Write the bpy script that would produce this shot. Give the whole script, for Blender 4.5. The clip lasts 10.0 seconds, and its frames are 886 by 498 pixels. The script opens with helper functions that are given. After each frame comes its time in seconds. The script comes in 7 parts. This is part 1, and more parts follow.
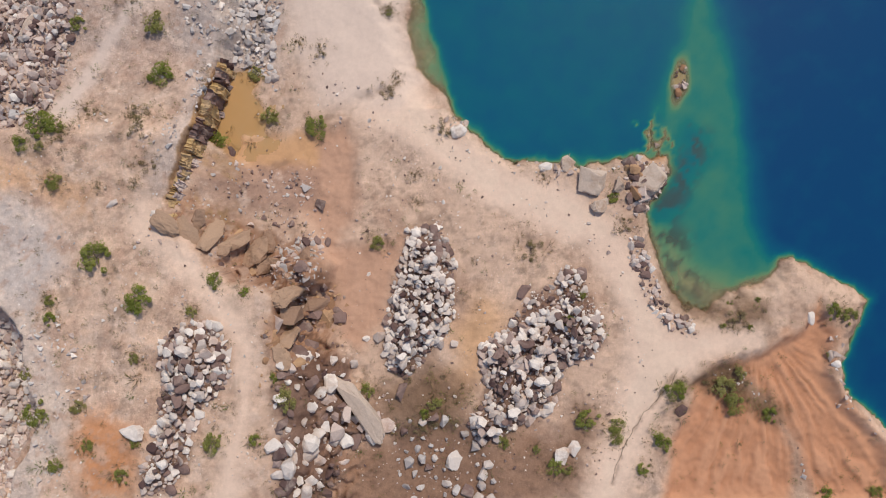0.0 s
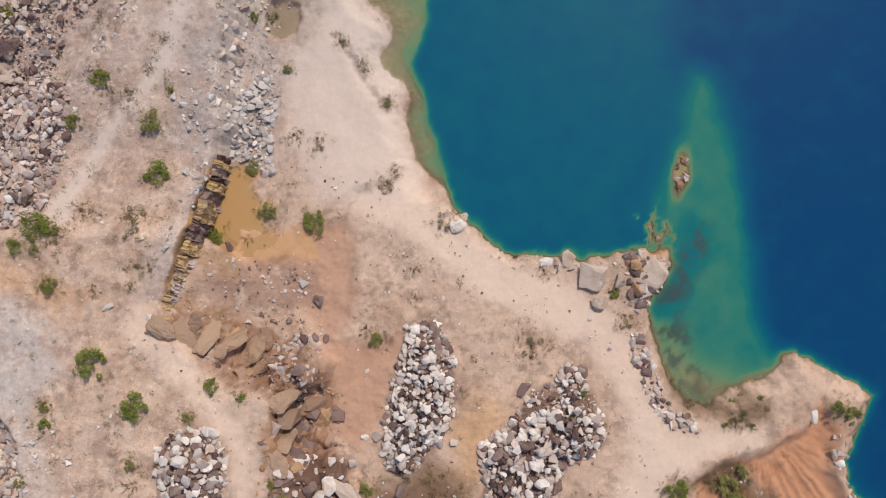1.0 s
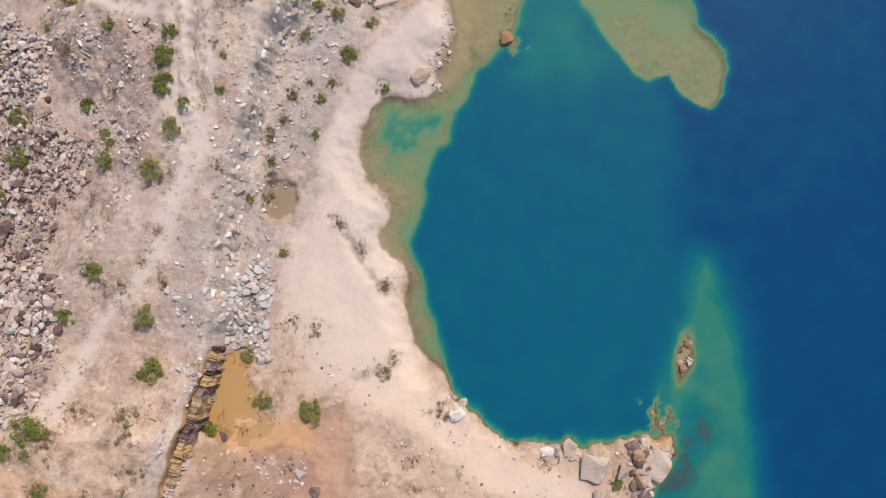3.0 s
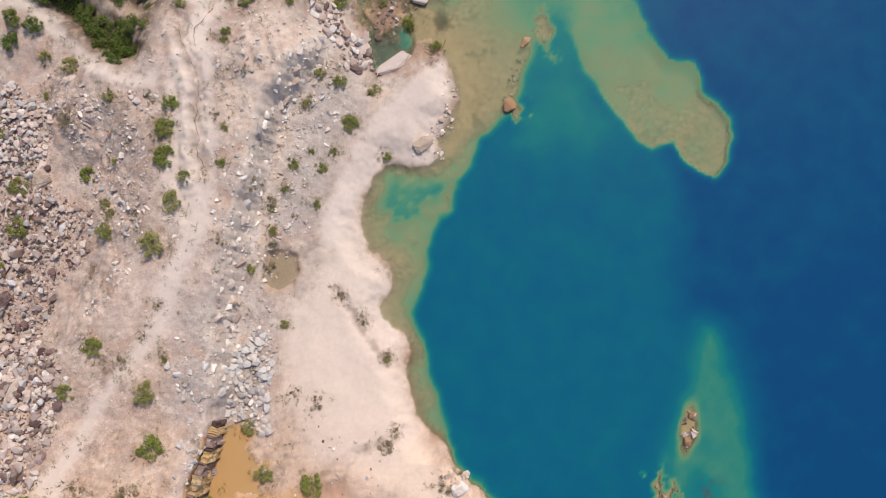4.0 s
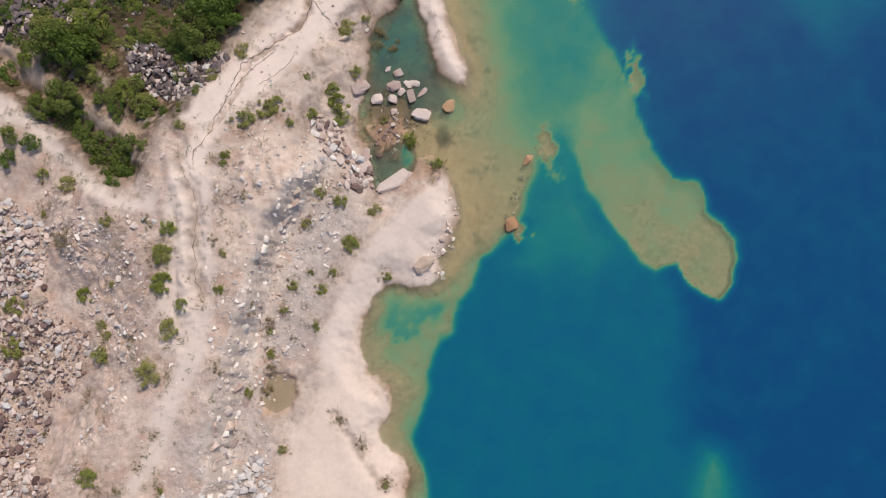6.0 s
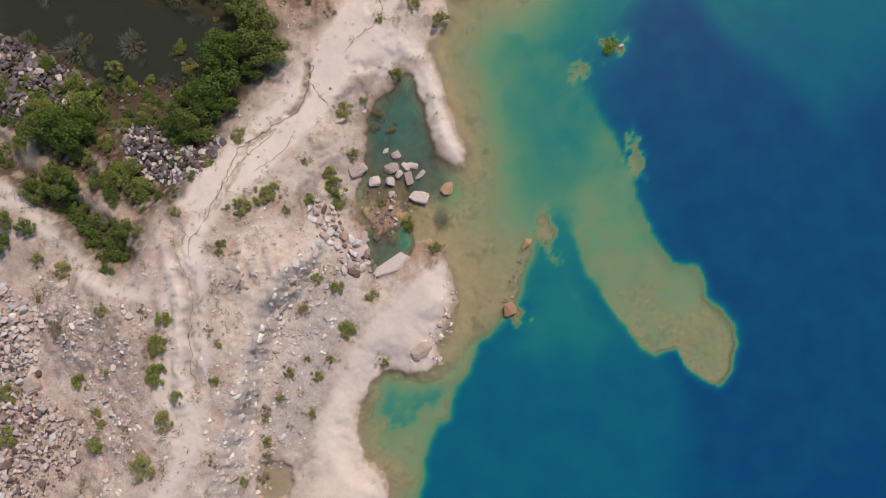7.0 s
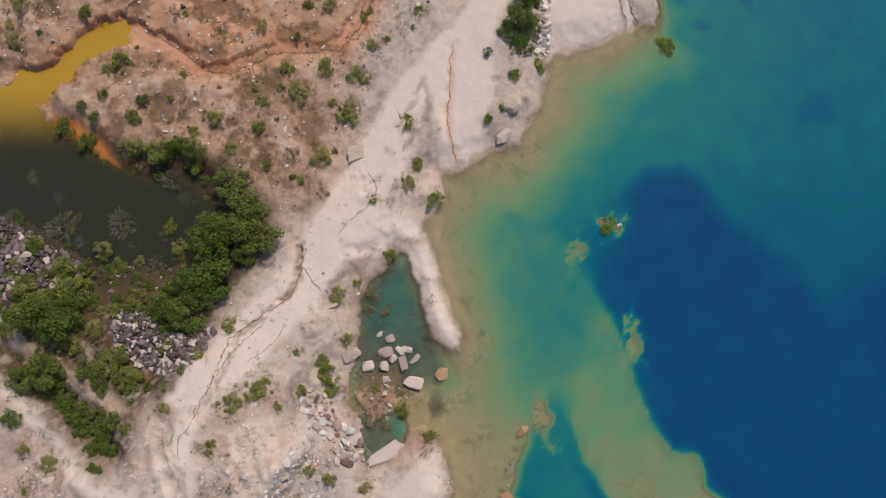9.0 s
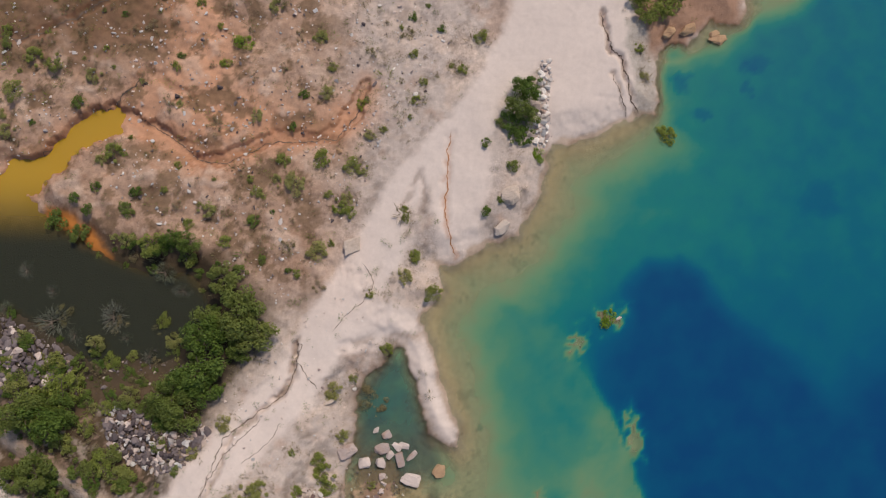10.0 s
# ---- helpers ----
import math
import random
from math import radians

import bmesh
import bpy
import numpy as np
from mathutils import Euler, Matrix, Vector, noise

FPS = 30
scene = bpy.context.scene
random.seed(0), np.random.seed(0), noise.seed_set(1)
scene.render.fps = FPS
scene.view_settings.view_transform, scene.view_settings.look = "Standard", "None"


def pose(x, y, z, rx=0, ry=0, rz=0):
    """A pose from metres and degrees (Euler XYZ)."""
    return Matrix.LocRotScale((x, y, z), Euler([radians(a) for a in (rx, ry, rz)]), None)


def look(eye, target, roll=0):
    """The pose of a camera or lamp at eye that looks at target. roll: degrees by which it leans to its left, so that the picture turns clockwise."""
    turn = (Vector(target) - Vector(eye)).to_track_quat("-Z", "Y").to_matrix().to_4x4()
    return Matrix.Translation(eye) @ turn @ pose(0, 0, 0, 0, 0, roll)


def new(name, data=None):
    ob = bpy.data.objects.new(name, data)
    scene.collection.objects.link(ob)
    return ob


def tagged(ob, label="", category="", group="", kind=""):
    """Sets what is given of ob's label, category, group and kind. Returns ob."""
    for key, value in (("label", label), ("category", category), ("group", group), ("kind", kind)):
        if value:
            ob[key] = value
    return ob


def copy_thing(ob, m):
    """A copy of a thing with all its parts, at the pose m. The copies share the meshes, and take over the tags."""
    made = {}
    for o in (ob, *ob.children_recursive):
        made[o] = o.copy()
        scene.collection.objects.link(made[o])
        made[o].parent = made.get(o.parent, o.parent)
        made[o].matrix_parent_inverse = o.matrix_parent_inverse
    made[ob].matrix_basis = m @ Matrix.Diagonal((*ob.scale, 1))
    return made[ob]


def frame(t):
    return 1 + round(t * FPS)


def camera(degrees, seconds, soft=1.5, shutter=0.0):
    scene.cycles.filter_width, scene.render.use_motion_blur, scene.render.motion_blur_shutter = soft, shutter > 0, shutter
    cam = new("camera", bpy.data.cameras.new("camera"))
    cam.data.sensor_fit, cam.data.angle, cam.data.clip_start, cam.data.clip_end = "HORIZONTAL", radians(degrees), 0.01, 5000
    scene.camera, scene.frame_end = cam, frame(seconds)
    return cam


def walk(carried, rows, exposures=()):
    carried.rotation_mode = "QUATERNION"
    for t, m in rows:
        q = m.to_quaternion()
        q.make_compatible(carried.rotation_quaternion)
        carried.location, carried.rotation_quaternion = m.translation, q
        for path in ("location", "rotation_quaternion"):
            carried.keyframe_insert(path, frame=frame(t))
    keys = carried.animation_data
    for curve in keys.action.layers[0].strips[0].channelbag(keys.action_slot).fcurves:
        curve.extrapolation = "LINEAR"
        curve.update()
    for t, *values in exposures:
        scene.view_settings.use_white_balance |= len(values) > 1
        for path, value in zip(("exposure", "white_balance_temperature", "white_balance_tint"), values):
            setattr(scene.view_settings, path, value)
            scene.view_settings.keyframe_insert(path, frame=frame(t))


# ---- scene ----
cam = camera(62.0, 10.0, soft=1.1)
METRES, EYE, TILT, LEAN, TURN = 72.4, 65.8, -86.2, 0.0, 0.0
ROWS = [
    (0.0, 0.0, 0.0, 0.0, 0.0, 0.0, -0.0),
    (0.5, 0.0001, 0.0045, 0.0571, -0.01, 0.06, 0.01),
    (1.0, 0.0013, 0.0089, 0.1144, 0.02, 0.14, 0.04),
    (1.5, 0.0012, 0.0123, 0.1681, -0.03, 0.29, 0.05),
    (2.0, 0.0015, 0.0159, 0.222, -0.06, 0.42, 0.05),
    (2.5, 0.0017, 0.0196, 0.2764, -0.07, 0.5, 0.06),
    (3.0, 0.0021, 0.0239, 0.3328, -0.02, 0.61, 0.06),
    (4.5, -0.0002, 0.0321, 0.446, 0.08, 0.8, -0.04),
    (5.0, 0.0001, 0.0339, 0.4737, 0.13, 0.89, -0.17),
    (5.5, 0.0003, 0.0361, 0.514, 0.15, 0.97, -0.29),
    (7.0, 0.0038, 0.0443, 0.6639, 0.21, 1.13, -0.45),
    (7.5, 0.0039, 0.0469, 0.7166, 0.14, 1.24, -0.47),
    (8.0, 0.0039, 0.0497, 0.7736, 0.08, 1.31, -0.49),
    (8.5, 0.0044, 0.0528, 0.8281, 0.05, 1.42, -0.51),
    (9.0, 0.0055, 0.0559, 0.8849, 0.05, 1.55, -0.52),
    (9.5, 0.0055, 0.0583, 0.9399, -0.02, 1.63, -0.54),
    (10.0, 0.0061, 0.0644, 0.9977, -0.04, 1.7, -0.56),
]
EXPOSURES = [(0.0, -0.17), (2.5, 0.04), (4.5, 0.17), (5.5, 0.15), (7.0, -0.07), (8.0, -0.12), (10.0, -0.19)]
walk(cam, [(t, pose(0, 0, EYE, TILT, LEAN, TURN) @ pose(METRES * x, METRES * y, METRES * z, 90 + pitch, roll, yaw)) for t, x, y, z, yaw, pitch, roll in ROWS], EXPOSURES)
# ==== end of walk ====
SKY, SUN, SUN_SIZE = 0.12, 2.8, 8.0
CELL = 0.16

# ---- world and sun: high, slightly hazy sun from the north-east ----
SUN_WAY = Vector((0.30, 0.60, 1.0)).normalized()
world = bpy.data.worlds.new("sky")
scene.world = world
world.use_nodes = True
wt = world.node_tree
sky = wt.nodes.new("ShaderNodeTexSky")
sky.sky_type, sky.sun_disc = "NISHITA", False
sky.sun_elevation, sky.sun_rotation = math.asin(SUN_WAY.z), math.atan2(SUN_WAY.x, SUN_WAY.y)
sky.dust_density = 1.0
wt.links.new(sky.outputs[0], wt.nodes["Background"].inputs[0])
wt.nodes["Background"].inputs[1].default_value = SKY
sun = new("sun", bpy.data.lights.new("sun", "SUN"))
sun.data.energy, sun.data.angle, sun.data.color = SUN, radians(SUN_SIZE), (1.0, 0.905, 0.765)
sun.matrix_world = look(SUN_WAY * 100, (0, 0, 0))


# ---- materials ----
class Nodes:
    """A small wrapper to write node trees in few lines."""

    def __init__(self, name):
        self.mat = bpy.data.materials.new(name)
        self.mat.use_nodes = True
        self.tree = self.mat.node_tree
        self.tree.nodes.clear()

    def add(self, kind, props=None, **sockets):
        n = self.tree.nodes.new("ShaderNode" + kind)
        for k, v in (props or {}).items():
            setattr(n, k, v)
        for k, v in sockets.items():
            self.put(n.inputs[k.replace("_", " ")], v)
        return n

    def put(self, socket, v):
        if isinstance(v, bpy.types.NodeSocket):
            self.tree.links.new(v, socket)
        else:
            socket.default_value = v

    def noise(self, scale, detail=4.0, rough=0.6, vec=None, dist=0.0):
        n = self.add("TexNoise", Scale=scale, Detail=detail, Roughness=rough, Distortion=dist)
        if vec is not None:
            self.put(n.inputs["Vector"], vec)
        return n.outputs["Fac"]

    def remap(self, v, a, b, c, d):
        return self.add("MapRange", Value=v, From_Min=a, From_Max=b, To_Min=c, To_Max=d).outputs[0]

    def mix(self, fac, a, b, how="MIX"):
        n = self.add("Mix", {"data_type": "RGBA", "blend_type": how})
        self.put(n.inputs[0], fac)
        self.put(n.inputs[6], a)
        self.put(n.inputs[7], b)
        return n.outputs[2]

    def maths(self, how, a, b=0.0):
        n = self.add("Math", {"operation": how})
        self.put(n.inputs[0], a)
        self.put(n.inputs[1], b)
        return n.outputs[0]

    def bump(self, height, strength, distance):
        return self.add("Bump", Height=height, Strength=strength, Distance=distance).outputs[0]

    def finish(self, color, rough, normal=None, metal=0.0, spec=0.3):
        b = self.add("BsdfPrincipled", Base_Color=color, Roughness=rough, Metallic=metal)
        b.inputs["Specular IOR Level"].default_value = spec
        if normal is not None:
            self.put(b.inputs["Normal"], normal)
        o = self.add("OutputMaterial")
        self.put(o.inputs[0], b.outputs[0])
        return self.mat


def rgb(r, g, b):
    return (r, g, b, 1.0)


def soil_material():
    """Dusty quarry ground: earth colour with some shade painted in, mottled, gritty and pebbled."""
    n = Nodes("quarry_soil")
    pos = n.add("NewGeometry").outputs["Position"]
    earth = n.add("Attribute", {"attribute_name": "earth"}).outputs["Color"]
    grit = n.add("Attribute", {"attribute_name": "grit"}).outputs["Fac"]
    blotch = n.noise(0.35, 6, 0.65, pos, 0.6)
    even = n.noise(2.6, 8, 0.75, pos)
    keen = n.maths("ADD", 0.12, n.maths("MULTIPLY", grit, 0.85))
    grain = n.maths("ADD", 0.5, n.maths("MULTIPLY", n.maths("SUBTRACT", even, 0.5), keen))
    fine = n.noise(14.0, 4, 0.7, pos)
    warm = n.mix(n.remap(n.maths("ADD", 0.5, n.maths("MULTIPLY", n.maths("SUBTRACT", blotch, 0.5), keen)), 0.36, 0.64, 0.0, 1.0), rgb(0.80, 0.76, 0.74), rgb(1.14, 1.10, 1.06))
    c = n.mix(1.0, earth, warm, "MULTIPLY")
    c = n.mix(1.0, c, n.add("CombineColor", Red=n.remap(grain, 0.3, 0.7, 0.68, 1.22), Green=n.remap(grain, 0.3, 0.7, 0.66, 1.23),
                            Blue=n.remap(grain, 0.3, 0.7, 0.64, 1.24)).outputs[0], "MULTIPLY")
    stones = n.add("TexVoronoi", {"feature": "F1"}, Scale=3.1, Randomness=1.0)
    n.put(stones.inputs["Vector"], pos)
    small = n.add("TexVoronoi", {"feature": "F1"}, Scale=7.0, Randomness=1.0)
    n.put(small.inputs["Vector"], pos)
    pick = n.add("SeparateColor", Color=stones.outputs["Color"])
    lump = n.maths("MULTIPLY", n.remap(stones.outputs["Distance"], 0.16, 0.34, 1.0, 0.0), n.remap(pick.outputs[0], 0.45, 0.55, 0.0, 1.0))
    lump = n.maths("MULTIPLY", lump, grit)
    lump2 = n.maths("MULTIPLY", n.remap(small.outputs["Distance"], 0.12, 0.4, 1.0, 0.0), grit)
    tone = n.mix(1.0, c, n.mix(pick.outputs[1], rgb(0.6, 0.6, 0.62), rgb(1.5, 1.55, 1.6)), "MULTIPLY")
    c = n.mix(n.maths("MULTIPLY", lump, 0.6), c, tone)
    c = n.mix(n.maths("MULTIPLY", lump2, 0.42), c, n.mix(1.0, c, n.mix(small.outputs["Distance"], rgb(1.45, 1.48, 1.5), rgb(0.35, 0.33, 0.32)), "MULTIPLY"))
    h = n.maths("ADD", n.maths("MULTIPLY", grain, 0.5), n.maths("MULTIPLY", fine, 0.15))
    h = n.maths("ADD", h, n.maths("ADD", n.maths("MULTIPLY", lump, 0.6), n.maths("MULTIPLY", lump2, 0.4)))
    return n.finish(c, 0.95, n.bump(h, 0.65, 0.12), spec=0.12)


def stone_material(name, pale, dark, stain):
    """Broken rock, each piece in its own tone, with stained faces and a rough break."""
    n = Nodes(name)
    info = n.add("ObjectInfo")
    isle = n.add("NewGeometry").outputs["Random Per Island"]
    pos = n.add("NewGeometry").outputs["Position"]
    who = n.maths("FRACT", n.maths("ADD", info.outputs["Random"], isle))
    c = n.mix(n.maths("POWER", who, 1.7), pale, dark)
    big = n.noise(0.9, 5, 0.65, pos, 0.5)
    small = n.noise(6.0, 6, 0.7, pos)
    c = n.mix(n.maths("MULTIPLY", n.remap(big, 0.48, 0.68, 0.0, 1.0), n.remap(n.maths("FRACT", n.maths("MULTIPLY", who, 7.31)), 0.2, 1.0, 0.0, 0.9)), c, stain)
    c = n.mix(1.0, c, n.mix(small, rgb(0.72, 0.72, 0.72), rgb(1.18, 1.17, 1.16)), "MULTIPLY")
    return n.finish(c, 0.9, n.bump(small, 0.6, 0.06), spec=0.2)


def wall_material():
    """Quarried ochre rock face with dark seepage streaks and grey crusts."""
    n = Nodes("ochre_wall_stone")
    pos = n.add("NewGeometry").outputs["Position"]
    tall = n.add("VectorMath", {"operation": "MULTIPLY"})
    n.put(tall.inputs[0], pos)
    tall.inputs[1].default_value = (1.3, 1.3, 0.25)
    streak = n.noise(1.3, 6, 0.7, tall.outputs[0], 0.5)
    patch = n.noise(0.8, 5, 0.65, pos, 0.4)
    fine = n.noise(7.0, 6, 0.7, pos)
    who = n.add("ObjectInfo").outputs["Random"]
    c = n.mix(n.remap(patch, 0.35, 0.65, 0.0, 1.0), rgb(0.64, 0.43, 0.19), rgb(0.52, 0.37, 0.24))
    c = n.mix(n.maths("MULTIPLY", n.remap(streak, 0.55, 0.63, 0.0, 1.0), n.remap(who, 0.0, 1.0, 0.3, 1.0)), c, rgb(0.11, 0.07, 0.05))
    c = n.mix(1.0, c, n.mix(fine, rgb(0.66, 0.66, 0.66), rgb(1.25, 1.24, 1.22)), "MULTIPLY")
    return n.finish(c, 0.9, n.bump(n.maths("ADD", fine, streak), 0.8, 0.12), spec=0.15)


def leaf_material(name, a, b, dry):
    n = Nodes(name)
    info = n.add("ObjectInfo").outputs["Random"]
    isle = n.add("NewGeometry").outputs["Random Per Island"]
    pos = n.add("NewGeometry").outputs["Position"]
    lump = n.remap(n.noise(1.6, 3, 0.6, pos), 0.4, 0.62, 0.0, 1.0)
    c = n.mix(n.maths("ADD", n.maths("MULTIPLY", isle, 0.55), n.maths("MULTIPLY", lump, 0.45)), a, b)
    c = n.mix(n.maths("MULTIPLY", n.maths("POWER", info, 1.5), 0.75), c, dry)
    bs = n.add("BsdfPrincipled", Base_Color=c, Roughness=0.6)
    bs.inputs["Specular IOR Level"].default_value = 0.25
    tr = n.add("BsdfTranslucent", Color=c)
    m = n.add("MixShader")
    m.inputs[0].default_value = 0.38
    n.put(m.inputs[1], bs.outputs[0])
    n.put(m.inputs[2], tr.outputs[0])
    n.put(n.add("OutputMaterial").inputs[0], m.outputs[0])
    return n.mat


def bark_material(name, a, b):
    n = Nodes(name)
    v = n.noise(9.0, 5, 0.7)
    return n.finish(n.mix(v, a, b), 0.9, n.bump(v, 0.5, 0.03), spec=0.1)


def water_material(name, stops, reach, murk, gloss_rough=0.03, mud=None):
    """Water whose own colour takes over from the bed with depth. stops: (depth, colour); reach: depth at which little of the bed is left."""
    n = Nodes(name)
    pos = n.add("NewGeometry").outputs["Position"]
    deep = n.add("Attribute", {"attribute_name": "depth"}).outputs["Fac"]
    cloud = n.noise(0.07, 5, 0.55, pos, 0.8)
    patch = n.noise(0.45, 4, 0.6, pos, 0.4)
    deep = n.maths("MULTIPLY", deep, n.remap(cloud, 0.3, 0.7, 0.98, 1.02))
    deep = n.maths("MULTIPLY", deep, n.remap(patch, 0.3, 0.7, 0.98, 1.02))
    ramp = n.add("ValToRGB", Fac=n.maths("DIVIDE", deep, stops[-1][0]))
    while len(ramp.color_ramp.elements) < len(stops):
        ramp.color_ramp.elements.new(0.5)
    for e, (d, c) in zip(ramp.color_ramp.elements, stops):
        e.position, e.color = d / stops[-1][0], c
    hue = ramp.outputs[0]
    if mud is not None:
        silt = n.add("Attribute", {"attribute_name": "silt"}).outputs["Fac"]
        hue = n.mix(silt, hue, mud)
    veil = n.maths("SUBTRACT", 1.0, n.maths("POWER", 2.718, n.maths("DIVIDE", deep, -reach)))
    veil = n.maths("MAXIMUM", veil, murk)
    body = n.add("BsdfDiffuse", Color=hue)
    clear = n.add("BsdfTransparent", Color=rgb(0.86, 0.94, 0.90))
    m = n.add("MixShader")
    n.put(m.inputs[0], veil)
    n.put(m.inputs[1], clear.outputs[0])
    n.put(m.inputs[2], body.outputs[0])
    wave = n.bump(n.noise(1.6, 3, 0.5, pos), 0.02, 0.02)
    gloss = n.add("BsdfGlossy", Roughness=gloss_rough, Normal=wave)
    fres = n.add("Fresnel", IOR=1.33)
    out = n.add("MixShader")
    n.put(out.inputs[0], fres.outputs[0])
    n.put(out.inputs[1], m.outputs[0])
    n.put(out.inputs[2], gloss.outputs[0])
    n.put(n.add("OutputMaterial").inputs[0], out.outputs[0])
    return n.mat


SOIL = soil_material()
ROCK_WHITE = stone_material("pale_stone", rgb(0.90, 0.81, 0.74), rgb(0.52, 0.43, 0.39), rgb(0.50, 0.33, 0.24))
ROCK_GREY = stone_material("grey_stone", rgb(0.66, 0.61, 0.585), rgb(0.38, 0.33, 0.32), rgb(0.46, 0.36, 0.30))
ROCK_PINK = stone_material("pinkish_stone", rgb(0.72, 0.585, 0.52), rgb(0.40, 0.295, 0.265), rgb(0.42, 0.25, 0.17))
ROCK_TAN = stone_material("tan_stone", rgb(0.64, 0.515, 0.43), rgb(0.46, 0.34, 0.265), rgb(0.36, 0.22, 0.14))
# grey-purple stone, coloured darker still for the tree shade at the pond
ROCK_DIM = stone_material("dark_grey_shaded_stone", rgb(0.235, 0.185, 0.18), rgb(0.075, 0.055, 0.058), rgb(0.17, 0.12, 0.095))
ROCK_OCHRE = stone_material("ochre_stone", rgb(0.54, 0.34, 0.20), rgb(0.34, 0.18, 0.10), rgb(0.22, 0.12, 0.075))
ROCK_BROWN = stone_material("brown_stone", rgb(0.28, 0.185, 0.16), rgb(0.11, 0.065, 0.062), rgb(0.52, 0.42, 0.36))
ROCK_BLUFF = stone_material("bluff_stone", rgb(0.48, 0.32, 0.22), rgb(0.34, 0.215, 0.15), rgb(0.14, 0.085, 0.06))
ROCK_WALL = wall_material()
LEAF_GREEN = leaf_material("leaf_green", rgb(0.155, 0.192, 0.034), rgb(0.36, 0.39, 0.082), rgb(0.41, 0.36, 0.15))
LEAF_DARK = leaf_material("leaf_dark", rgb(0.062, 0.112, 0.02), rgb(0.20, 0.275, 0.048), rgb(0.27, 0.28, 0.08))
LEAF_LIME = leaf_material("leaf_lime", rgb(0.17, 0.27, 0.02), rgb(0.29, 0.38, 0.05), rgb(0.33, 0.33, 0.07))
LEAF_DRY = leaf_material("leaf_dry", rgb(0.24, 0.17, 0.10), rgb(0.36, 0.29, 0.16), rgb(0.22, 0.20, 0.08))
# dark colour of the strips that paint the shade inside cracks
SPLIT_SHADE = bark_material("dark_crack_shade", rgb(0.10, 0.07, 0.055), rgb(0.22, 0.16, 0.125))
RUST_EARTH = bark_material("rusty_crack_earth", rgb(0.36, 0.15, 0.06), rgb(0.50, 0.25, 0.13))
LEAF_GREY = leaf_material("bare_twig_grey", rgb(0.20, 0.19, 0.15), rgb(0.34, 0.33, 0.27), rgb(0.22, 0.24, 0.15))
BARK = bark_material("bark", rgb(0.10, 0.07, 0.05), rgb(0.24, 0.19, 0.15))
LAKE_WATER = water_material("lake_water", [(0.0, rgb(0.42, 0.36, 0.21)), (0.9, rgb(0.24, 0.34, 0.18)), (1.35, rgb(0.145, 0.325, 0.175)), (1.9, rgb(0.06, 0.255, 0.165)),
                                           (2.7, rgb(0.011, 0.185, 0.170)), (4.2, rgb(0.004, 0.120, 0.172)), (6.0, rgb(0.003, 0.090, 0.172)),
                                           (11.0, rgb(0.003, 0.054, 0.153))], 1.1, 0.12, 0.03, rgb(0.055, 0.088, 0.088))
POND_WATER = water_material("pond_water", [(0.0, rgb(0.05, 0.042, 0.024)), (0.5, rgb(0.030, 0.043, 0.028)), (1.0, rgb(0.020, 0.039, 0.038)), (2.0, rgb(0.017, 0.035, 0.044))], 0.28, 0.7, 0.03,
                            rgb(0.58, 0.34, 0.03))
PUDDLE_WATER = water_material("puddle_water", [(0.0, rgb(0.82, 0.50, 0.24)), (0.3, rgb(0.78, 0.44, 0.15)), (1.0, rgb(0.66, 0.35, 0.09))], 0.2, 0.4, 0.4)
BROWN_WATER = water_material("brown_puddle_water", [(0.0, rgb(0.56, 0.41, 0.29)), (0.3, rgb(0.44, 0.31, 0.20)), (1.0, rgb(0.36, 0.24, 0.15))], 0.2, 0.3, 0.4)


# ---- plan of the place, in metres ----
# lake shore, from the south-east corner northwards
SHORE_SOUTH = [(39, -11.4), (37.7, -10.1), (36.2, -8.8), (35.4, -7.6), (35.3, -6.1), (35.9, -4.1), (37, -2.1), 
    (37.8, -0.1), (36.8, 0.6), (35.6, 1.4), (34.1, 2.2), (32.6, 2.9), (31.1, 3.6), (30.3, 3.3), (29.7, 2.3), 
    (28.5, 1.4), (26.5, 0.8), (24.4, -0.2), (23.4, -1), (21.7, -0.9), (20.4, 0.6), (19.4, 2.9), (18.8, 4.4), 
    (18.4, 6.2), (18.1, 7.5), (18.6, 8.7), (19.7, 10), (20.5, 11.5), (20.1, 12.7), (18.7, 12.6), (17.6, 12.9), 
    (16.4, 12.5), (14.8, 12.2), (13.5, 12.1), (12.5, 11.7)]
SHORE_WEST = [(11.9, 12.1), (11.2, 12.7), (10.5, 12.1), (9.2, 12.2), (7.9, 12.3), (6.7, 12.2), (5.4, 12.7), 
    (4.3, 13.4), (3.4, 14.1), (2.6, 15.1), (1.4, 16), (0.6, 17), (0.3, 18.3), (-0.7, 19.1), (-1.7, 19.9), (-2.3, 21), 
    (-2.9, 23), (-3.3, 25.1), (-3, 27.1), (-3.4, 28.1), (-4.6, 28.5), (-5.5, 29.4), (-5.5, 30.7), (-4.7, 31.7), 
    (-4.4, 32.7), (-4.8, 34.2), (-5.9, 35), (-6.6, 35.3), (-7.2, 36.9), (-7.6, 38.2), (-7.2, 40), (-6.4, 41.6), 
    (-5.4, 42.9), (-4.6, 43.3), (-3.1, 42.9), (-1.5, 43), (-0.7, 43.7), (-0.5, 44.7)]
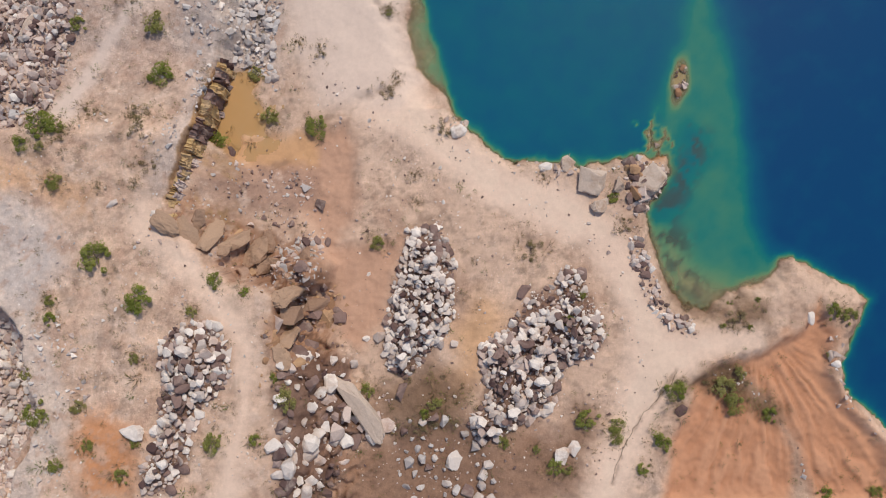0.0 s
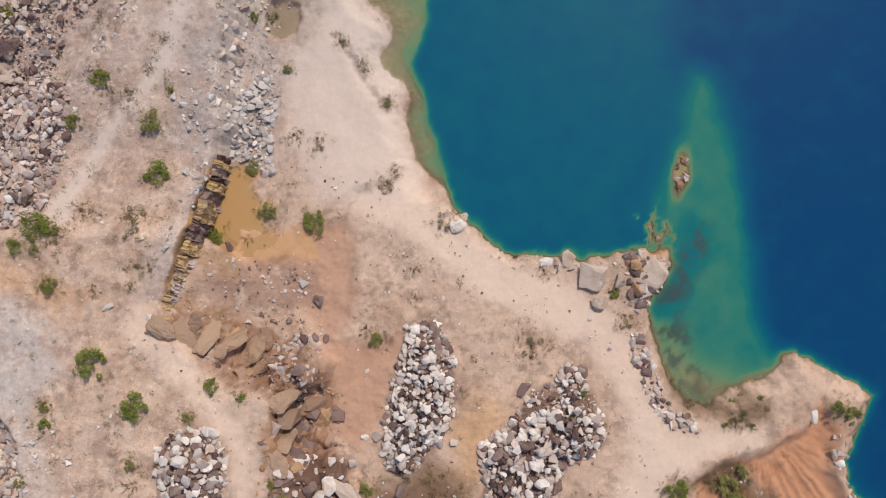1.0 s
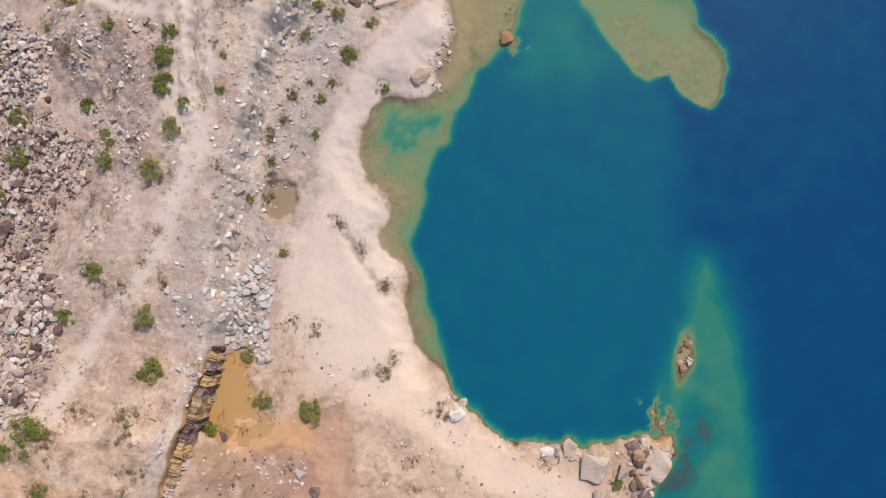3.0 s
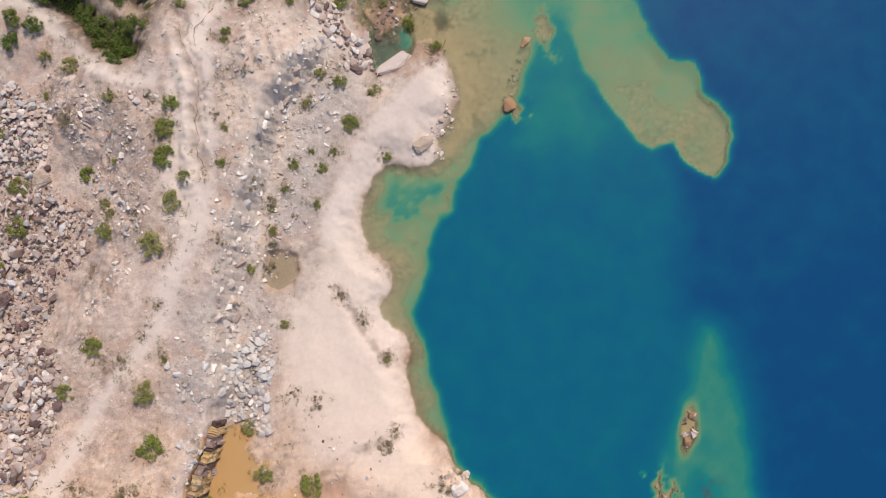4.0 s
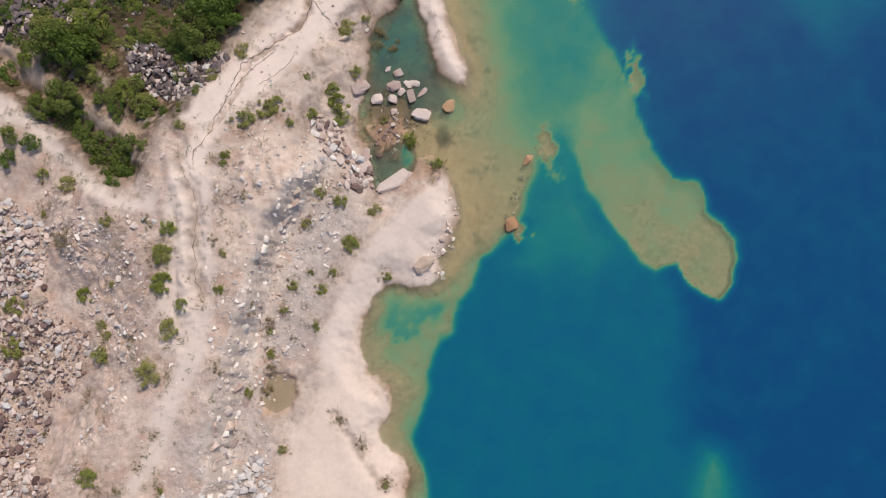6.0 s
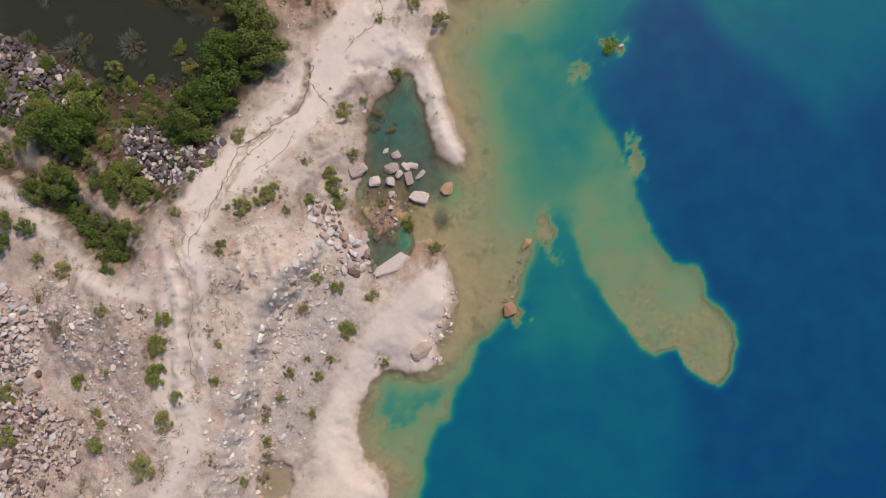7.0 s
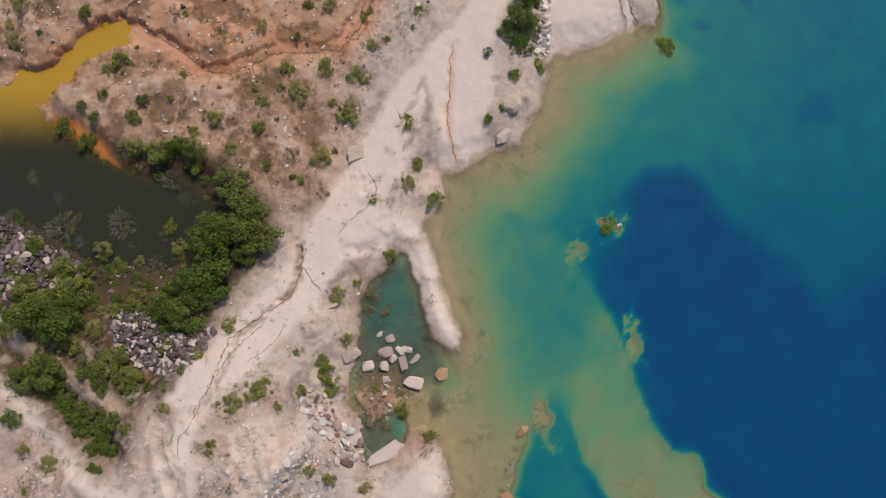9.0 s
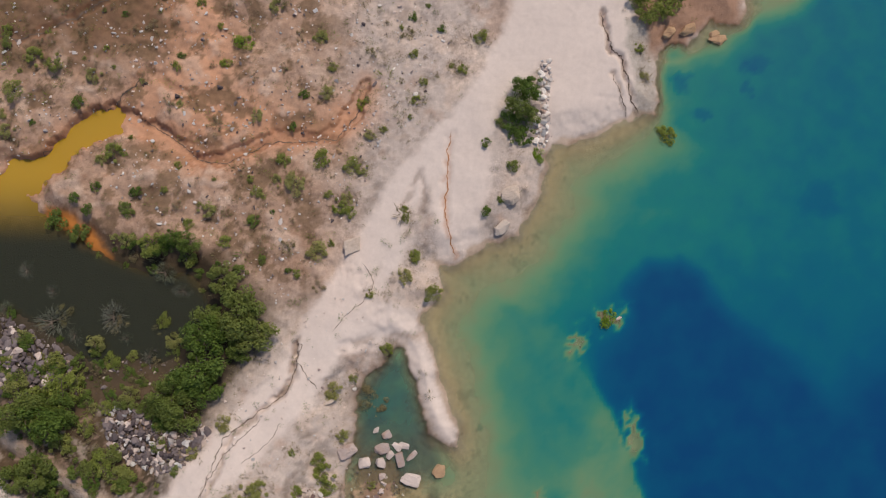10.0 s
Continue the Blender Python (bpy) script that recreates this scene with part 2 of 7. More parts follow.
SHORE_COVE = [(-0.6, 45.4), (0.6, 47.4), (1, 49), (0.7, 50.5), (0.4, 52), (-0.4, 53.1), (-2.5, 53.9), (-2.8, 53.3), 
    (-4.1, 52.5), (-5.1, 51.8), (-6.1, 51.6), (-6.7, 53.2), (-7.2, 55.8), (-7.9, 56.5), (-7.8, 58.3), (-7.6, 60.3), 
    (-7, 62.4), (-6.9, 63.9), (-7.1, 65.5), (-6.1, 67.3), (-4.8, 68.6), (-3.7, 70), (-2.9, 70.2), (-2.5, 68.7), 
    (-1.8, 66.6), (-1.2, 64.5), (-0.7, 62.7), (0.6, 61.7), (1.8, 61.4), (2, 62.5), (1.1, 64.3), (0.3, 66.6), 
    (-0.4, 69.2), (-1, 71)]
SHORE_NORTH = [(-1.4, 71.2), (-1.6, 72.2), (-1.3, 73.5), (-0.2, 74.1), (0.4, 75), (0, 76.2), (-0.5, 77.5), (1.3, 77.5), 
    (2.8, 78.3), (3.8, 79.1), (4.4, 79.6), (5.8, 79.6), (7, 80.1), (7.2, 81.2), (8.2, 82.4), (9.2, 83.8), (9, 85), 
    (9.5, 86.1), (9.7, 87.4), (10.4, 88.5), (11.5, 88.8), (14.1, 89.4), (16.7, 90.8), (18.2, 91.3), (19.7, 91.4), 
    (20.1, 92.5), (19.8, 94.6), (19.9, 96.2), (20.1, 97), (20.9, 97.8), (22, 98.1), (22.8, 97.9), (23.6, 98.4), 
    (24.4, 99.5), (25.2, 100.3), (26.5, 99.8), (27.8, 100.1), (28.4, 101.2), (28.4, 102.3)]
PLATEAU_EAST = [(-13.5, -15.8), (-13.2, -12.2), (-13.3, -9.5), (-13, -7.3), (-13.4, -5.3), (-13.8, -3.3), 
    (-13.7, -1.5), (-13.9, -0.1), (-15.6, 1), (-17.4, 1.3), (-19.2, 2.2), (-20.7, 4.3), (-22.3, 5.4), (-23.5, 6.4), 
    (-22.9, 8.6), (-22.2, 10.9), (-21.5, 13.3), (-21, 15.2), (-20.3, 17.8), (-19.7, 21), (-19.6, 23.8), 
    (-19.7, 26.2), (-19.9, 28.6), (-19.4, 31.5), (-18.8, 34.4), (-18.4, 36.9), (-17.7, 39.3), (-16.9, 41.8), 
    (-16.5, 44.3), (-16.1, 46.3), (-15.1, 48.6), (-13.9, 50.5), (-12.6, 52.5), (-11.7, 54), 
    (-11.9, 55.4), (-10.6, 56.8), (-9.4, 59.6), (-8.4, 61.5), (-7.1, 64), (-7.6, 66.1), (-5.9, 68.3), (-4.7, 69.6)]
PLATEAU_WEST = [(-8.6, 75.6), (-11.5, 72.6), (-14.7, 70.6), (-16.6, 67.7), (-18.4, 64.8), (-20.2, 61.5), (-22.2, 57.4), 
    (-24, 55.4), (-24.4, 52.6), (-25.8, 49.1), (-28.1, 48.8), (-26.4, 47.4), (-24.4, 45.5), (-23.5, 42.8), (-23.8, 43), 
    (-23.4, 39.1), (-24, 35.5), (-24.9, 32.8), (-26.7, 30.3), (-28.6, 28.4), (-30.6, 25.2), (-31.6, 22.4), 
    (-33.1, 19.1), (-32.5, 17), (-33.3, 13.9), (-36, 12.3), (-42.8, 10.4)]
LOWER_SW = [(-43.5, 1.3), (-36.4, -0.1), (-35, -1.5), (-34.2, -3.3), (-33.8, -5.2), (-33.3, -7.5), (-32.2, -9.5), 
    (-33.2, -12), (-34.5, -14.7), (-34.9, -17), (-42.5, -19.2)]
POND_SOUTH = [(-41, 70), (-36, 69.5), (-32, 68.2), (-27, 68.8), (-23, 69.2), (-20.5, 70.5), (-19.5, 67), (-22, 63.5), (-25, 65.5), (-29, 65.5), (-33, 64), (-38, 63.5)]
GULLY = [(-43.1, 63.9), (-37.8, 59.2), (-34.1, 56.7), (-31.5, 53.9), (-29.2, 52.1), (-26.4, 51.3), (-26.2, 52.9), 
    (-28, 54.9), (-30.6, 57.2), (-33.2, 59), (-36.4, 60.8), (-39.6, 63.9)]
POND = [(-43.7, 85.5), (-38.1, 85.6), (-36.4, 84), (-35.3, 82.2), (-31.6, 80), (-29.5, 78.5), (-25.9, 77.2), 
    (-21.9, 77), (-19.8, 74.5), (-18.7, 72.5), (-21.1, 71), (-22, 68.5), (-24.5, 67.5), (-27, 68), (-29.9, 67), 
    (-32, 68.4), (-35.6, 70.9), (-38.7, 72.3), (-42.7, 72.3)]
CREEK = [(-40.5, 83.5), (-36.4, 83.2), (-34, 85.6), (-32.1, 87.6), (-29.6, 88.5), (-28.3, 89), (-27, 88.8), 
    (-24.4, 87.5), (-22, 86.2), (-19.5, 86.2), (-17.2, 87.2), (-14.2, 88.3), (-11.1, 88.4), (-9.3, 88.4), (-7.6, 90.3), 
    (-6.6, 92.9), (-6.6, 93.7), (-7.8, 91.9), (-9.1, 89.8), (-10.4, 89), (-12.1, 89), (-14.7, 89.2), (-17.2, 87.8), 
    (-19.3, 87), (-21.6, 87), (-24.5, 89.1), (-27.1, 90.4), (-29.4, 91.4), (-30.7, 91.1), (-32.2, 90.3), (-34.2, 88.5), 
    (-35.6, 86.9), (-38.6, 86.1)]
PUDDLE = [(-18.8, 20.1), (-17.4, 20.6), (-16.3, 20.2), (-16.9, 18), (-15.8, 16.5), (-16, 14.4), (-17.8, 14.4), 
    (-18.3, 12.1), (-19.5, 13.4), (-20.7, 14.4), (-20.1, 17), (-19.4, 19)]
PUDDLE_GREY = [(-15.3, 35.2), (-13.9, 35.3), (-12.9, 34.7), (-12.6, 33.4), (-13.1, 32.1), (-14.6, 31.6), (-15.7, 32.1), 
    (-15.9, 33.9)]
COVE_POOL = [(-4.3, 70), (-2.5, 68.7), (-1.4, 65), (0.4, 61.4), (0.9, 58.9), (-2.1, 57.8), (-4.1, 56.3), (-3.1, 53.3), 
    (-6.1, 51.5), (-6.7, 53.2), (-6.7, 56.3), (-7.2, 59.8), (-7.7, 60.9), (-7, 63.4), (-7.3, 66), (-6.1, 67.6)]
SHELF_WEST = [(0.8, 16.7), (0.5, 19), (0.1, 21.3), (-0.3, 23), (-0.7, 24), (-1.3, 26.1), (-2.3, 28.1), (-2.6, 29.6), 
    (-1.8, 31.7), (-1.3, 34.3), (-1, 36.6), (-0.2, 38.2), (1, 38.9), (1.6, 41.6), (2.9, 43.1), (3.6, 45.3), 
    (5.2, 46.9), (6.5, 47.9), (4.2, 51.1), (-4.1, 44.7), (-9.2, 40), (-7.1, 34.3), (-7.1, 28.1), (-4.5, 23), (-2, 19)]
REEF = [(0.1, 42.8), (1.7, 44.8), (3.2, 46.3), (4.7, 47.5), (6.3, 48.1), (7, 49.5), (7.6, 51.6), (8.3, 53.7), 
    (8.7, 55.8), (10.1, 57.9), (12.4, 60.5), (15.1, 64.8), (11, 72.3), (3.7, 74.5), (-2.6, 72.3), (-3, 59.4), 
    (-2.5, 52.6), (0.1, 48.5), (-0.9, 44.9)]
ARM = [(11.5, 57.9), (12, 55.2), (12.9, 52.1), (14.6, 49.5), (15.9, 47.5), (17.4, 45.7), (18.9, 44.7), (20.6, 45), 
    (21.6, 43.5), (23.1, 42.4), (24.3, 41.8), (25.6, 43.5), (26.2, 45.5), (26.1, 47.3), (25, 48.6), (23.5, 49.6), 
    (23.5, 51.1), (22.8, 52.4), (20.8, 52.9), (19.3, 54.8), (18.1, 56.8), (17.3, 58.9), (17.1, 60.5), (16.3, 62.6), 
    (15.3, 64.5), (14, 64.8), (12.5, 61.6)]
GREEN_CHANNEL = [(22.8, 28.8), (24.4, 28.8), (26.1, 24.1), (27, 20.4), (27.3, 16.2), (27.8, 10.5), (28.2, 6.5), 
    (30.1, 2.9), (28.5, -0.6), (20.9, -1.6), (17.5, 3.9), (17.8, 9), (19.7, 13.1), (18.7, 15.2), (20.3, 20.9), 
    (21.4, 24.1)]
BAY_MUD = [(30.6, 3.4), (29, 1.4), (25.5, 0.9), (23, 2.4), (21, 4.4), (19.5, 6.5), (20.4, 0.4), (22.9, -1.6), 
    (27.5, -0.1)]
WEED_DARK = [(22, 16), (24.1, 14.9), (23.5, 12.1), (21.9, 9), (20.6, 6.5), (18.5, 6.5), (18.6, 8.5), (20.4, 10), 
    (21.2, 12.6)]
DEEP_EAST = [(21.9, 53.3), (26.4, 46.3), (25.8, 42.1), (23.1, 38.4), (21.5, 34.2), (22.1, 30.6), (25.9, 28.1), 
    (27.2, 21), (27.4, 13), (28.6, 4.2), (31.1, 3.4), (37, -0.6), (34.8, -6.6), (40.5, -13.5), (70.3, -13.5), 
    (76.4, 71.5), (49.7, 77.3)]
DEEP_NORTH = [(17.5, 51.5), (17.3, 61.1), (15.8, 64.4), (13.8, 66.4), (14.5, 68.9), (16.5, 71.4), (17.5, 72.9), 
    (17.1, 75.6), (19, 77.3), (21.6, 77.7), (23.2, 76.5), (25.3, 73.7), (28, 71.5), (31.4, 69), (33.8, 66.1), 
    (36.2, 63.2), (41, 59.8), (39.9, 37.9), (25.3, 28.9), (20.8, 42.3)]
NORTH_SHALLOW = [(1.3, 80.8), (9.4, 91.3), (19.8, 93.6), (19.2, 88.8), (16.6, 84.6), (14.5, 79.9), (11.9, 74.8), 
    (10.9, 70.8), (11.9, 66.9), (13.3, 63.9), (15.3, 58.6), (15.7, 56.2), (4.4, 51.4), (-3.5, 60.9), (-3.7, 75.7)]
SPIT_TAN = [(-1.8, 78.8), (2.8, 79.8), (11.5, 89.5), (19.8, 92), (18.7, 90.1), (11.5, 87.4), (8.4, 81.4), (4.3, 78.3), 
    (0.3, 76.2), (-0.2, 70.7), (2.4, 63.8), (1.4, 60.9), (-0.6, 62.3), (-1.7, 70.7)]
TEAL_TONGUE = [(9.1, 55.8), (11.6, 55.2), (13.9, 50.1), (16.3, 46), (13.3, 43.9), (8.7, 44.4), (5.7, 44.9), 
    (7.2, 48.5), (8, 52.1)]
NE_SHOAL = [(19.4, 96.2), (22.5, 97.6), (24.7, 100.1), (29, 104.5), (38, 106.8), (33.6, 101.2), (29.4, 99.8), 
    (26.7, 97.4), (24.6, 96.3), (21.9, 95.7)]
WEED_LOW = [(18.5, 6.5), (20.6, 7), (22.3, 5.4), (21.8, 3.4), (24.2, 0.4), (22.7, -0.5), (20.4, 0.9), (19, 3.9)]
# soil areas
ORANGE_FLOOR = [(-15.7, 13.9), (-11.2, 14.6), (-8.5, 15.7), (-7.7, 13.4), (-7.4, 9.8), (-7.9, 6.8), (-9.1, 4.8), 
    (-4.2, 4.8), (-3.4, 5.8), (-4.2, 1.9), (-5.1, -1.6), (-7.1, -4.5), (-9.1, -3.6), (-9.6, 1.4), (-11.1, 5.3), 
    (-14.2, 9.8), (-17.2, 11.4), (-19.2, 11.9), (-18.2, 13.4)]
BROWN_BLUFF = [(-23.5, 6.3), (-20.7, 9.4), (-18.3, 7.5), (-15.9, 5.6), (-12.5, 5.1), (-10.1, 2.7), (-9.2, 1.3), 
    (-9.6, -1.5), (-11.5, -5.3), (-13.8, -5.3), (-14.1, -2.5), (-13.4, 0.4), (-16.3, 1.3), (-19.1, 2.7), (-21.6, 4.6)]
GREY_STRIP_A = [(-24, 11), (-22.1, 14.5), (-20.8, 18.5), (-19.4, 21.9), (-17.9, 24), (-19, 26.5), (-15.5, 26.5), 
    (-14.5, 23), (-14.9, 19.9), (-17.9, 20.4), (-19.7, 16), (-21.6, 12), (-22.5, 9.1), (-23.5, 8.6)]
GREY_STRIP_B = [(-23.3, 22.9), (-20.9, 26.8), (-22, 29.8), (-17.6, 32.7), (-17.2, 36.7), (-16.8, 41.8), (-15.9, 46.9), 
    (-13.9, 46.9), (-14.3, 41.8), (-15.3, 37.2), (-15.7, 33.7), (-14.6, 29.8), (-14.6, 25.9), (-15.5, 22), (-18.4, 21), 
    (-19.8, 20)]
GREY_WEST = [(-39, 9.1), (-34.3, 8.2), (-31.9, 5.9), (-30.5, 2.6), (-33.1, -0.6), (-35.9, 0.3), (-38.6, -0.6)]
GREY_BANK = [(-14.2, 50), (-12.3, 52.1), (-9.3, 52.1), (-7.3, 49.1), (-9.2, 46.6), (-10.2, 43.6), (-11.1, 40.6), 
    (-12, 36.8), (-15.4, 36.7), (-16.9, 39.6), (-15.1, 44.6)]
PIT_GREY = [(-20.7, 12.3), (-17.2, 11.8), (-14.2, 11.8), (-11.4, 10.8), (-11.1, 8.8), (-13.1, 7.3), (-17.1, 7.3), 
    (-20.6, 9.3)]
ORANGE_SE = [(21.4, -7.5), (23.9, -5.5), (27.8, -4.5), (31.3, -2.6), (32.9, -0.1), (34.3, -3.1), (33.7, -6.5), 
    (34.6, -8.4), (38.2, -12.8), (39.6, -18), (18.7, -18), (19.8, -12.3), (21.8, -8.4)]
ORANGE_SW = [(-28.9, -9.5), (-26.7, -8.6), (-24.4, -11.3), (-24.7, -15.7), (-28.2, -16.5), (-29.7, -13)]
ORANGE_MID = [(0.8, -3.1), (3.3, 0.4), (5.7, -1.6), (4.7, -4.5), (3.2, -7.4), (0.8, -9.4), (-1.2, -7.4), (1.3, -5.5)]
ORANGE_LOW = [(-9, -13.2), (-5.1, -12.7), (1.8, -12.7), (7.6, -11.3), (10.5, -14.7), (8.5, -18), (-8.9, -18)]
ORANGE_WEST = [(-37.9, 12.3), (-33.2, 10.9), (-29, 9), (-28.5, 6.7), (-33.1, 8.1), (-37.7, 8.6)]
ORANGE_NW = [(-32.6, 104.3), (-23.3, 104.4), (-18.4, 98.1), (-18.2, 93.3), (-13, 90.8), (-9, 91.3), (-6, 93.4), 
    (-5.9, 90.8), (-8.4, 87.7), (-10.9, 87.7), (-16, 87.1), (-19.9, 85.5), (-24.5, 87), (-29.3, 91.1), (-26.4, 94.3), 
    (-24.4, 95.4), (-31.7, 97.9)]
ORANGE_POND = [(-35.2, 82.4), (-32.6, 81.4), (-29.9, 78.9), (-28.8, 77.4), (-31.9, 78.4), (-35, 80.4)]
BROWN_NW = [(-43.4, 104.2), (-24.8, 104.4), (-24.5, 96.9), (-32, 94.8), (-36.7, 96.3), (-42.7, 93.6)]
LITTER_SHADE_POND = [(-41.8, 80.3), (-34.9, 81.4), (-28.8, 79.4), (-19.7, 78.5), (-14.6, 73.6), (-15.4, 69.6), (-18.2, 65.7), 
    (-21, 61.3), (-22.7, 57), (-37.3, 56.8), (-40.4, 60.7)]
LITTER_GULLY = [(-43.3, 66), (-37, 63.9), (-27, 68.2), (-18.8, 67.2), (-23.2, 60.9), (-25.1, 56.7), (-25.4, 52.1), 
    (-27.9, 51.1), (-31.5, 53.1), (-35.7, 57.2), (-42.9, 60.8)]
DARK_SE = [(19.8, -7.9), (22.3, -6.2), (25.7, -5.5), (27.1, -7.9), (30, -9.8), (29, -11.3), (26.6, -9.3), (22.2, -7.9), 
    (20.3, -8.9)]
SCRUB_MID = [(-6.1, -7.9), (-1.2, -6), (2.3, -7.9), (0.8, -11.3), (-2.1, -11.3), (-5.1, -10.8)]
TRACK_SOUTH = [(-25.5, 8.1), (-24.2, 8.6), (-23.2, 5.8), (-20.7, 4.4), (-18.3, 1.3), (-16, -1.5), (-15.1, -4.2), 
    (-15.4, -8.6), (-15.8, -12.1), (-16.2, -16.5), (-18.4, -16.5), (-17.2, -11.3), (-16.3, -7.7), (-16.9, -4.2), 
    (-18.3, -1.5), (-20.6, 1.3), (-23.8, 4), (-25.5, 5.8)]
TRACK_EAST = [(-11.4, 27.8), (-4.3, 26.7), (-3.2, 22.6), (-2.2, 19), (1.8, 14.4), (5.8, 11.4), (10.8, 9.8), 
    (14.7, 7.3), (16.7, 5.3), (18.1, 0.4), (20, -3.1), (23.5, -2.6), (27.4, -2.8), (27.8, -4), (22.4, -5.5), 
    (19.9, -7.9), (17.4, -12.3), (15.3, -18), (11.9, -18), (14.5, -11.3), (16, -5.5), (15.6, -0.6), (12.7, 4.3), 
    (5.8, 7.3), (0.8, 10.8), (-4.2, 14.4), (-8.2, 16.4), (-9.3, 20.5), (-11.3, 23.6)]
TRACK_WEST = [(-33.5, 15.4), (-30.8, 19.1), (-27.7, 24.3), (-24.1, 29.5), (-22.8, 34.3), (-21, 38.2), (-19.6, 37.7), 
    (-21.4, 32.8), (-23.1, 28), (-26.8, 23.8), (-29.4, 19.1), (-31.1, 14.5)]
BENCH = [(-7.1, 39.8), (-9.1, 37.2), (-11.1, 32.1), (-14.1, 30.1), (-13.5, 23), (-10.9, 17.1), (-4, 17.1), (-2, 19), 
    (-4, 25), (-4, 28), (-4.5, 32.1), (-7.1, 35.1)]
BENCH_N = [(0.6, 52.9), (0.6, 49.4), (-0.9, 45.3), (-1.4, 42.8), (-4.4, 43.3), (-8.3, 38.7), (-9.2, 34.8), 
    (-11.2, 36.7), (-9.3, 42.2), (-6.4, 46.8), (-2.4, 51.4)]
TRACK_MID = [(-22.8, 47.8), (-22.5, 51.6), (-21.2, 55.9), (-17.6, 61.8), (-13.8, 66.3), (-11.9, 69.3), (-7.1, 72.8), 
    (-4.2, 79.5), (-2.3, 79.5), (-6.1, 72.8), (-1.9, 72.4), (-1.9, 71.1), (-8, 69.3), (-10.9, 64.8), (-14.6, 60.9), 
    (-18.4, 57.4), (-21.1, 52.6), (-21.4, 48.8)]
TRACK_NORTH = [(-12.5, 70.6), (-7.7, 78.6), (-3.8, 85.7), (1.2, 90.9), (4.7, 96.2), (7.8, 104.7), (18.1, 104.9), 
    (17.5, 98.4), (17.9, 91.1), (11.3, 88.4), (9.3, 88.9), (9.3, 95.7), (5.7, 92.5), (4.7, 86.8), (3.8, 79.2), 
    (0.3, 77.7), (-0.8, 84.2), (-3.7, 79.6), (-6.6, 74.6), (-1.7, 73.2), (-1.6, 71.2), (-7.5, 70.7), (-10.4, 68.7), 
    (-13.3, 65.8), (-17, 60.9), (-20.7, 56.2), (-22.7, 57.1), (-18.1, 63.8), (-14.3, 67.7)]
LANE_WEST = [(-41.7, 60.1), (-38.1, 59.1), (-35.5, 56.6), (-32.3, 53.5), (-29.2, 51), (-26.2, 50), (-24.2, 50.5), 
    (-24.2, 49), (-27.2, 49), (-30.7, 50.5), (-33.8, 53.5), (-36.5, 56.1), (-41.6, 58.1)]
LANE_MID = [(-22.9, 37), (-19.9, 37), (-19.3, 42), (-19.3, 47), (-19.7, 52), (-21.2, 55), (-23.0, 54), (-23.3, 48), (-23.5, 42)]
BERM = [(-23.3, 54.5), (-22.5, 51.6), (-21.5, 48.6), (-21.7, 45.2), (-21.2, 42.4), (-21.4, 40.4)]
SPIT = [(-3.2, 70.6), (-2, 70.9), (-1, 70.7), (0.3, 66.5), (1.9, 61.9), (0.4, 61.9), (-0.9, 63.9), (-2, 67)]
PEACH = [(-19.2, 13.9), (-15.7, 14.4), (-11.2, 14.9), (-11.2, 11.9), (-15.2, 11.9), (-18.2, 11.9)]
WALLPINK = [(-18.6, 52), (-16.8, 54.9), (-12.9, 55.9), (-9.5, 54), (-9, 51.1), (-11.9, 50.6), (-13.7, 48.6), 
    (-14.6, 44.8), (-16.4, 42.9), (-18.3, 43.3), (-19, 48.1)]
REEF_EDGE = [(5.5, 47.7), (6.7, 48.2), (7.5, 51.3), (8.7, 55.2), (8, 56.2), (7, 53.4), (5.7, 50.5), (4.7, 48.5)]
BROWN_NE = [(19.1, 96.2), (20.7, 97.5), (22.5, 97.6), (24.1, 99.2), (25, 100), (26.2, 99.5), (27.7, 99.8), 
    (28.7, 105.2), (20.9, 106.7), (17.7, 105), (18.1, 98.6)]
SCARP_TAN = [(-43, 65.3), (-37.9, 64.1), (-33.7, 60.4), (-29.5, 58.1), (-26.3, 56.2), (-26.6, 55), (-30.5, 56.9), 
    (-34.1, 58.7), (-38.2, 61.5), (-42.9, 62.7)]
GREY_NE = [(17, 99.7), (18.7, 99.7), (19.7, 96), (19.8, 91.8), (18.3, 91.3), (17.2, 95.4)]
SCRUB_LOW = [(-1.2, -5.5), (2.3, -7.9), (3.2, -12.3), (5.6, -13), (10.5, -11.5), (11.1, -8.4), (13.5, -9.9), 
    (12.5, -13.2), (11.7, -17.5), (-9.4, -17.5), (-7, -13.2), (-4.1, -12.3), (-2.1, -11.3), (-3.1, -8.4)]
SCRUB_BAY = [(19, 2.1), (19.7, -0.1), (22.2, -2.1), (26.1, -2.7), (28.4, -2.4), (28.2, -0.4), (26.5, 0.6), 
    (25.2, -0.5), (22.7, -0.3), (20.7, 1.4)]
RIDGE_ROCK = [(-14.1, 56), (-11, 55.8), (-9.8, 54.3), (-11.8, 52.3), (-12.9, 49.4), (-14.1, 45.2), (-15, 41.4), 
    (-15.9, 38), (-18.1, 38.2), (-16.5, 42.4), (-16.3, 45.6), (-18.4, 48.9), (-18, 52.6), (-16.1, 55.5)]
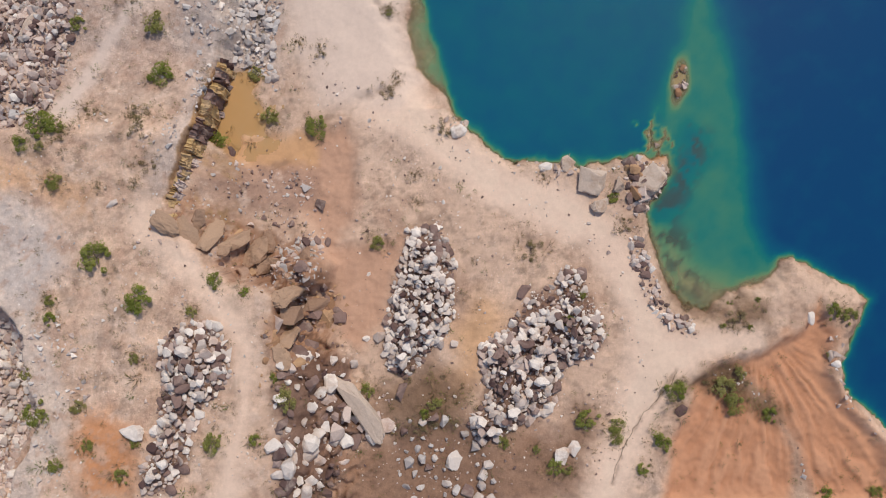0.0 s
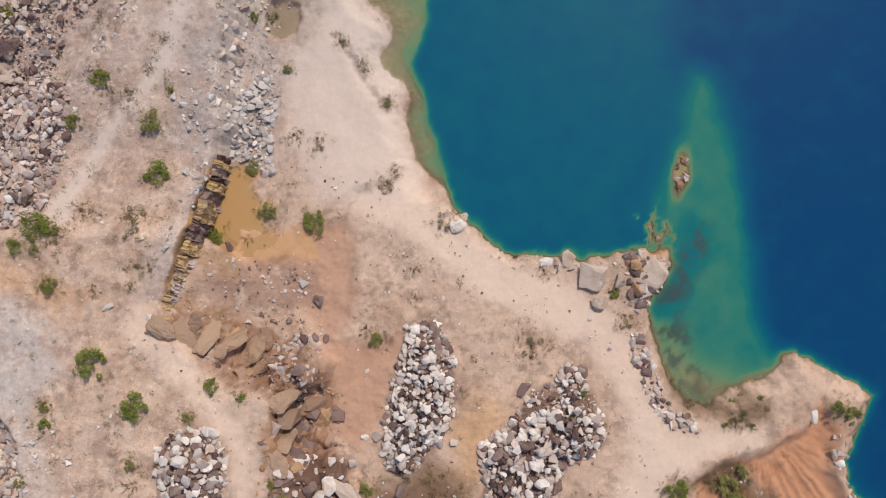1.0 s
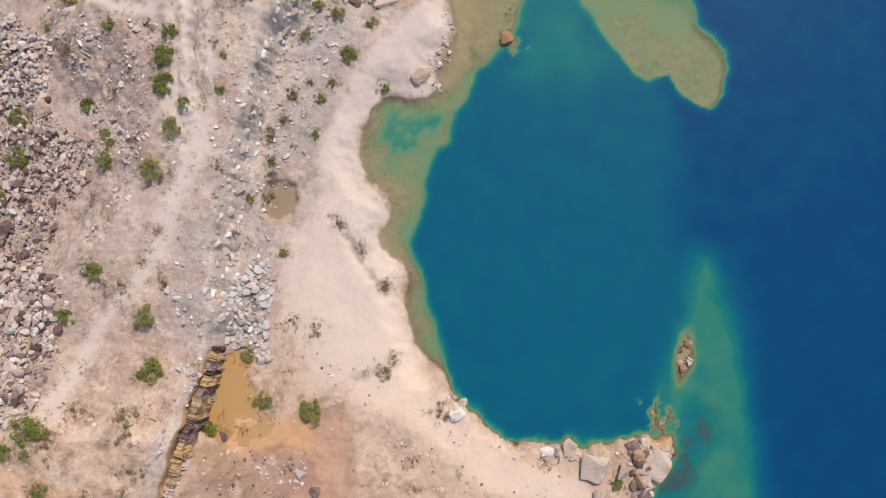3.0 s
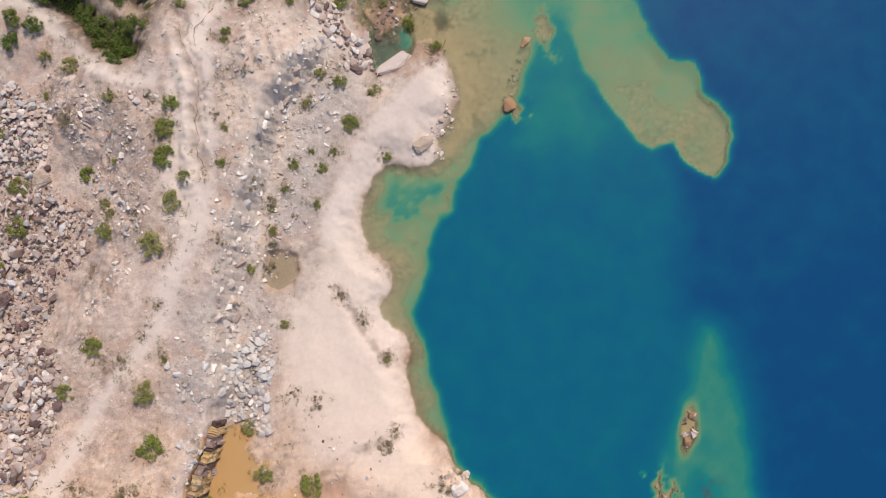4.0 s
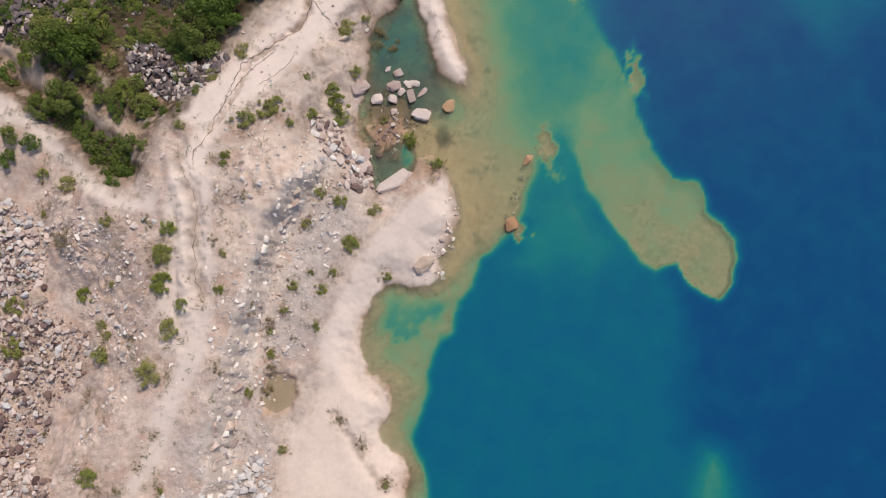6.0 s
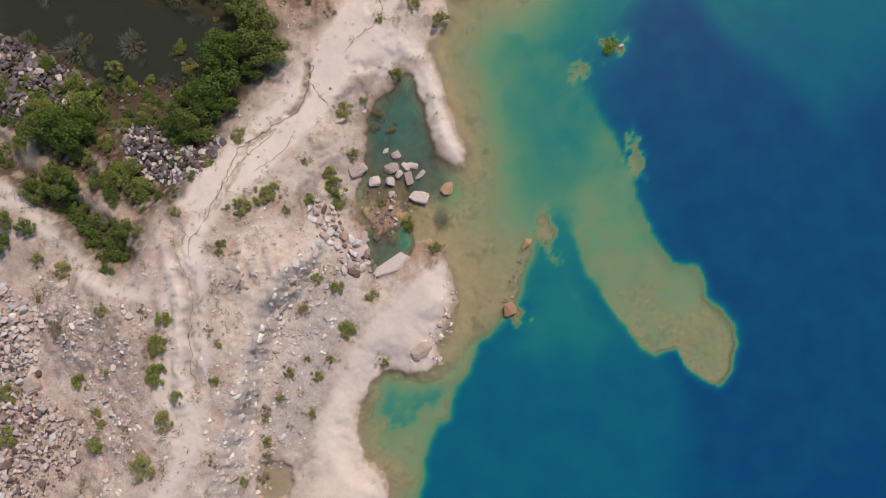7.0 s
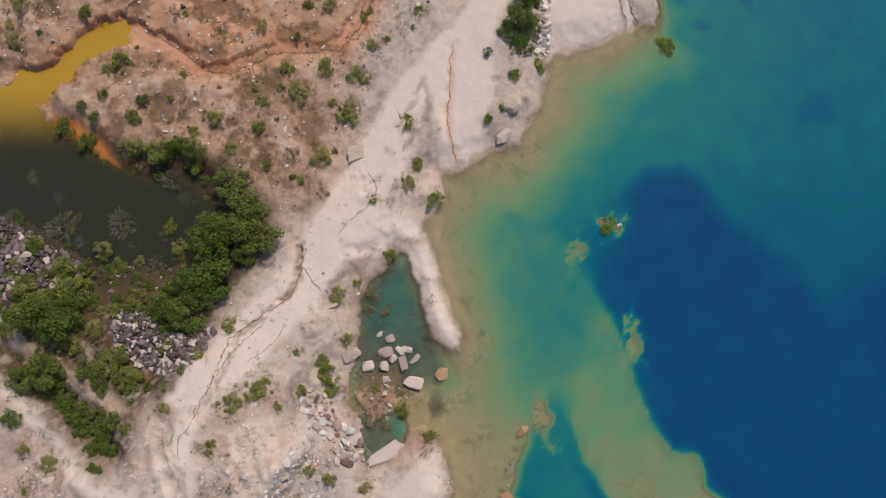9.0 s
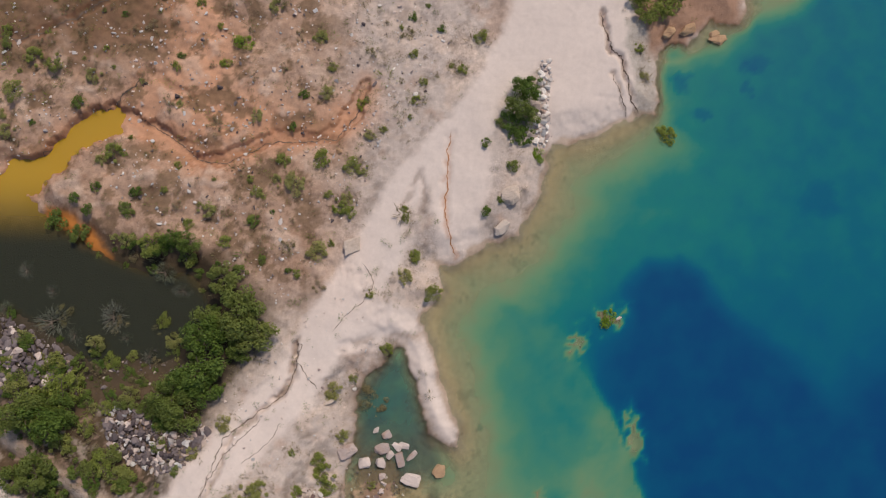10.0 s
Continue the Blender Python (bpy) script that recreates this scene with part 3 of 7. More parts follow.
# stone piles
PILE_EAST = [(10.6, 2.6), (12, 2.3), (12.5, -0.1), (13.9, -1.6), (14, -3.5), (12.9, -5), (10.5, -5.9), (9.7, -7.8), 
    (9.5, -9.5), (7, -10.5), (5.1, -12.1), (3.2, -12.4), (2.2, -10.7), (3.7, -9.3), (4.2, -7.8), (3.4, -5.4), 
    (3.7, -4), (5.6, -3), (6.6, -1.6), (7.9, 0.4), (9.8, 0.9)]
PILE_MID = [(-3, 6), (-0.4, 6.3), (0.3, 4.3), (1, 2.8), (1, 0.4), (0.8, -1.6), (-0.4, -4), (-1.9, -5.4), (-3.3, -6.9), 
    (-4.6, -5.9), (-5.1, -4), (-4.6, -0.6), (-4.1, 1.3), (-3.4, 3.3)]
PILE_WEST = [(-20.2, -1.9), (-18.4, -2.3), (-17.5, -4.1), (-17, -5.8), (-18.1, -7.6), (-19.4, -8.9), (-20.2, -11.1), 
    (-20.4, -13.2), (-21.6, -15), (-23.8, -15.5), (-23.9, -13.7), (-22.8, -11.9), (-22.7, -9.3), (-22.1, -7.6), 
    (-22.8, -5.8), (-22.6, -3.6), (-22, -2.8)]
PILE_BLOCKS = [(-13.1, -5.6), (-10.4, -4.7), (-7.6, -5.6), (-8.5, -7.5), (-4.8, -10.7), (-5.7, -12), (-8.4, -12.5), 
    (-8.4, -14.7), (-10.2, -16.5), (-13, -16.1), (-13.5, -12.5), (-13.1, -9.7), (-13.6, -7.5)]
PILE_GREY = [(-18.4, 25.6), (-15.9, 28.2), (-14.8, 25.6), (-15.5, 22), (-15.1, 19.4), (-17.3, 20.4), (-18.7, 22)]
PILE_LOW = [(-4.6, -11.3), (-1.2, -10.3), (3.2, -11.8), (4.6, -17.5), (-3.1, -17.5), (-4.1, -14.7)]
PILE_FRAG = [(-14.3, 3.7), (-12.2, 5.4), (-10.7, 4.7), (-10.2, 2.3), (-11.6, 1.3), (-13.6, 2.3)]
PILE_SHORE = [(16.4, 5.4), (17.2, 5.1), (18.3, 2.4), (19, -0.1), (20.2, -1.6), (21.9, -2.1), (21.7, -3.1), 
    (20.2, -2.8), (18.7, -1.4), (17.7, 0.4), (16.8, 3.4)]
PILE_POND = [(-28.7, 64.2), (-26.5, 64.5), (-24, 62.8), (-21.5, 62.1), (-20.1, 63.3), (-19.1, 62.8), (-21, 60.3), 
    (-23.4, 59.3), (-25.8, 59.8), (-27.8, 61.3)]
PILE_COVE = [(-11.9, 57.9), (-9.6, 57.4), (-9, 55.2), (-7, 53.7), (-6, 51.7), (-8.5, 51.7), (-9.3, 53.7), 
    (-11.1, 55.7)]
RUBBLE_WEST = [(-40.1, 26.9), (-32, 26.9), (-31.6, 23.5), (-32.5, 20.6), (-32.8, 17.2), (-33.5, 15.1), (-36.7, 13.9), 
    (-39.5, 13.4)]
RUBBLE_PIT = [(-45, 45.7), (-36.5, 46.8), (-34.6, 40.8), (-30.8, 38.1), (-31.2, 34.8), (-33.8, 32.2), (-34.6, 26.3), 
    (-35.5, 22.1), (-37.5, 19), (-43.5, 14.9)]
RUBBLE_NORTH = [(-43.6, 51.8), (-38.3, 50.2), (-34.5, 47.6), (-35.3, 43.9), (-38.9, 41.8), (-43.1, 42.3)]
RUBBLE_POND = [(-41, 73.3), (-35.9, 70.9), (-31.9, 68.5), (-32.2, 66.1), (-35.7, 66.5), (-40.4, 64.6)]
ROW_NORTH = [(9.4, 96), (10.1, 95.9), (9.8, 92.6), (9.6, 90), (9.8, 88.5), (9, 87.9), (8.7, 89), (8.8, 91), 
    (9.2, 93.7)]
RUBBLE_SW = [(-40.1, -1.5), (-35.8, -2), (-35, -5.3), (-34.6, -9.1), (-35.9, -12.8), (-36.2, -16.5), (-39.5, -16.5)]
FINE_WEST = [(-33.7, 48.7), (-24.2, 48.7), (-24.6, 43.6), (-25.1, 36.6), (-27.2, 31.2), (-30.4, 25.8), (-32.1, 20.1), 
    (-34.3, 16.3), (-34.4, 19.1), (-32.2, 23.4), (-30.5, 29.2), (-28.3, 34.6), (-31.3, 39.1)]
FINE_SLOPE = [(-35.6, 52.2), (-31.5, 49.3), (-28.1, 47.8), (-25, 44.9), (-24.4, 39.6), (-25.1, 34.8), (-29, 36.7), 
    (-32.1, 41), (-32.8, 45.3), (-36.4, 49.2)]
FINE_RIDGE = [(-19.3, 53), (-15.4, 57.1), (-10.4, 54.6), (-8.8, 51.1), (-11.2, 44.6), (-12, 36.8), (-14.8, 32.9), 
    (-18.7, 32.9), (-19.4, 40.6), (-18.6, 47.5)]
FINE_GREY = [(-24.4, 11.2), (-22.5, 14.7), (-21.1, 20.3), (-22.7, 25.4), (-18.3, 29.5), (-14.3, 29.5), (-14.7, 23.3), 
    (-15.1, 18.7), (-18.1, 20.8), (-20, 16.2), (-21.9, 12.2)]
FINE_PIT = [(-22.1, 11.3), (-18.1, 11.8), (-11.6, 11.3), (-10.6, 8.3), (-11.1, 4.8), (-10.1, 2.3), (-12, -1.6), 
    (-15, 1.4), (-18.9, 2.8), (-22, 6.3)]
FINE_SHORE = [(0.3, 17.6), (2.3, 15.3), (4.3, 13.4), (6.9, 12.2), (10.9, 12.2), (13.9, 12), (17.5, 12.5), (20, 12), 
    (19.2, 9.4), (17.9, 7.4), (17.1, 6.9), (15.9, 9.4), (13.9, 9.4), (10.9, 10.7), (7.4, 11.2), (3.8, 12.2), 
    (1.3, 14.3), (-0.2, 16.3)]
FINE_SE = [(22.9, -6.5), (26.8, -8), (29.7, -11.4), (30.6, -14.7), (30, -18.1), (32.4, -18.1), (31.1, -13.3), 
    (29.2, -9.9), (25.9, -6)]
FINE_EAST = [(33.8, -3.1), (35.1, -3.6), (34.5, -6), (35.4, -8), (38.6, -11.9), (38.6, -13.4), (34.9, -9), (33.5, -6)]
FINE_NORTH = [(-43.1, 99.9), (-19.6, 104.5), (-4.1, 104.6), (2.1, 98.3), (-0.9, 91.9), (-4.9, 87.7), (-7.8, 81.6), 
    (-10.7, 77.1), (-14.5, 73.5), (-23.7, 80.4), (-33, 85.4), (-35.9, 83.9), (-42.1, 85.3)]
FINE_SW = [(-34.6, -0.6), (-30.1, -1.5), (-28.1, -7.7), (-30.2, -11.3), (-30.5, -15.7), (-33.1, -15.7), (-32.5, -8.6), 
    (-33.5, -5.1)]
PROMONTORY = [(16.1, 11.8), (18.4, 12.1), (19.8, 11.4), (19.5, 9.9), (18.1, 8), (16.7, 7.8), (16.1, 9.9)]
OUTCROP_BLUFF = [(-14.3, -3.4), (-13.3, -1.5), (-13.8, 0.4), (-11.5, 1.3), (-9.6, 1.3), (-9.1, -0.6), (-10.5, -3.4), 
    (-11.4, -5.2), (-13.2, -6.1), (-13.9, -5.2)]
OUTCROP_PIT = [(-23.8, 6.3), (-21.6, 6.5), (-19.2, 6.1), (-16.3, 5.1), (-14.4, 3.7), (-15.3, 1.8), (-18.2, 2.3), 
    (-20.6, 3.7), (-23, 5.1)]
RIDGE_FACE = [(-19.6, 24.5), (-19.3, 29), (-18.2, 34.5), (-17.2, 39.3), (-16.1, 44.2), (-14.9, 48.3), (-12.7, 52), (-11.0, 54.2), (-10.2, 53.6), (-11.7, 51.2),
    (-13.6, 47.6), (-14.9, 43.4), (-16, 38.6), (-17, 34), (-17.9, 29), (-18, 24.8)]
FINE_FOOT = [(-17.5, 30), (-15.5, 38), (-13.6, 44), (-11.5, 49.5), (-9, 53), (-7.5, 50), (-10, 44.5), (-12.5, 38.5), (-14.8, 33), (-15.5, 28)]
ROCKY_SHORE = [(-3, 43.2), (-0.3, 43.4), (0.7, 46.4), (1.5, 49), (1.1, 51), (0.2, 50.6), (-0.2, 48), (-1.4, 45.4), (-3, 44.3)]
# rim of the rock wall above the puddle: place, height
WALL_RIM = [(-23.3, 6.6, 5.5), (-22.7, 8.8, 5.7), (-22.0, 11.0, 5.8), (-21.3, 13.4, 6.1), (-20.85, 15.2, 4.8), (-20.2, 17.8, 4.2), (-19.5, 20.9, 3.4)]
# cracks and streaks
CRACK_TRACK = [(-12.2, 70.7), (-12.4, 68.2), (-13.1, 65.9), (-15.7, 63.8), (-17.1, 62.5), (-18.2, 59.6), (-19.1, 57.4), 
    (-20.4, 55.8)]
CRACK_SIDE = [(-22.8, 55), (-22.5, 53), (-21.5, 51.1), (-20.9, 49.1), (-20.9, 46.7), (-20.8, 43.3), (-20, 41.9)]
CRACK_SPUR = [(-12.3, 70.2), (-12.5, 68.7), (-12.2, 67.4), (-13.7, 65.4)]
CRACK_SLAB = [(14.8, 100.6), (15.6, 96.9), (16.5, 96.4), (16.9, 94.5), (17.4, 92.7), (18, 91.2)]
CRACK_THIN = [(15.8, 94.8), (16.2, 93.3), (16.6, 92), (17.1, 90.9)]
CRACK_RUST = [(1.2, 89.2), (0.7, 85.8), (0.6, 82.7), (0.8, 80.2), (1.6, 78.2)]
CRACK_HUMP = [(-3, 82.4), (-2.4, 84.2), (-1.6, 85.5), (-1.2, 84.2), (-1.4, 81.7), (-1.1, 79.2)]
STREAK_BENCH = [(-9.3, 31.8), (-8.4, 30.3), (-7.5, 28.8), (-6.5, 27.6), (-4.9, 25.7)]
STREAK_DRAIN = [(-10.8, 15.7), (-8.8, 16.7), (-6.8, 17.9), (-4.7, 18.6), (-4, 19.8)]
TYRE_TRACK = [(20.3, -6.2), (18.8, -8.4), (17.1, -10.5), (15.6, -12.7), (14.6, -16)]
CUT_MID = [(-8.3, 69.9), (-5.8, 70.6), (-3.2, 70.9), (-1.7, 70.8)]
CREEK_LINE = [(-27.4, 90.5), (-25.3, 89.3), (-24, 88.7), (-21.9, 86.6), (-19.1, 86.3), (-17.1, 87.3), (-14.6, 88.4), 
    (-11, 88.5), (-9.2, 88.5), (-7.6, 90.7), (-6.5, 93)]
CREEK_HEAD = [(-41, 97.9), (-37.9, 97.4), (-35.4, 98.2), (-32.9, 99.6), (-30.9, 100.9), (-28.4, 102.3)]
CREEK_SIDE = [(-29.3, 91.4), (-27.6, 92.7), (-26.7, 94.3), (-26.3, 94.9), (-24.3, 93.3), (-22.2, 92.2)]
SPLIT_TRACK = [(-12.2, 70.7), (-12.3, 68.3), (-13, 65.9), (-15.6, 63.9), (-17.8, 62.3), (-18.8, 59.7), (-19.6, 57)]
SPLIT_UPPER = [(-14.9, 63.9), (-16.4, 62.6), (-17.8, 61.1), (-18.6, 59.3), (-19.3, 58), (-20.1, 56.5), (-20.4, 55.7), 
    (-21.3, 54.1), (-21.5, 52.6)]
SPLIT_SHORT = [(-13.2, 63.8), (-14, 62.2), (-15.7, 60.7), (-16.4, 60.2)]
SPLIT_FORK = [(-6.6, 77.3), (-5.8, 75.6), (-6.5, 74.1), (-8.2, 72.6), (-8.9, 71.2)]
SPLIT_HEAD = [(-12.3, 70.6), (-11.6, 70.1), (-12, 68.7), (-10.3, 66.3)]
SPLIT_SLAB = [(14.8, 100.6), (15.6, 96.9), (16.5, 96.4), (16.9, 94.5), (17.4, 92.7), (18, 91.2)]
SPLIT_THIN = [(15.8, 94.8), (16.2, 93.3), (16.6, 92), (17.1, 90.9)]
SPLIT_RUST = [(1.2, 89.2), (0.7, 85.8), (0.6, 82.7), (0.8, 80.2), (1.6, 78.2)]
SPLIT_CREEK = [(-27.3, 90.4), (-25.2, 89.2), (-23.9, 88.6), (-21.8, 86.6), (-19, 86.2), (-17, 87.3), (-14.5, 88.3), 
    (-11, 88.5), (-9.2, 88.5), (-7.6, 90.6), (-6.5, 93)]
SPLIT_BANK = [(-36.2, 85.9), (-34.3, 88), (-32.4, 89.8), (-30.9, 90.9), (-29.1, 91.4), (-27.7, 92.8), (-26.7, 94.3)]
SPLIT_HEADWATER = [(-40.9, 97.8), (-37.8, 97.3), (-35.3, 98.1), (-32.8, 99.5), (-30.8, 100.9), (-28.3, 102.2)]
SPLIT_LANE = [(-22.8, 55), (-22.5, 53), (-21.5, 51.1), (-20.9, 49.1), (-20.9, 46.7), (-20.8, 43.3), (-20, 41.9)]
SPLIT_TYRE = [(20.3, -6.2), (18.8, -8.4), (17.1, -10.5), (15.6, -12.7), (14.6, -16)]
# boulders: place, long, wide, turn
BOULDERS_WHITE = [(-24.6, -10.7, 2.0, 1.4, 5), (10.1, -13.4, 1.6, 1.4, 70), (11.3, -12.9, 1.3, 0.9, 60),
    (1.0, -14.0, 1.8, 1.3, 80), (1.4, 14.8, 1.4, 1.1, 20), (20.7, -2.3, 0.9, 0.6, 10), (3.6, -4.2, 1.2, 0.9, 20),
    (1.0, -4.0, 0.7, 0.7, 0), (-6.7, -3.6, 0.7, 0.6, 0), (-5.5, -3.4, 1.1, 0.9, 10), (32.0, -1.6, 1.4, 0.7, 80),
    (-27.2, 7.7, 1.0, 0.5, 30), (33.7, -5.0, 1.0, 0.8, 50), (34.0, -5.7, 0.8, 0.7, 0), (9.1, 11.6, 1.2, 0.9, 0),
    (-23.6, 6.9, 0.6, 0.5, 0)]
BOULDERS_COVE = [(-2.2, 58.5, 2.0, 1.2, -10), (-4.7, 61.1, 1.5, 1.0, 20), (-6.2, 59.9, 1.2, 1.0, 10),
    (-4.8, 59.9, 1.0, 1.0, 0), (-3.1, 60.2, 1.4, 0.8, -75), (-4.3, 62.3, 0.9, 0.8, 30), (-5.2, 62.7, 0.8, 0.5, 30),
    (-3.4, 61.3, 1.0, 0.7, -20), (-4.0, 60.6, 0.8, 0.6, 40), (-2.8, 61.4, 1.1, 0.6, -10), (-2.1, 60.5, 1.3, 0.5, 45),
    (-7.7, 60.9, 1.8, 1.3, 30), (-4.5, 52.3, 3.8, 1.4, 32), (-7.1, 54.7, 1.5, 0.7, 85), (-7.4, 53.4, 1.2, 0.9, 20),
    (-8.1, 52.5, 0.9, 0.7, 0), (-4.7, 58.8, 0.8, 0.6, 40), (-8.6, 52.1, 0.7, 0.6, 0), (-6.8, 52.5, 0.8, 0.6, 30)]
BOULDERS_COVE_MORE = [(21.3, 18.6, 0.9, 0.6, 80), (21.8, 20.9, 0.7, 0.5, 60), (-8.9, 87.3, 0.6, 0.5, 0)]
BOULDERS_BROWN = [(-10.6, 8.5, 1.4, 1.1, 60), (-10.2, 4.9, 0.9, 0.6, 70), (-9.0, -1.7, 1.1, 1.0, 0),
    (-0.5, 4.3, 2.3, 1.1, 85), (-3.3, -8.0, 1.7, 1.5, 40), (20.5, -9.7, 1.1, 0.9, 60), (-18.8, 12.8, 1.1, 0.8, 80),
    (-11.8, 2.6, 1.2, 1.0, 0), (-38.6, 30.4, 2.6, 1.7, 30), (7.0, 0.6, 1.5, 0.8, 50), (9.9, -7.9, 1.5, 1.1, 70)]
BOULDERS_OCHRE = [(0.3, 59.3, 1.6, 1.1, 85), (6.0, 48.5, 1.4, 1.2, 80), (25.6, 98.3, 1.6, 1.0, 10),
    (25.3, 98.9, 0.9, 0.7, 40), (20.9, 98.8, 1.3, 0.9, 40), (22.7, 99.1, 1.5, 0.9, 20), (7.5, 54.4, 1.2, 0.6, 60)]
BOULDERS_TAN = [(11.0, 11.9, 1.6, 1.3, 60), (-7.1, -9.4, 7.0, 1.7, -53), (12.9, 10.3, 3.1, 2.3, -15),
    (18.4, 10.6, 2.9, 2.3, 50), (15.5, 9.9, 1.5, 1.2, 60), (13.9, 8.1, 1.7, 1.2, 30), (-35.6, 23.2, 2.9, 1.0, 65),
    (-35.3, 41.8, 1.8, 1.5, 20), (-39.1, 28.1, 2.3, 1.5, 0), (-36.3, 27.9, 1.3, 1.0, 20), (-33.5, 36.8, 1.4, 1.0, 30),
    (-35.6, 23.3, 2.2, 1.1, 70), (6.5, 83.6, 2.0, 1.7, 50), (5.8, 80.6, 1.8, 1.3, 20), (-7.7, 78.8, 2.2, 1.3, 35),
    (-9.3, 65.3, 1.0, 0.7, 20), (-32.7, 50.3, 1.1, 0.8, 20), (-1.8, 44.8, 2.0, 1.2, 40)]
ROCKS_BLUFF = [(-22.5, 6.0, 2.6, 1.6, -30), (-21.0, 5.4, 2.4, 1.5, 130), (-19.4, 5.3, 3.2, 1.7, 60), (-17.8, 4.9, 3.4, 1.9, 55),
    (-16.2, 3.9, 3.0, 1.8, 75), (-14.7, 2.9, 2.8, 1.6, 40), (-12.7, 0.2, 3.4, 1.6, 25), (-12.5, -1.5, 3.0, 1.5, 10),
    (-12.9, -3.2, 2.8, 1.6, 70), (-11.0, -0.7, 2.4, 1.3, 15), (-11.9, 3.5, 2.6, 1.7, -30), (-18.6, 3.9, 2.0, 1.3, 20),
    (-15.4, 5.0, 2.0, 1.2, 110), (-20.2, 6.4, 1.9, 1.1, 80), (-13.0, -4.8, 2.2, 1.4, 100)]
# shrubs and trees: place, radius
SHRUBS_GREEN_SOUTH = [(-24.5, 23.3, 1), (-23.9, 18.9, 1), (-31.1, 23.3, 0.7), (-33.2, 14.2, 1.2), (-31.7, 14.1, 0.7),
    (-34.7, 12.6, 0.7), (-33.1, 12.4, 0.5), (-31.9, 9.5, 0.8), (-28.0, 3.2, 1.3), (-24.5, -0.2, 1.3),
    (-31.7, -1.7, 0.65), (-31.7, -0.2, 0.5), (-24.9, -4.9, 0.55), (-29.1, -8.6, 0.65), (-32.4, -9.1, 1),
    (-33.5, -6.1, 0.5), (-28.3, -11.7, 0.55), (-25.4, -14.1, 0.65), (-24.5, -11.4, 0.55), (-18.2, -11.5, 0.9),
    (-14.9, -11.3, 0.5), (-20.3, -1.1, 0.5), (-13.6, -6.4, 0.4), (-18.5, 1.4, 0.75), (-16.1, 0.5, 0.4),
    (-30.8, -13.3, 0.55), (-12.5, -8.1, 1)]
SHRUBS_GREEN_PIT = [(-15.3, 16.1, 0.9), (-11.1, 15.2, 1), (-19.9, 13.7, 1.1), (-16.6, 20.0, 0.75), (-0.7, -9.1, 0.65),
    (-1.6, -10.0, 0.5), (-5.8, 4.8, 0.8), (15.0, 8.9, 0.5), (12.5, -10.4, 1), (15.0, -10.9, 0.7), (15.0, -12.0, 0.65),
    (18.8, -12.3, 0.9), (17.2, -14.6, 0.55), (20.0, -7.9, 0.9), (9.7, -14.6, 0.75), (10.7, -14.7, 0.5),
    (20.5, -9.7, 0.45), (24.6, -7.9, 1), (25.3, -9.2, 1.1), (25.9, -6.5, 0.7), (28.5, -10.2, 0.7), (33.8, -1.2, 0.75),
    (35.2, -1.6, 0.75), (33.7, -4.9, 0.4), (37.4, -16.7, 0.6), (33.0, -16.8, 0.6), (12.1, 0.3, 0.45),
    (10.7, -2.0, 0.5), (8.1, -13.1, 0.45), (5.2, -12.4, 0.6), (-6.5, -7.9, 0.7)]
SHRUBS_DRY_SOUTH = [(-25.2, 15.3, 1.1), (-25.1, 13.8, 1), (-24.3, 10.9, 0.7), (-10.8, 22.0, 0.85), (-5.1, 18.4, 0.95),
    (-29.6, 15.6, 0.6), (-28.4, 15.4, 0.45), (7.7, 4.3, 1.1), (-28.4, 9.2, 0.4), (-25.4, 9.3, 0.3), (-4.9, 25.9, 0.5),
    (-4.0, 19.6, 0.4), (-2.4, 10.9, 0.4), (16.2, 6.3, 0.7), (-0.2, 15.1, 0.9), (1.1, 16.0, 0.5), (6.6, 12.0, 0.6),
    (8.9, 10.8, 0.4), (25.6, -1.6, 1.2), (21.7, -1.0, 0.7), (-2.4, 8.6, 0.4), (-31.3, 13.2, 0.6), (-2.2, -11.3, 0.7),
    (-4.1, -11.3, 0.6)]
SHRUBS_GREEN_MID = [(-39.4, 45.7, 0.7), (-23.4, 45.3, 0.9), (-23.6, 42.8, 0.8), (-22.6, 39.0, 1), (-21.5, 41.1, 0.55),
    (-18.7, 42.4, 0.5), (-29.2, 36.8, 0.8), (-29.0, 38.4, 0.5), (-24.2, 35.5, 1.1), (-28.9, 26.9, 0.8),
    (-23.0, 26.0, 0.3), (-10.8, 42.6, 0.55), (-13.3, 43.0, 0.55), (-5.1, 43.8, 0.5), (-4.9, 25.8, 0.35),
    (-11.1, 39.3, 0.4), (-37.5, 40.9, 0.9), (-37.5, 37.5, 1.2), (-38.9, 34.0, 0.7), (-16.7, 33.6, 0.5),
    (-15.0, 36.9, 0.45), (-13.8, 28.9, 0.45), (-13.9, 40.7, 0.4), (-15.2, 39.0, 0.4), (-11.7, 44.0, 0.3),
    (-8.3, 46.5, 0.7), (-9.8, 44.0, 0.45)]
SHRUBS_DRY_MID = [(-32.8, 46.6, 0.9), (-26.6, 25.6, 0.7), (-26.2, 38.1, 0.25), (-18.8, 35.9, 0.6), (-20.2, 41.4, 0.3),
    (-7.2, 29.7, 0.4), (-6.8, 28.8, 0.4), (-9.0, 31.2, 0.45), (-30.4, 32.7, 0.4), (-30.2, 33.5, 0.3),
    (-25.0, 27.8, 0.3), (-23.5, 30.5, 0.3), (-12.9, 23.0, 0.4)]
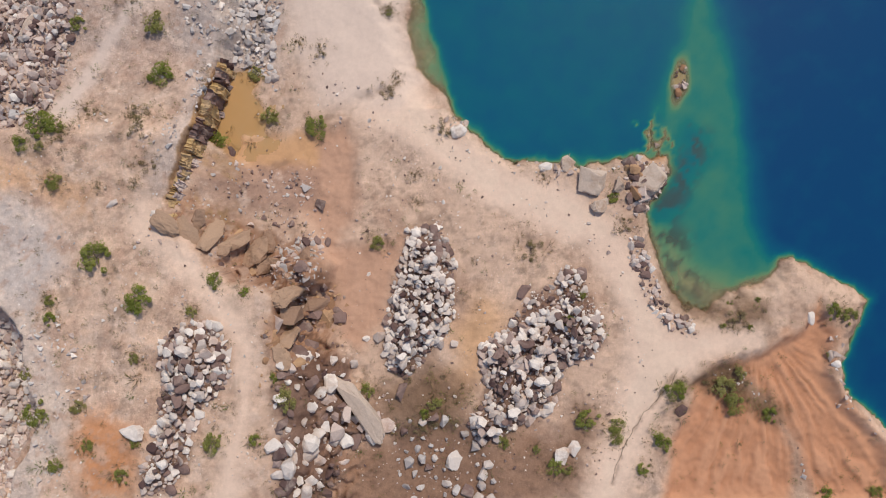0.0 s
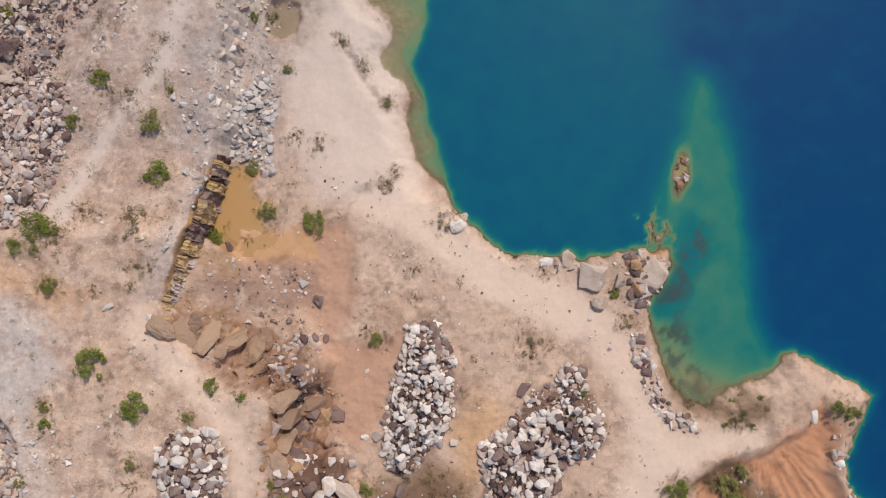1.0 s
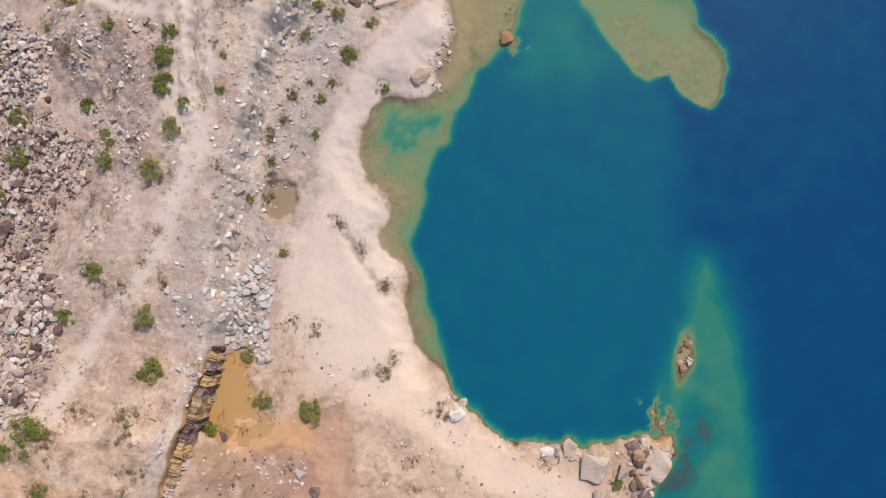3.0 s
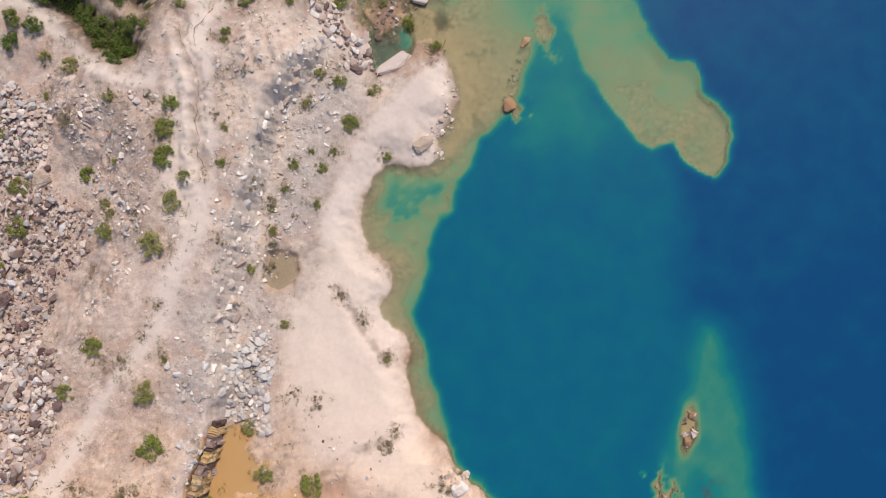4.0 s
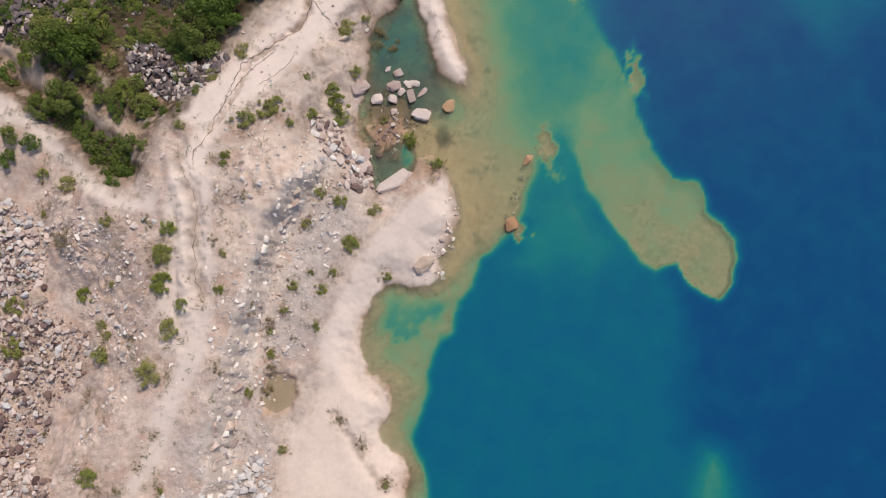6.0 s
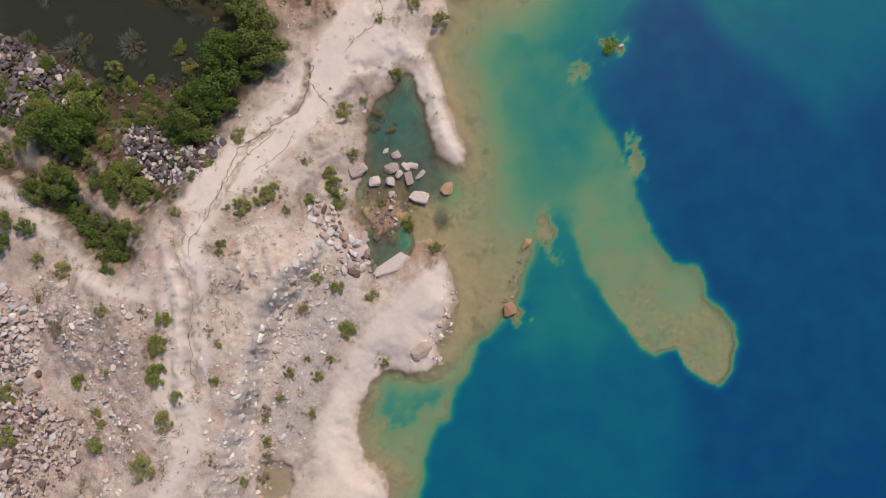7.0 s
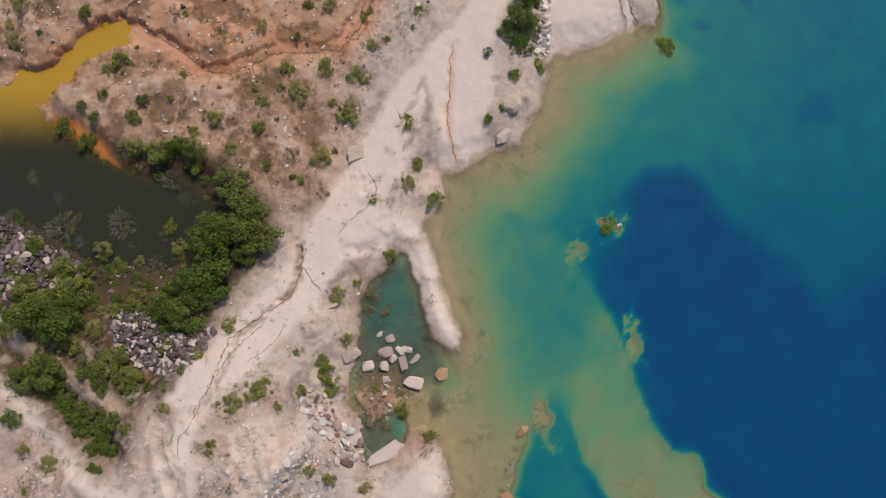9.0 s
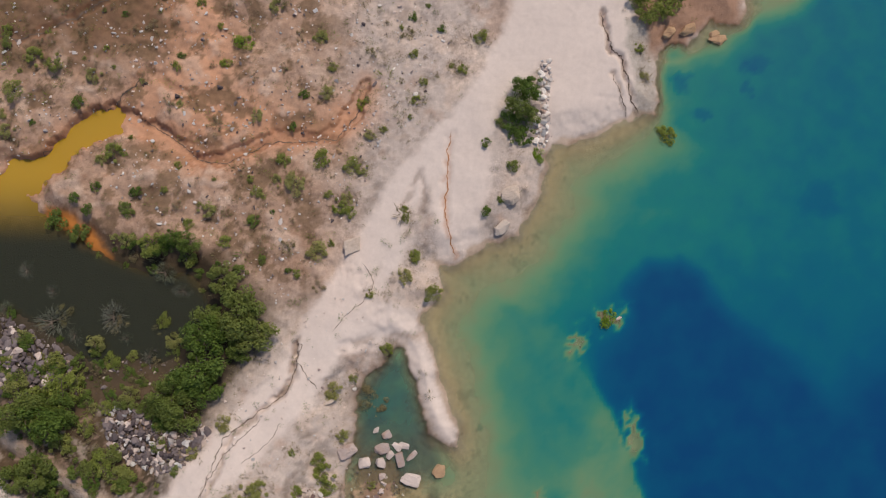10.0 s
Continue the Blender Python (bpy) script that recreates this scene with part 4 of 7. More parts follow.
SHRUBS_GULLY = [(-35.4, 59.0, 1.2), (-34.0, 57.9, 1.4), (-32.4, 56.6, 1.2), (-31.1, 55.4, 1.4), (-29.6, 54.9, 1.3),
    (-28.5, 53.6, 1.3), (-27.5, 55.2, 0.9), (-30.9, 54.1, 1.1), (-29.1, 52.8, 1.1), (-27.3, 52.8, 0.9),
    (-33.1, 59.2, 1), (-36.5, 55.3, 0.9), (-38.4, 55.8, 1.1), (-38.6, 53.9, 0.8), (-39.9, 62.1, 1.1),
    (-33.3, 64.8, 1.2), (-29.5, 59.6, 0.9), (-32.3, 61.8, 0.8), (-26.6, 58.7, 1.1), (-27.6, 60.7, 1),
    (-23.2, 63.9, 1.2), (-22.3, 64.5, 0.9), (-24.8, 64.5, 0.75), (-35.0, 63.4, 0.7)]
SHRUBS_GREEN_RIDGE = [(-33.0, 51.5, 0.9), (-28.3, 48.2, 0.7), (-23.4, 45.4, 0.9), (-23.3, 43.0, 0.9),
    (-35.5, 52.5, 0.6), (-35.4, 49.1, 0.35), (-39.3, 47.2, 0.6), (-17.3, 57.0, 1), (-15.5, 58.0, 1),
    (-14.5, 58.3, 0.8), (-9.5, 59.2, 1.2), (-10.1, 60.4, 0.7), (-9.3, 58.0, 0.8), (-8.1, 62.3, 0.7),
    (-13.3, 56.8, 0.45), (-11.8, 57.9, 0.55), (-17.9, 63.5, 0.8), (-12.1, 61.2, 0.4), (-11.0, 51.1, 0.55),
    (-12.1, 48.3, 0.45), (-18.7, 53.0, 0.35), (-6.2, 49.6, 0.6), (-8.3, 46.9, 0.55), (-0.7, 54.0, 0.6),
    (-3.1, 56.1, 0.8), (-5.6, 58.0, 0.45), (-20.4, 61.2, 0.6), (-22.7, 56.5, 0.45), (-23.0, 47.5, 0.75)]
SHRUBS_DRY_RIDGE = [(-32.9, 46.8, 1), (-19.2, 46.6, 0.5), (-5.1, 64.8, 1), (-3.2, 55.6, 0.5), (-25.0, 48.0, 0.6)]
SHRUBS_TREES = [(-16.4, 72.8, 2.1), (-16.0, 71.1, 1.7), (-19.7, 70.6, 1.7), (-19.7, 71.8, 1.3), (-20.2, 67.7, 1.8),
    (-19.4, 66.3, 1.5), (-22.6, 65.8, 1.6), (-21.6, 64.4, 1.5), (-23.1, 64.8, 1.2), (-17.1, 69.6, 1),
    (-18.5, 75.9, 1.2), (-23.3, 79.3, 0.85), (-21.7, 78.8, 0.9), (-24.4, 78.4, 0.7), (-34.8, 64.3, 1.7),
    (-32.9, 63.4, 1.7), (-31.8, 64.7, 1.2), (-33.8, 59.1, 1.5), (-36.1, 58.4, 1.1), (7.7, 92.8, 1.2), (7.1, 91.2, 1.2)]
SHRUBS_MARGIN = [(-27.1, 78.9, 0.8), (-35.9, 70.1, 0.8), (-30.0, 69.4, 0.7), (-33.4, 67.8, 0.9), (-36.2, 67.0, 0.75),
    (-30.2, 59.5, 1), (-29.1, 58.6, 0.9), (-26.4, 58.1, 0.9), (-23.4, 61.4, 0.8), (-33.9, 80.9, 1), (-31.9, 79.7, 0.9),
    (-32.1, 82.8, 0.5), (-26.7, 83.4, 0.6), (-30.8, 81.8, 0.6), (-27.4, 81.8, 0.7), (-30.2, 83.8, 0.6),
    (6.5, 90.1, 1.1), (8.2, 90.6, 0.9), (7.7, 88.9, 0.9), (6.8, 88.8, 0.7), (5.5, 89.9, 0.6), (6.6, 86.0, 0.65),
    (4.2, 88.2, 0.5), (8.2, 93.5, 0.9), (5.5, 83.1, 0.35), (4.2, 82.0, 0.5)]
SHRUBS_GREEN_NORTH = [(-36.3, 95.5, 0.9), (-34.3, 94.9, 1), (-30.9, 93.9, 0.9), (-39.0, 98.0, 0.7), (-37.9, 92.3, 1.1),
    (-38.4, 88.8, 0.8), (-28.9, 86.9, 0.95), (-14.8, 100.5, 0.7), (-10.8, 97.8, 0.7), (-10.1, 92.6, 0.7),
    (-9.6, 95.1, 0.45), (-13.8, 86.4, 0.65), (-10.3, 86.4, 0.9), (-12.5, 84.2, 1), (-7.8, 86.0, 0.8),
    (-6.8, 85.7, 0.6), (-16.0, 83.5, 0.7), (-20.4, 81.8, 0.75), (-8.0, 83.1, 0.6), (-8.8, 82.3, 0.7),
    (-2.1, 92.0, 0.5), (-6.2, 88.9, 0.55), (-5.0, 89.3, 0.35), (-1.5, 93.7, 0.4), (-10.6, 78.3, 0.9),
    (-12.3, 76.3, 0.5), (3.7, 98.0, 0.7), (2.1, 94.9, 0.45), (1.1, 95.3, 0.3), (-16.4, 81.0, 0.5)]
SHRUBS_SHORE_NORTH = [(-8.9, 66.1, 0.85), (-7.3, 67.2, 0.5), (-2.9, 76.1, 0.8), (-0.4, 74.7, 0.9), (-2.0, 77.9, 0.6),
    (-5.9, 74.6, 0.45), (-4.4, 69.8, 0.6), (-2.8, 81.4, 0.45), (-3.0, 82.1, 0.35), (18.9, 100.3, 1.4),
    (20.5, 100.9, 1.3), (18.0, 101.9, 1.2), (18.1, 97.2, 0.45), (18.6, 94.7, 0.45), (21.6, 101.8, 1)]
SHRUBS_LIME = [(20.7, 89.3, 1), (15.2, 72.6, 0.8), (-17.7, 97.1, 0.9), (-19.2, 95.3, 0.6), (-7.1, 91.7, 0.5),
    (9.1, 87.3, 0.65), (-2.0, 78.2, 0.5)]
SHRUBS_POND_GREEN = [(-36.1, 70.6, 0.95), (-30.0, 69.9, 1), (-24.1, 72.1, 0.75), (-23.2, 70.3, 0.75),
    (-33.2, 68.3, 1.2), (-32.0, 65.9, 1.5), (-34.5, 65.0, 1.7), (-26.4, 65.9, 0.9), (-23.5, 63.1, 0.75),
    (-26.7, 58.6, 1.2), (-32.0, 61.5, 1), (-28.4, 60.0, 1), (-25.2, 78.8, 1.1), (-22.1, 77.7, 1), (-27.2, 79.2, 0.7),
    (-31.2, 67.1, 1.1), (-36.2, 66.7, 1), (-28.4, 64.5, 0.7), (-37.5, 62.9, 0.8), (-30.0, 62.9, 0.8)]
SHRUBS_POND_BARE = [(-34.0, 71.9, 1.5), (-28.6, 72.4, 1.3), (-24.2, 76.3, 1.2), (-25.3, 68.9, 0.9), (-27.4, 70.5, 0.7),
    (-32.0, 70.7, 0.8), (-36.6, 76.4, 0.9), (-34.2, 74.6, 0.8), (-38.2, 72.9, 0.8), (-22.6, 74.7, 0.9)]
SHRUBS_DRY_NORTH = [(-5.5, 65.5, 1.4), (-19.9, 89.2, 1), (-23.9, 91.4, 0.7), (-10.3, 75.1, 0.6), (-33.1, 72.4, 1),
    (-28.3, 71.9, 0.9), (-24.4, 71.5, 0.7), (-25.9, 98.5, 0.7), (-6.0, 96.5, 0.6), (-3.0, 98.2, 0.6),
    (-12.7, 97.9, 0.6)]

# ---- shape of the land ----
SHUFFLE = np.random.RandomState(5).permutation(4096)


TURN_X, TURN_Y = np.cos(np.arange(4096) * 2 * math.pi / 4096), np.sin(np.arange(4096) * 2 * math.pi / 4096)


def value_noise(x, y, seed):
    """Gradient noise, 0 to 1."""
    ix, iy = np.floor(x), np.floor(y)
    fx, fy = x - ix, y - iy
    i, j = ix.astype(np.int64), iy.astype(np.int64)
    sx, sy = fx * fx * fx * (fx * (fx * 6 - 15) + 10), fy * fy * fy * (fy * (fy * 6 - 15) + 10)
    left, right = SHUFFLE[(i + 37 * seed) & 4095], SHUFFLE[(i + 1 + 37 * seed) & 4095]

    def corner(column, dx, dy):
        k = SHUFFLE[(SHUFFLE[(column + j + dy) & 4095] + seed) & 4095]
        return TURN_X[k] * (fx - dx) + TURN_Y[k] * (fy - dy)

    a, c = corner(left, 0, 0), corner(left, 0, 1)
    top = a + (corner(right, 1, 0) - a) * sx
    low = c + (corner(right, 1, 1) - c) * sx
    return 0.5 + 0.75 * (top + (low - top) * sy)


def rough(x, y, size, octaves=4, seed=0, gain=0.55):
    """Fractal noise about zero, within -1 and 1; size: metres of its largest lumps."""
    out, amp, total = 0.0, 1.0, 0.0
    for k in range(octaves):
        a = 0.6 + k * 0.9
        u, v = (x * math.cos(a) - y * math.sin(a)) / size, (x * math.sin(a) + y * math.cos(a)) / size
        out = out + amp * (value_noise(u, v, seed + 17 * k) * 2 - 1)
        total, amp, size = total + amp, amp * gain, size * 0.5
    return out / total


def step(v):
    v = np.clip(v, 0, 1)
    return v * v * (3 - 2 * v)


def inside(x, y, outline, reach=12.0):
    """Signed distance to an outline, in metres: plus within it, minus outside; held at reach far away."""
    pts = np.array(outline, float)
    out = np.full(x.shape, -float(reach))
    near = (x > pts[:, 0].min() - reach) & (x < pts[:, 0].max() + reach) & (y > pts[:, 1].min() - reach) & (y < pts[:, 1].max() + reach)
    px, py = x[near], y[near]
    best, within = np.full(px.shape, 1e9), np.zeros(px.shape, bool)
    for (ax, ay), (bx, by) in zip(pts, np.roll(pts, -1, axis=0)):
        dx, dy = bx - ax, by - ay
        k = np.clip(((px - ax) * dx + (py - ay) * dy) / (dx * dx + dy * dy + 1e-9), 0, 1)
        best = np.minimum(best, (px - ax - k * dx) ** 2 + (py - ay - k * dy) ** 2)
        if dy != 0:
            within ^= ((ay > py) != (by > py)) & (px < dx * (py - ay) / dy + ax)
    out[near] = np.where(within, 1, -1) * np.sqrt(best)
    return np.maximum(out, -reach)


def beside(x, y, line, reach):
    """1 on a line, falling to 0 at reach metres from it."""
    out = np.zeros(x.shape)
    pts = np.array(line, float)
    near = (x > pts[:, 0].min() - reach) & (x < pts[:, 0].max() + reach) & (y > pts[:, 1].min() - reach) & (y < pts[:, 1].max() + reach)
    px, py = x[near], y[near]
    best = np.full(px.shape, 1e9)
    for (ax, ay), (bx, by) in zip(pts[:-1], pts[1:]):
        dx, dy = bx - ax, by - ay
        k = np.clip(((px - ax) * dx + (py - ay) * dy) / (dx * dx + dy * dy + 1e-9), 0, 1)
        best = np.minimum(best, (px - ax - k * dx) ** 2 + (py - ay - k * dy) ** 2)
    out[near] = np.clip(1 - np.sqrt(best) / reach, 0, 1)
    return out


CRACKS = ((CRACK_TRACK, 0.30, 0.45), (CRACK_SIDE, 0.8, 0.6), (CRACK_SPUR, 0.4, 0.4), (CRACK_SLAB, 0.30, 0.7), (CRACK_THIN, 0.20, 0.4),
          (CRACK_RUST, 0.45, 0.2), (CRACK_HUMP, 0.4, 0.2), (STREAK_BENCH, 0.5, 0.3), (STREAK_DRAIN, 0.6, 0.2), (TYRE_TRACK, 0.25, 0.1),
          (CUT_MID, 0.5, 0.35), (CREEK_LINE, 0.4, 0.25), (CREEK_HEAD, 0.5, 0.4), (CREEK_SIDE, 0.4, 0.3))

LAKE = SHORE_SOUTH + SHORE_WEST + SHORE_COVE + SHORE_NORTH + [(30, 112), (60, 150), (120, 160), (160, 60), (150, -60), (90, -70), (50, -25)]
PLATEAU = PLATEAU_EAST + PLATEAU_WEST + [(-90, 14), (-90, -70), (-14, -70)]


def blob(x, y, cx, cy, rx, ry, turn=0.0):
    """1 in the middle of an ellipse, 0 past its rim."""
    c, s = math.cos(radians(turn)), math.sin(radians(turn))
    u, v = ((x - cx) * c + (y - cy) * s) / rx, (-(x - cx) * s + (y - cy) * c) / ry
    return step((1.0 - np.sqrt(u * u + v * v)) / 0.6)


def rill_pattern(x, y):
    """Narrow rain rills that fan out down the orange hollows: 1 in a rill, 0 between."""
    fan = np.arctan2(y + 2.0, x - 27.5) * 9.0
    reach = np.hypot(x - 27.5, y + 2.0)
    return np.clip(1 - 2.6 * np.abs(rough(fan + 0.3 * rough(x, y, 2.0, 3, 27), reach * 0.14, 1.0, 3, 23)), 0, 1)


def land(x, y):
    """Height of the ground or the lake bed, the lake's surface being 0; and the signed distance into the lake."""
    wx = x + 0.55 * rough(x, y, 3.0, 4, 11)
    wy = y + 0.55 * rough(x, y, 3.0, 4, 12)
    fx, fy = x + 0.58 * rough(x, y, 1.6, 4, 13, 0.68), y + 0.58 * rough(x, y, 1.6, 4, 14, 0.68)
    west = step((-np.interp(y, [10, 22, 66, 72], [15.0, 24.0, 24.0, 15.0]) - x) / 7)
    east_low = 1.05 + 0.3 * rough(x, y, 9, 4, 1) + 0.5 * step((x - 14) / 8) * step((8 - y) / 10)
    west_low = np.interp(y, [-20, 10, 16, 24, 29, 45, 51, 56, 62, 72, 100], [4.5, 5.2, 5.6, 3.4, 1.0, 0.8, 1.0, 1.5, 1.3, 1.0, 1.2])
    west_low = west_low + 0.6 * rough(x, y, 6, 5, 2) - 1.0 * step((-33 - x) / 8) * (y > 20) * (y < 50)
    h = east_low + (west_low - east_low) * west
    # the upper land with its cliff, bluff and slopes
    d = inside(wx, wy, PLATEAU, 16)
    we = np.interp(y, [-20, -6, -3, -1, 2, 5, 8, 19, 21, 24, 30, 37, 42, 50, 54, 58, 70], [9, 8, 6, 5, 4.5, 3.8, 0.45, 0.45, 1.2, 2.2, 2.4, 1.9, 1.7, 1.9, 2.0, 3.0, 3.5])
    ww = np.interp(y, [10, 20, 26, 40, 48, 53, 60], [5, 5, 6.5, 9, 10, 7, 4])
    side = step((np.interp(y, [8, 20, 30, 40, 55], [-27, -25, -23, -21.5, -18.5]) - x) / 3 + 0.5)
    w = we + (ww - we) * side
    top = np.interp(y, [-20, 0, 8, 13.5, 15.5, 21, 24, 30, 45, 52, 57, 62, 69, 80], [6.2, 6.0, 5.6, 5.9, 5.0, 3.8, 4.2, 4.3, 4.4, 4.5, 3.6, 2.6, 1.4, 1.0])
    top = top + 0.30 * rough(x, y, 7, 4, 3) + 0.5 * blob(x, y, -15.2, 52, 3.5, 4.5, 0)
    # a steep crest over a hollow slope in the south, rounder shoulders elsewhere
    q = np.clip((d + w) / w, 0, 1)
    m = step(q) + (q ** 1.8 - step(q)) * step((9 - y) / 3) * step((y + 6) / 3) * (1 - side)
    # bluff: benches and gullies cut into the slope
    gully = 1 - np.abs(rough(x * 0.8, y * 1.3, 3.2, 4, 5)) * 1.6
    m = np.clip(m - np.where(y < 16, 0.32, 0.10) * (4 * m * (1 - m)) * (np.clip(gully, 0, 1) ** 2) * step((w - 1.5) / 2), 0, 1)
    h = h + (top - h) * m
    face = 4 * m * (1 - m)
    bluff = step((6 - y) / 4) * step((x + 22) / 4)
    ridges = np.abs(rough(x * 1.3, y * 0.8, 3.0, 5, 15, 0.6))
    h = h + face * bluff * (3.0 * ridges - 0.9)
    # ribs down the long rock face of the ridge
    ribs = np.abs(rough((0.33 * x + 0.94 * y) * 1.5, (0.94 * x - 0.33 * y) * 0.35, 1.5, 4, 28, 0.62))
    h = h + face * step((y - 22) / 3) * step((57 - y) / 3) * (1 - side) * (1.5 * ribs - 0.45)
    # rock spur that juts out of the bluff
    spur = blob(fx, fy, -12.4, 1.9, 3.6, 2.3, 15)
    h = h + np.maximum(0, spur * (3.4 + 1.6 * rough(x, y, 1.8, 4, 29, 0.65)) - (h - 1.0)) * (h < 4.6)
    h = h + face * (0.5 * rough(x, y, 2.2, 5, 6, 0.65) + 0.3 * np.abs(rough(x * 2.2, y * 0.7, 1.6, 3, 7)))
    # sunk ground in the south-west, gully, pond and creek
    low_sw = inside(wx, wy, LOWER_SW)
    h = h - 3.2 * step((low_sw + 0.2) / 1.1) - 2.3 * step((low_sw - 1.0) / 2.2) + 0.5 * np.abs(rough(x, y, 1.6, 4, 16, 0.65)) * step((low_sw + 0.5) / 1.0)
    h = h - 1.3 * step((inside(wx, wy, GULLY) + 0.8) / 2.0)
    mounds = step((y - 70) / 8) * step((-8 - x) / 6)
    h = h + mounds * (0.55 * rough(x, y, 3.5, 4, 8) + 0.25)
    jag = 0.55 * rough(x, y, 1.8, 4, 45, 0.7)
    dc = inside(fx, fy, CREEK) + jag
    h = h + (0.62 - h) * 0.5 * step((dc + 1.8) / 1.8) * mounds
    h = np.where((dc > -3.0) & (dc <= -0.25), np.maximum(h, 0.50 + 0.1 * rough(x, y, 1, 2, 41)), h)
    h = np.where(dc > -0.25, np.minimum(h, 0.72 - (0.9 - 0.78 * step((x + 31) / 4)) * step((dc + 0.25) / 0.5)), h)
    dp = inside(wx, wy, POND)
    h = h + (np.minimum(h, 0.45) - h) * step((dp + 2.0) / 2.0)
    h = np.where((dp > -3.0) & (dp <= 0) & (dc < -0.2), np.maximum(h, 0.40 + 0.08 * rough(x, y, 1, 2, 42)), h)
    h = h + (-0.9 + 0.5 * rough(x, y, 3, 3, 9) - h) * step(dp / 3.5)
    # wide shallow puddles on the quarry floor
    floor_part = 1 - step((m - 0.25) / 0.25)
    puddles = []
    for area, level in ((PUDDLE, 0.93), (PUDDLE_GREY, 0.52)):
        puddles.append((step((inside(fx, fy, area) + 0.2) / 0.5) * floor_part, step((inside(fx, fy, area) + 3.5) / 1.0) * floor_part, level))
    # rims and cuts of the lower quarry
    h = h + 0.12 * blob(x, y, -7.3, 11.5, 0.9, 5.5, -6) - 0.5 * step((inside(wx, wy, ORANGE_FLOOR) + 0.5) / 1.5) * 0.6
    h = h - 0.9 * step((inside(wx, wy, ORANGE_SE) + 0.4) / 1.4)
    # low ground with boulders at the foot of the bluff
    h = h - 0.5 * step((inside(wx, wy, PILE_LOW) + 1) / 2.5)
    for pile, up in ((PILE_EAST, 1.0), (PILE_MID, 0.9), (PILE_WEST, 1.0)):
        h = h + up * step((inside(x, y, pile) + 0.3) / 2.6)
    # small relief everywhere, smoother on the tracks
    smooth = np.zeros(x.shape)
    for track in (TRACK_SOUTH, TRACK_EAST, TRACK_WEST, BENCH, BENCH_N, TRACK_MID, TRACK_NORTH, LANE_WEST):
        smooth = np.maximum(smooth, step((inside(wx, wy, track) + 0.6) / 1.2))
    h = h + (1 - 0.75 * smooth) * (0.22 * rough(x, y, 1.6, 5, 20, 0.65) + 0.12 * np.abs(rough(x, y, 0.8, 3, 21)))
    crag = 0.45 * step((inside(wx, wy, RIDGE_ROCK) + 0.6) / 1.6)
    crag = np.maximum(crag, 0.8 * step((inside(wx, wy, OUTCROP_PIT) + 1.0) / 2.0))
    crag = np.maximum(crag, 0.7 * step((inside(wx, wy, BROWN_BLUFF) + 0.8) / 2.0))
    bedding = rough(x * 0.9 + y * 0.35, y * 0.5 - x * 0.2, 2.2, 4, 24, 0.6)
    ledge = np.floor(bedding * 6) / 6
    h = h + crag * (1.1 * ledge + 0.5 * bedding + 0.35 * np.abs(rough(x, y, 0.9, 3, 25, 0.6)))
    h = h + 0.5 * beside(wx, wy, BERM, 0.95) ** 0.6 * np.clip(0.75 + 1.3 * rough(x, y, 1.5, 2, 26), 0.1, 1.3)
    for core, ring, level in puddles:
        h = h + (np.maximum(h, level + 0.06 + 0.05 * rough(x, y, 1.5, 3, 43)) - h) * ring
        h = h + (level + 0.04 * rough(x, y, 1.0, 3, 44) - h) * core
    for line, reach, deepness in CRACKS:
        h = h - deepness * np.sqrt(beside(fx, fy, line, reach)) * (0.75 + 0.5 * rough(x, y, 1.5, 2, 22))
    rills = step((inside(wx, wy, ORANGE_SE) - 0.3) / 2)
    h = h - 0.26 * rills * rill_pattern(x, y)
    # the lake
    dl = inside(fx, fy, LAKE, 30)
    deep = 5.2 + 0 * x
    deep = deep + (11.0 - deep) * step((inside(wx, wy, DEEP_EAST) + 3.5) / 7.0)
    deep = deep + (3.0 + 0.9 * step((x - 20) / 16) - deep) * step((y - 68) / 14)
    deep = deep + (10.0 - deep) * step((inside(wx, wy, DEEP_NORTH) + 1.2) / 2.4)

    def shoal(area, level, soft, grow=0.0):
        nonlocal deep
        deep = deep + (level - deep) * step((inside(wx, wy, area) + grow + soft / 2) / soft)

    shoal(NORTH_SHALLOW, 1.35, 13.0)
    shoal(GREEN_CHANNEL, 2.35, 3.0)
    shoal(WEED_DARK, 3.6, 2.5)
    shoal(BAY_MUD, 0.5, 4.5)
    shoal(TEAL_TONGUE, 3.2, 5.0)
    shoal(SHELF_WEST, 1.0 + 0.9 * rough(x, y, 3, 4, 37, 0.65), 1.0)
    shoal(REEF, 0.45 + 1.0 * step((x - 2) / 9) * step((y - 49) / 8) + 1.0 * step((y - 54) / 9) + 0.35 * rough(x, y, 5, 4, 36, 0.65), 1.3)
    shoal(ARM, np.interp(y, [43, 48, 54, 60, 64], [0.45, 0.65, 1.1, 1.45, 1.7]) + 0.1 + 0.55 * rough(x, y, 3, 5, 35, 0.68), 0.9 + 2.5 * step((y - 54) / 6) * step((15 - x) / 3), 0.25)
    shoal(SPIT_TAN, 0.35, 2.2)
    shoal(NE_SHOAL, 0.9, 3.0)
    shoal(COVE_POOL, 0.8 + 0.6 * rough(x, y, 2.5, 4, 38, 0.65) + 0.9 * step((y - 61) / 3), 1.5)
    bx, by = x + 1.3 * rough(x, y, 1.8, 4, 46, 0.7), y + 1.3 * rough(x, y, 1.8, 4, 47, 0.7)
    deep = deep + 1.3 * blob(x + 2.4 * (bx - x), y + 2.4 * (by - y), -3.2, 41.0, 4.2, 2.8, 30)
    deep = deep + (0.12 - deep) * blob(wx, wy, 21.4, 19.6, 1.2, 3.2, -10)
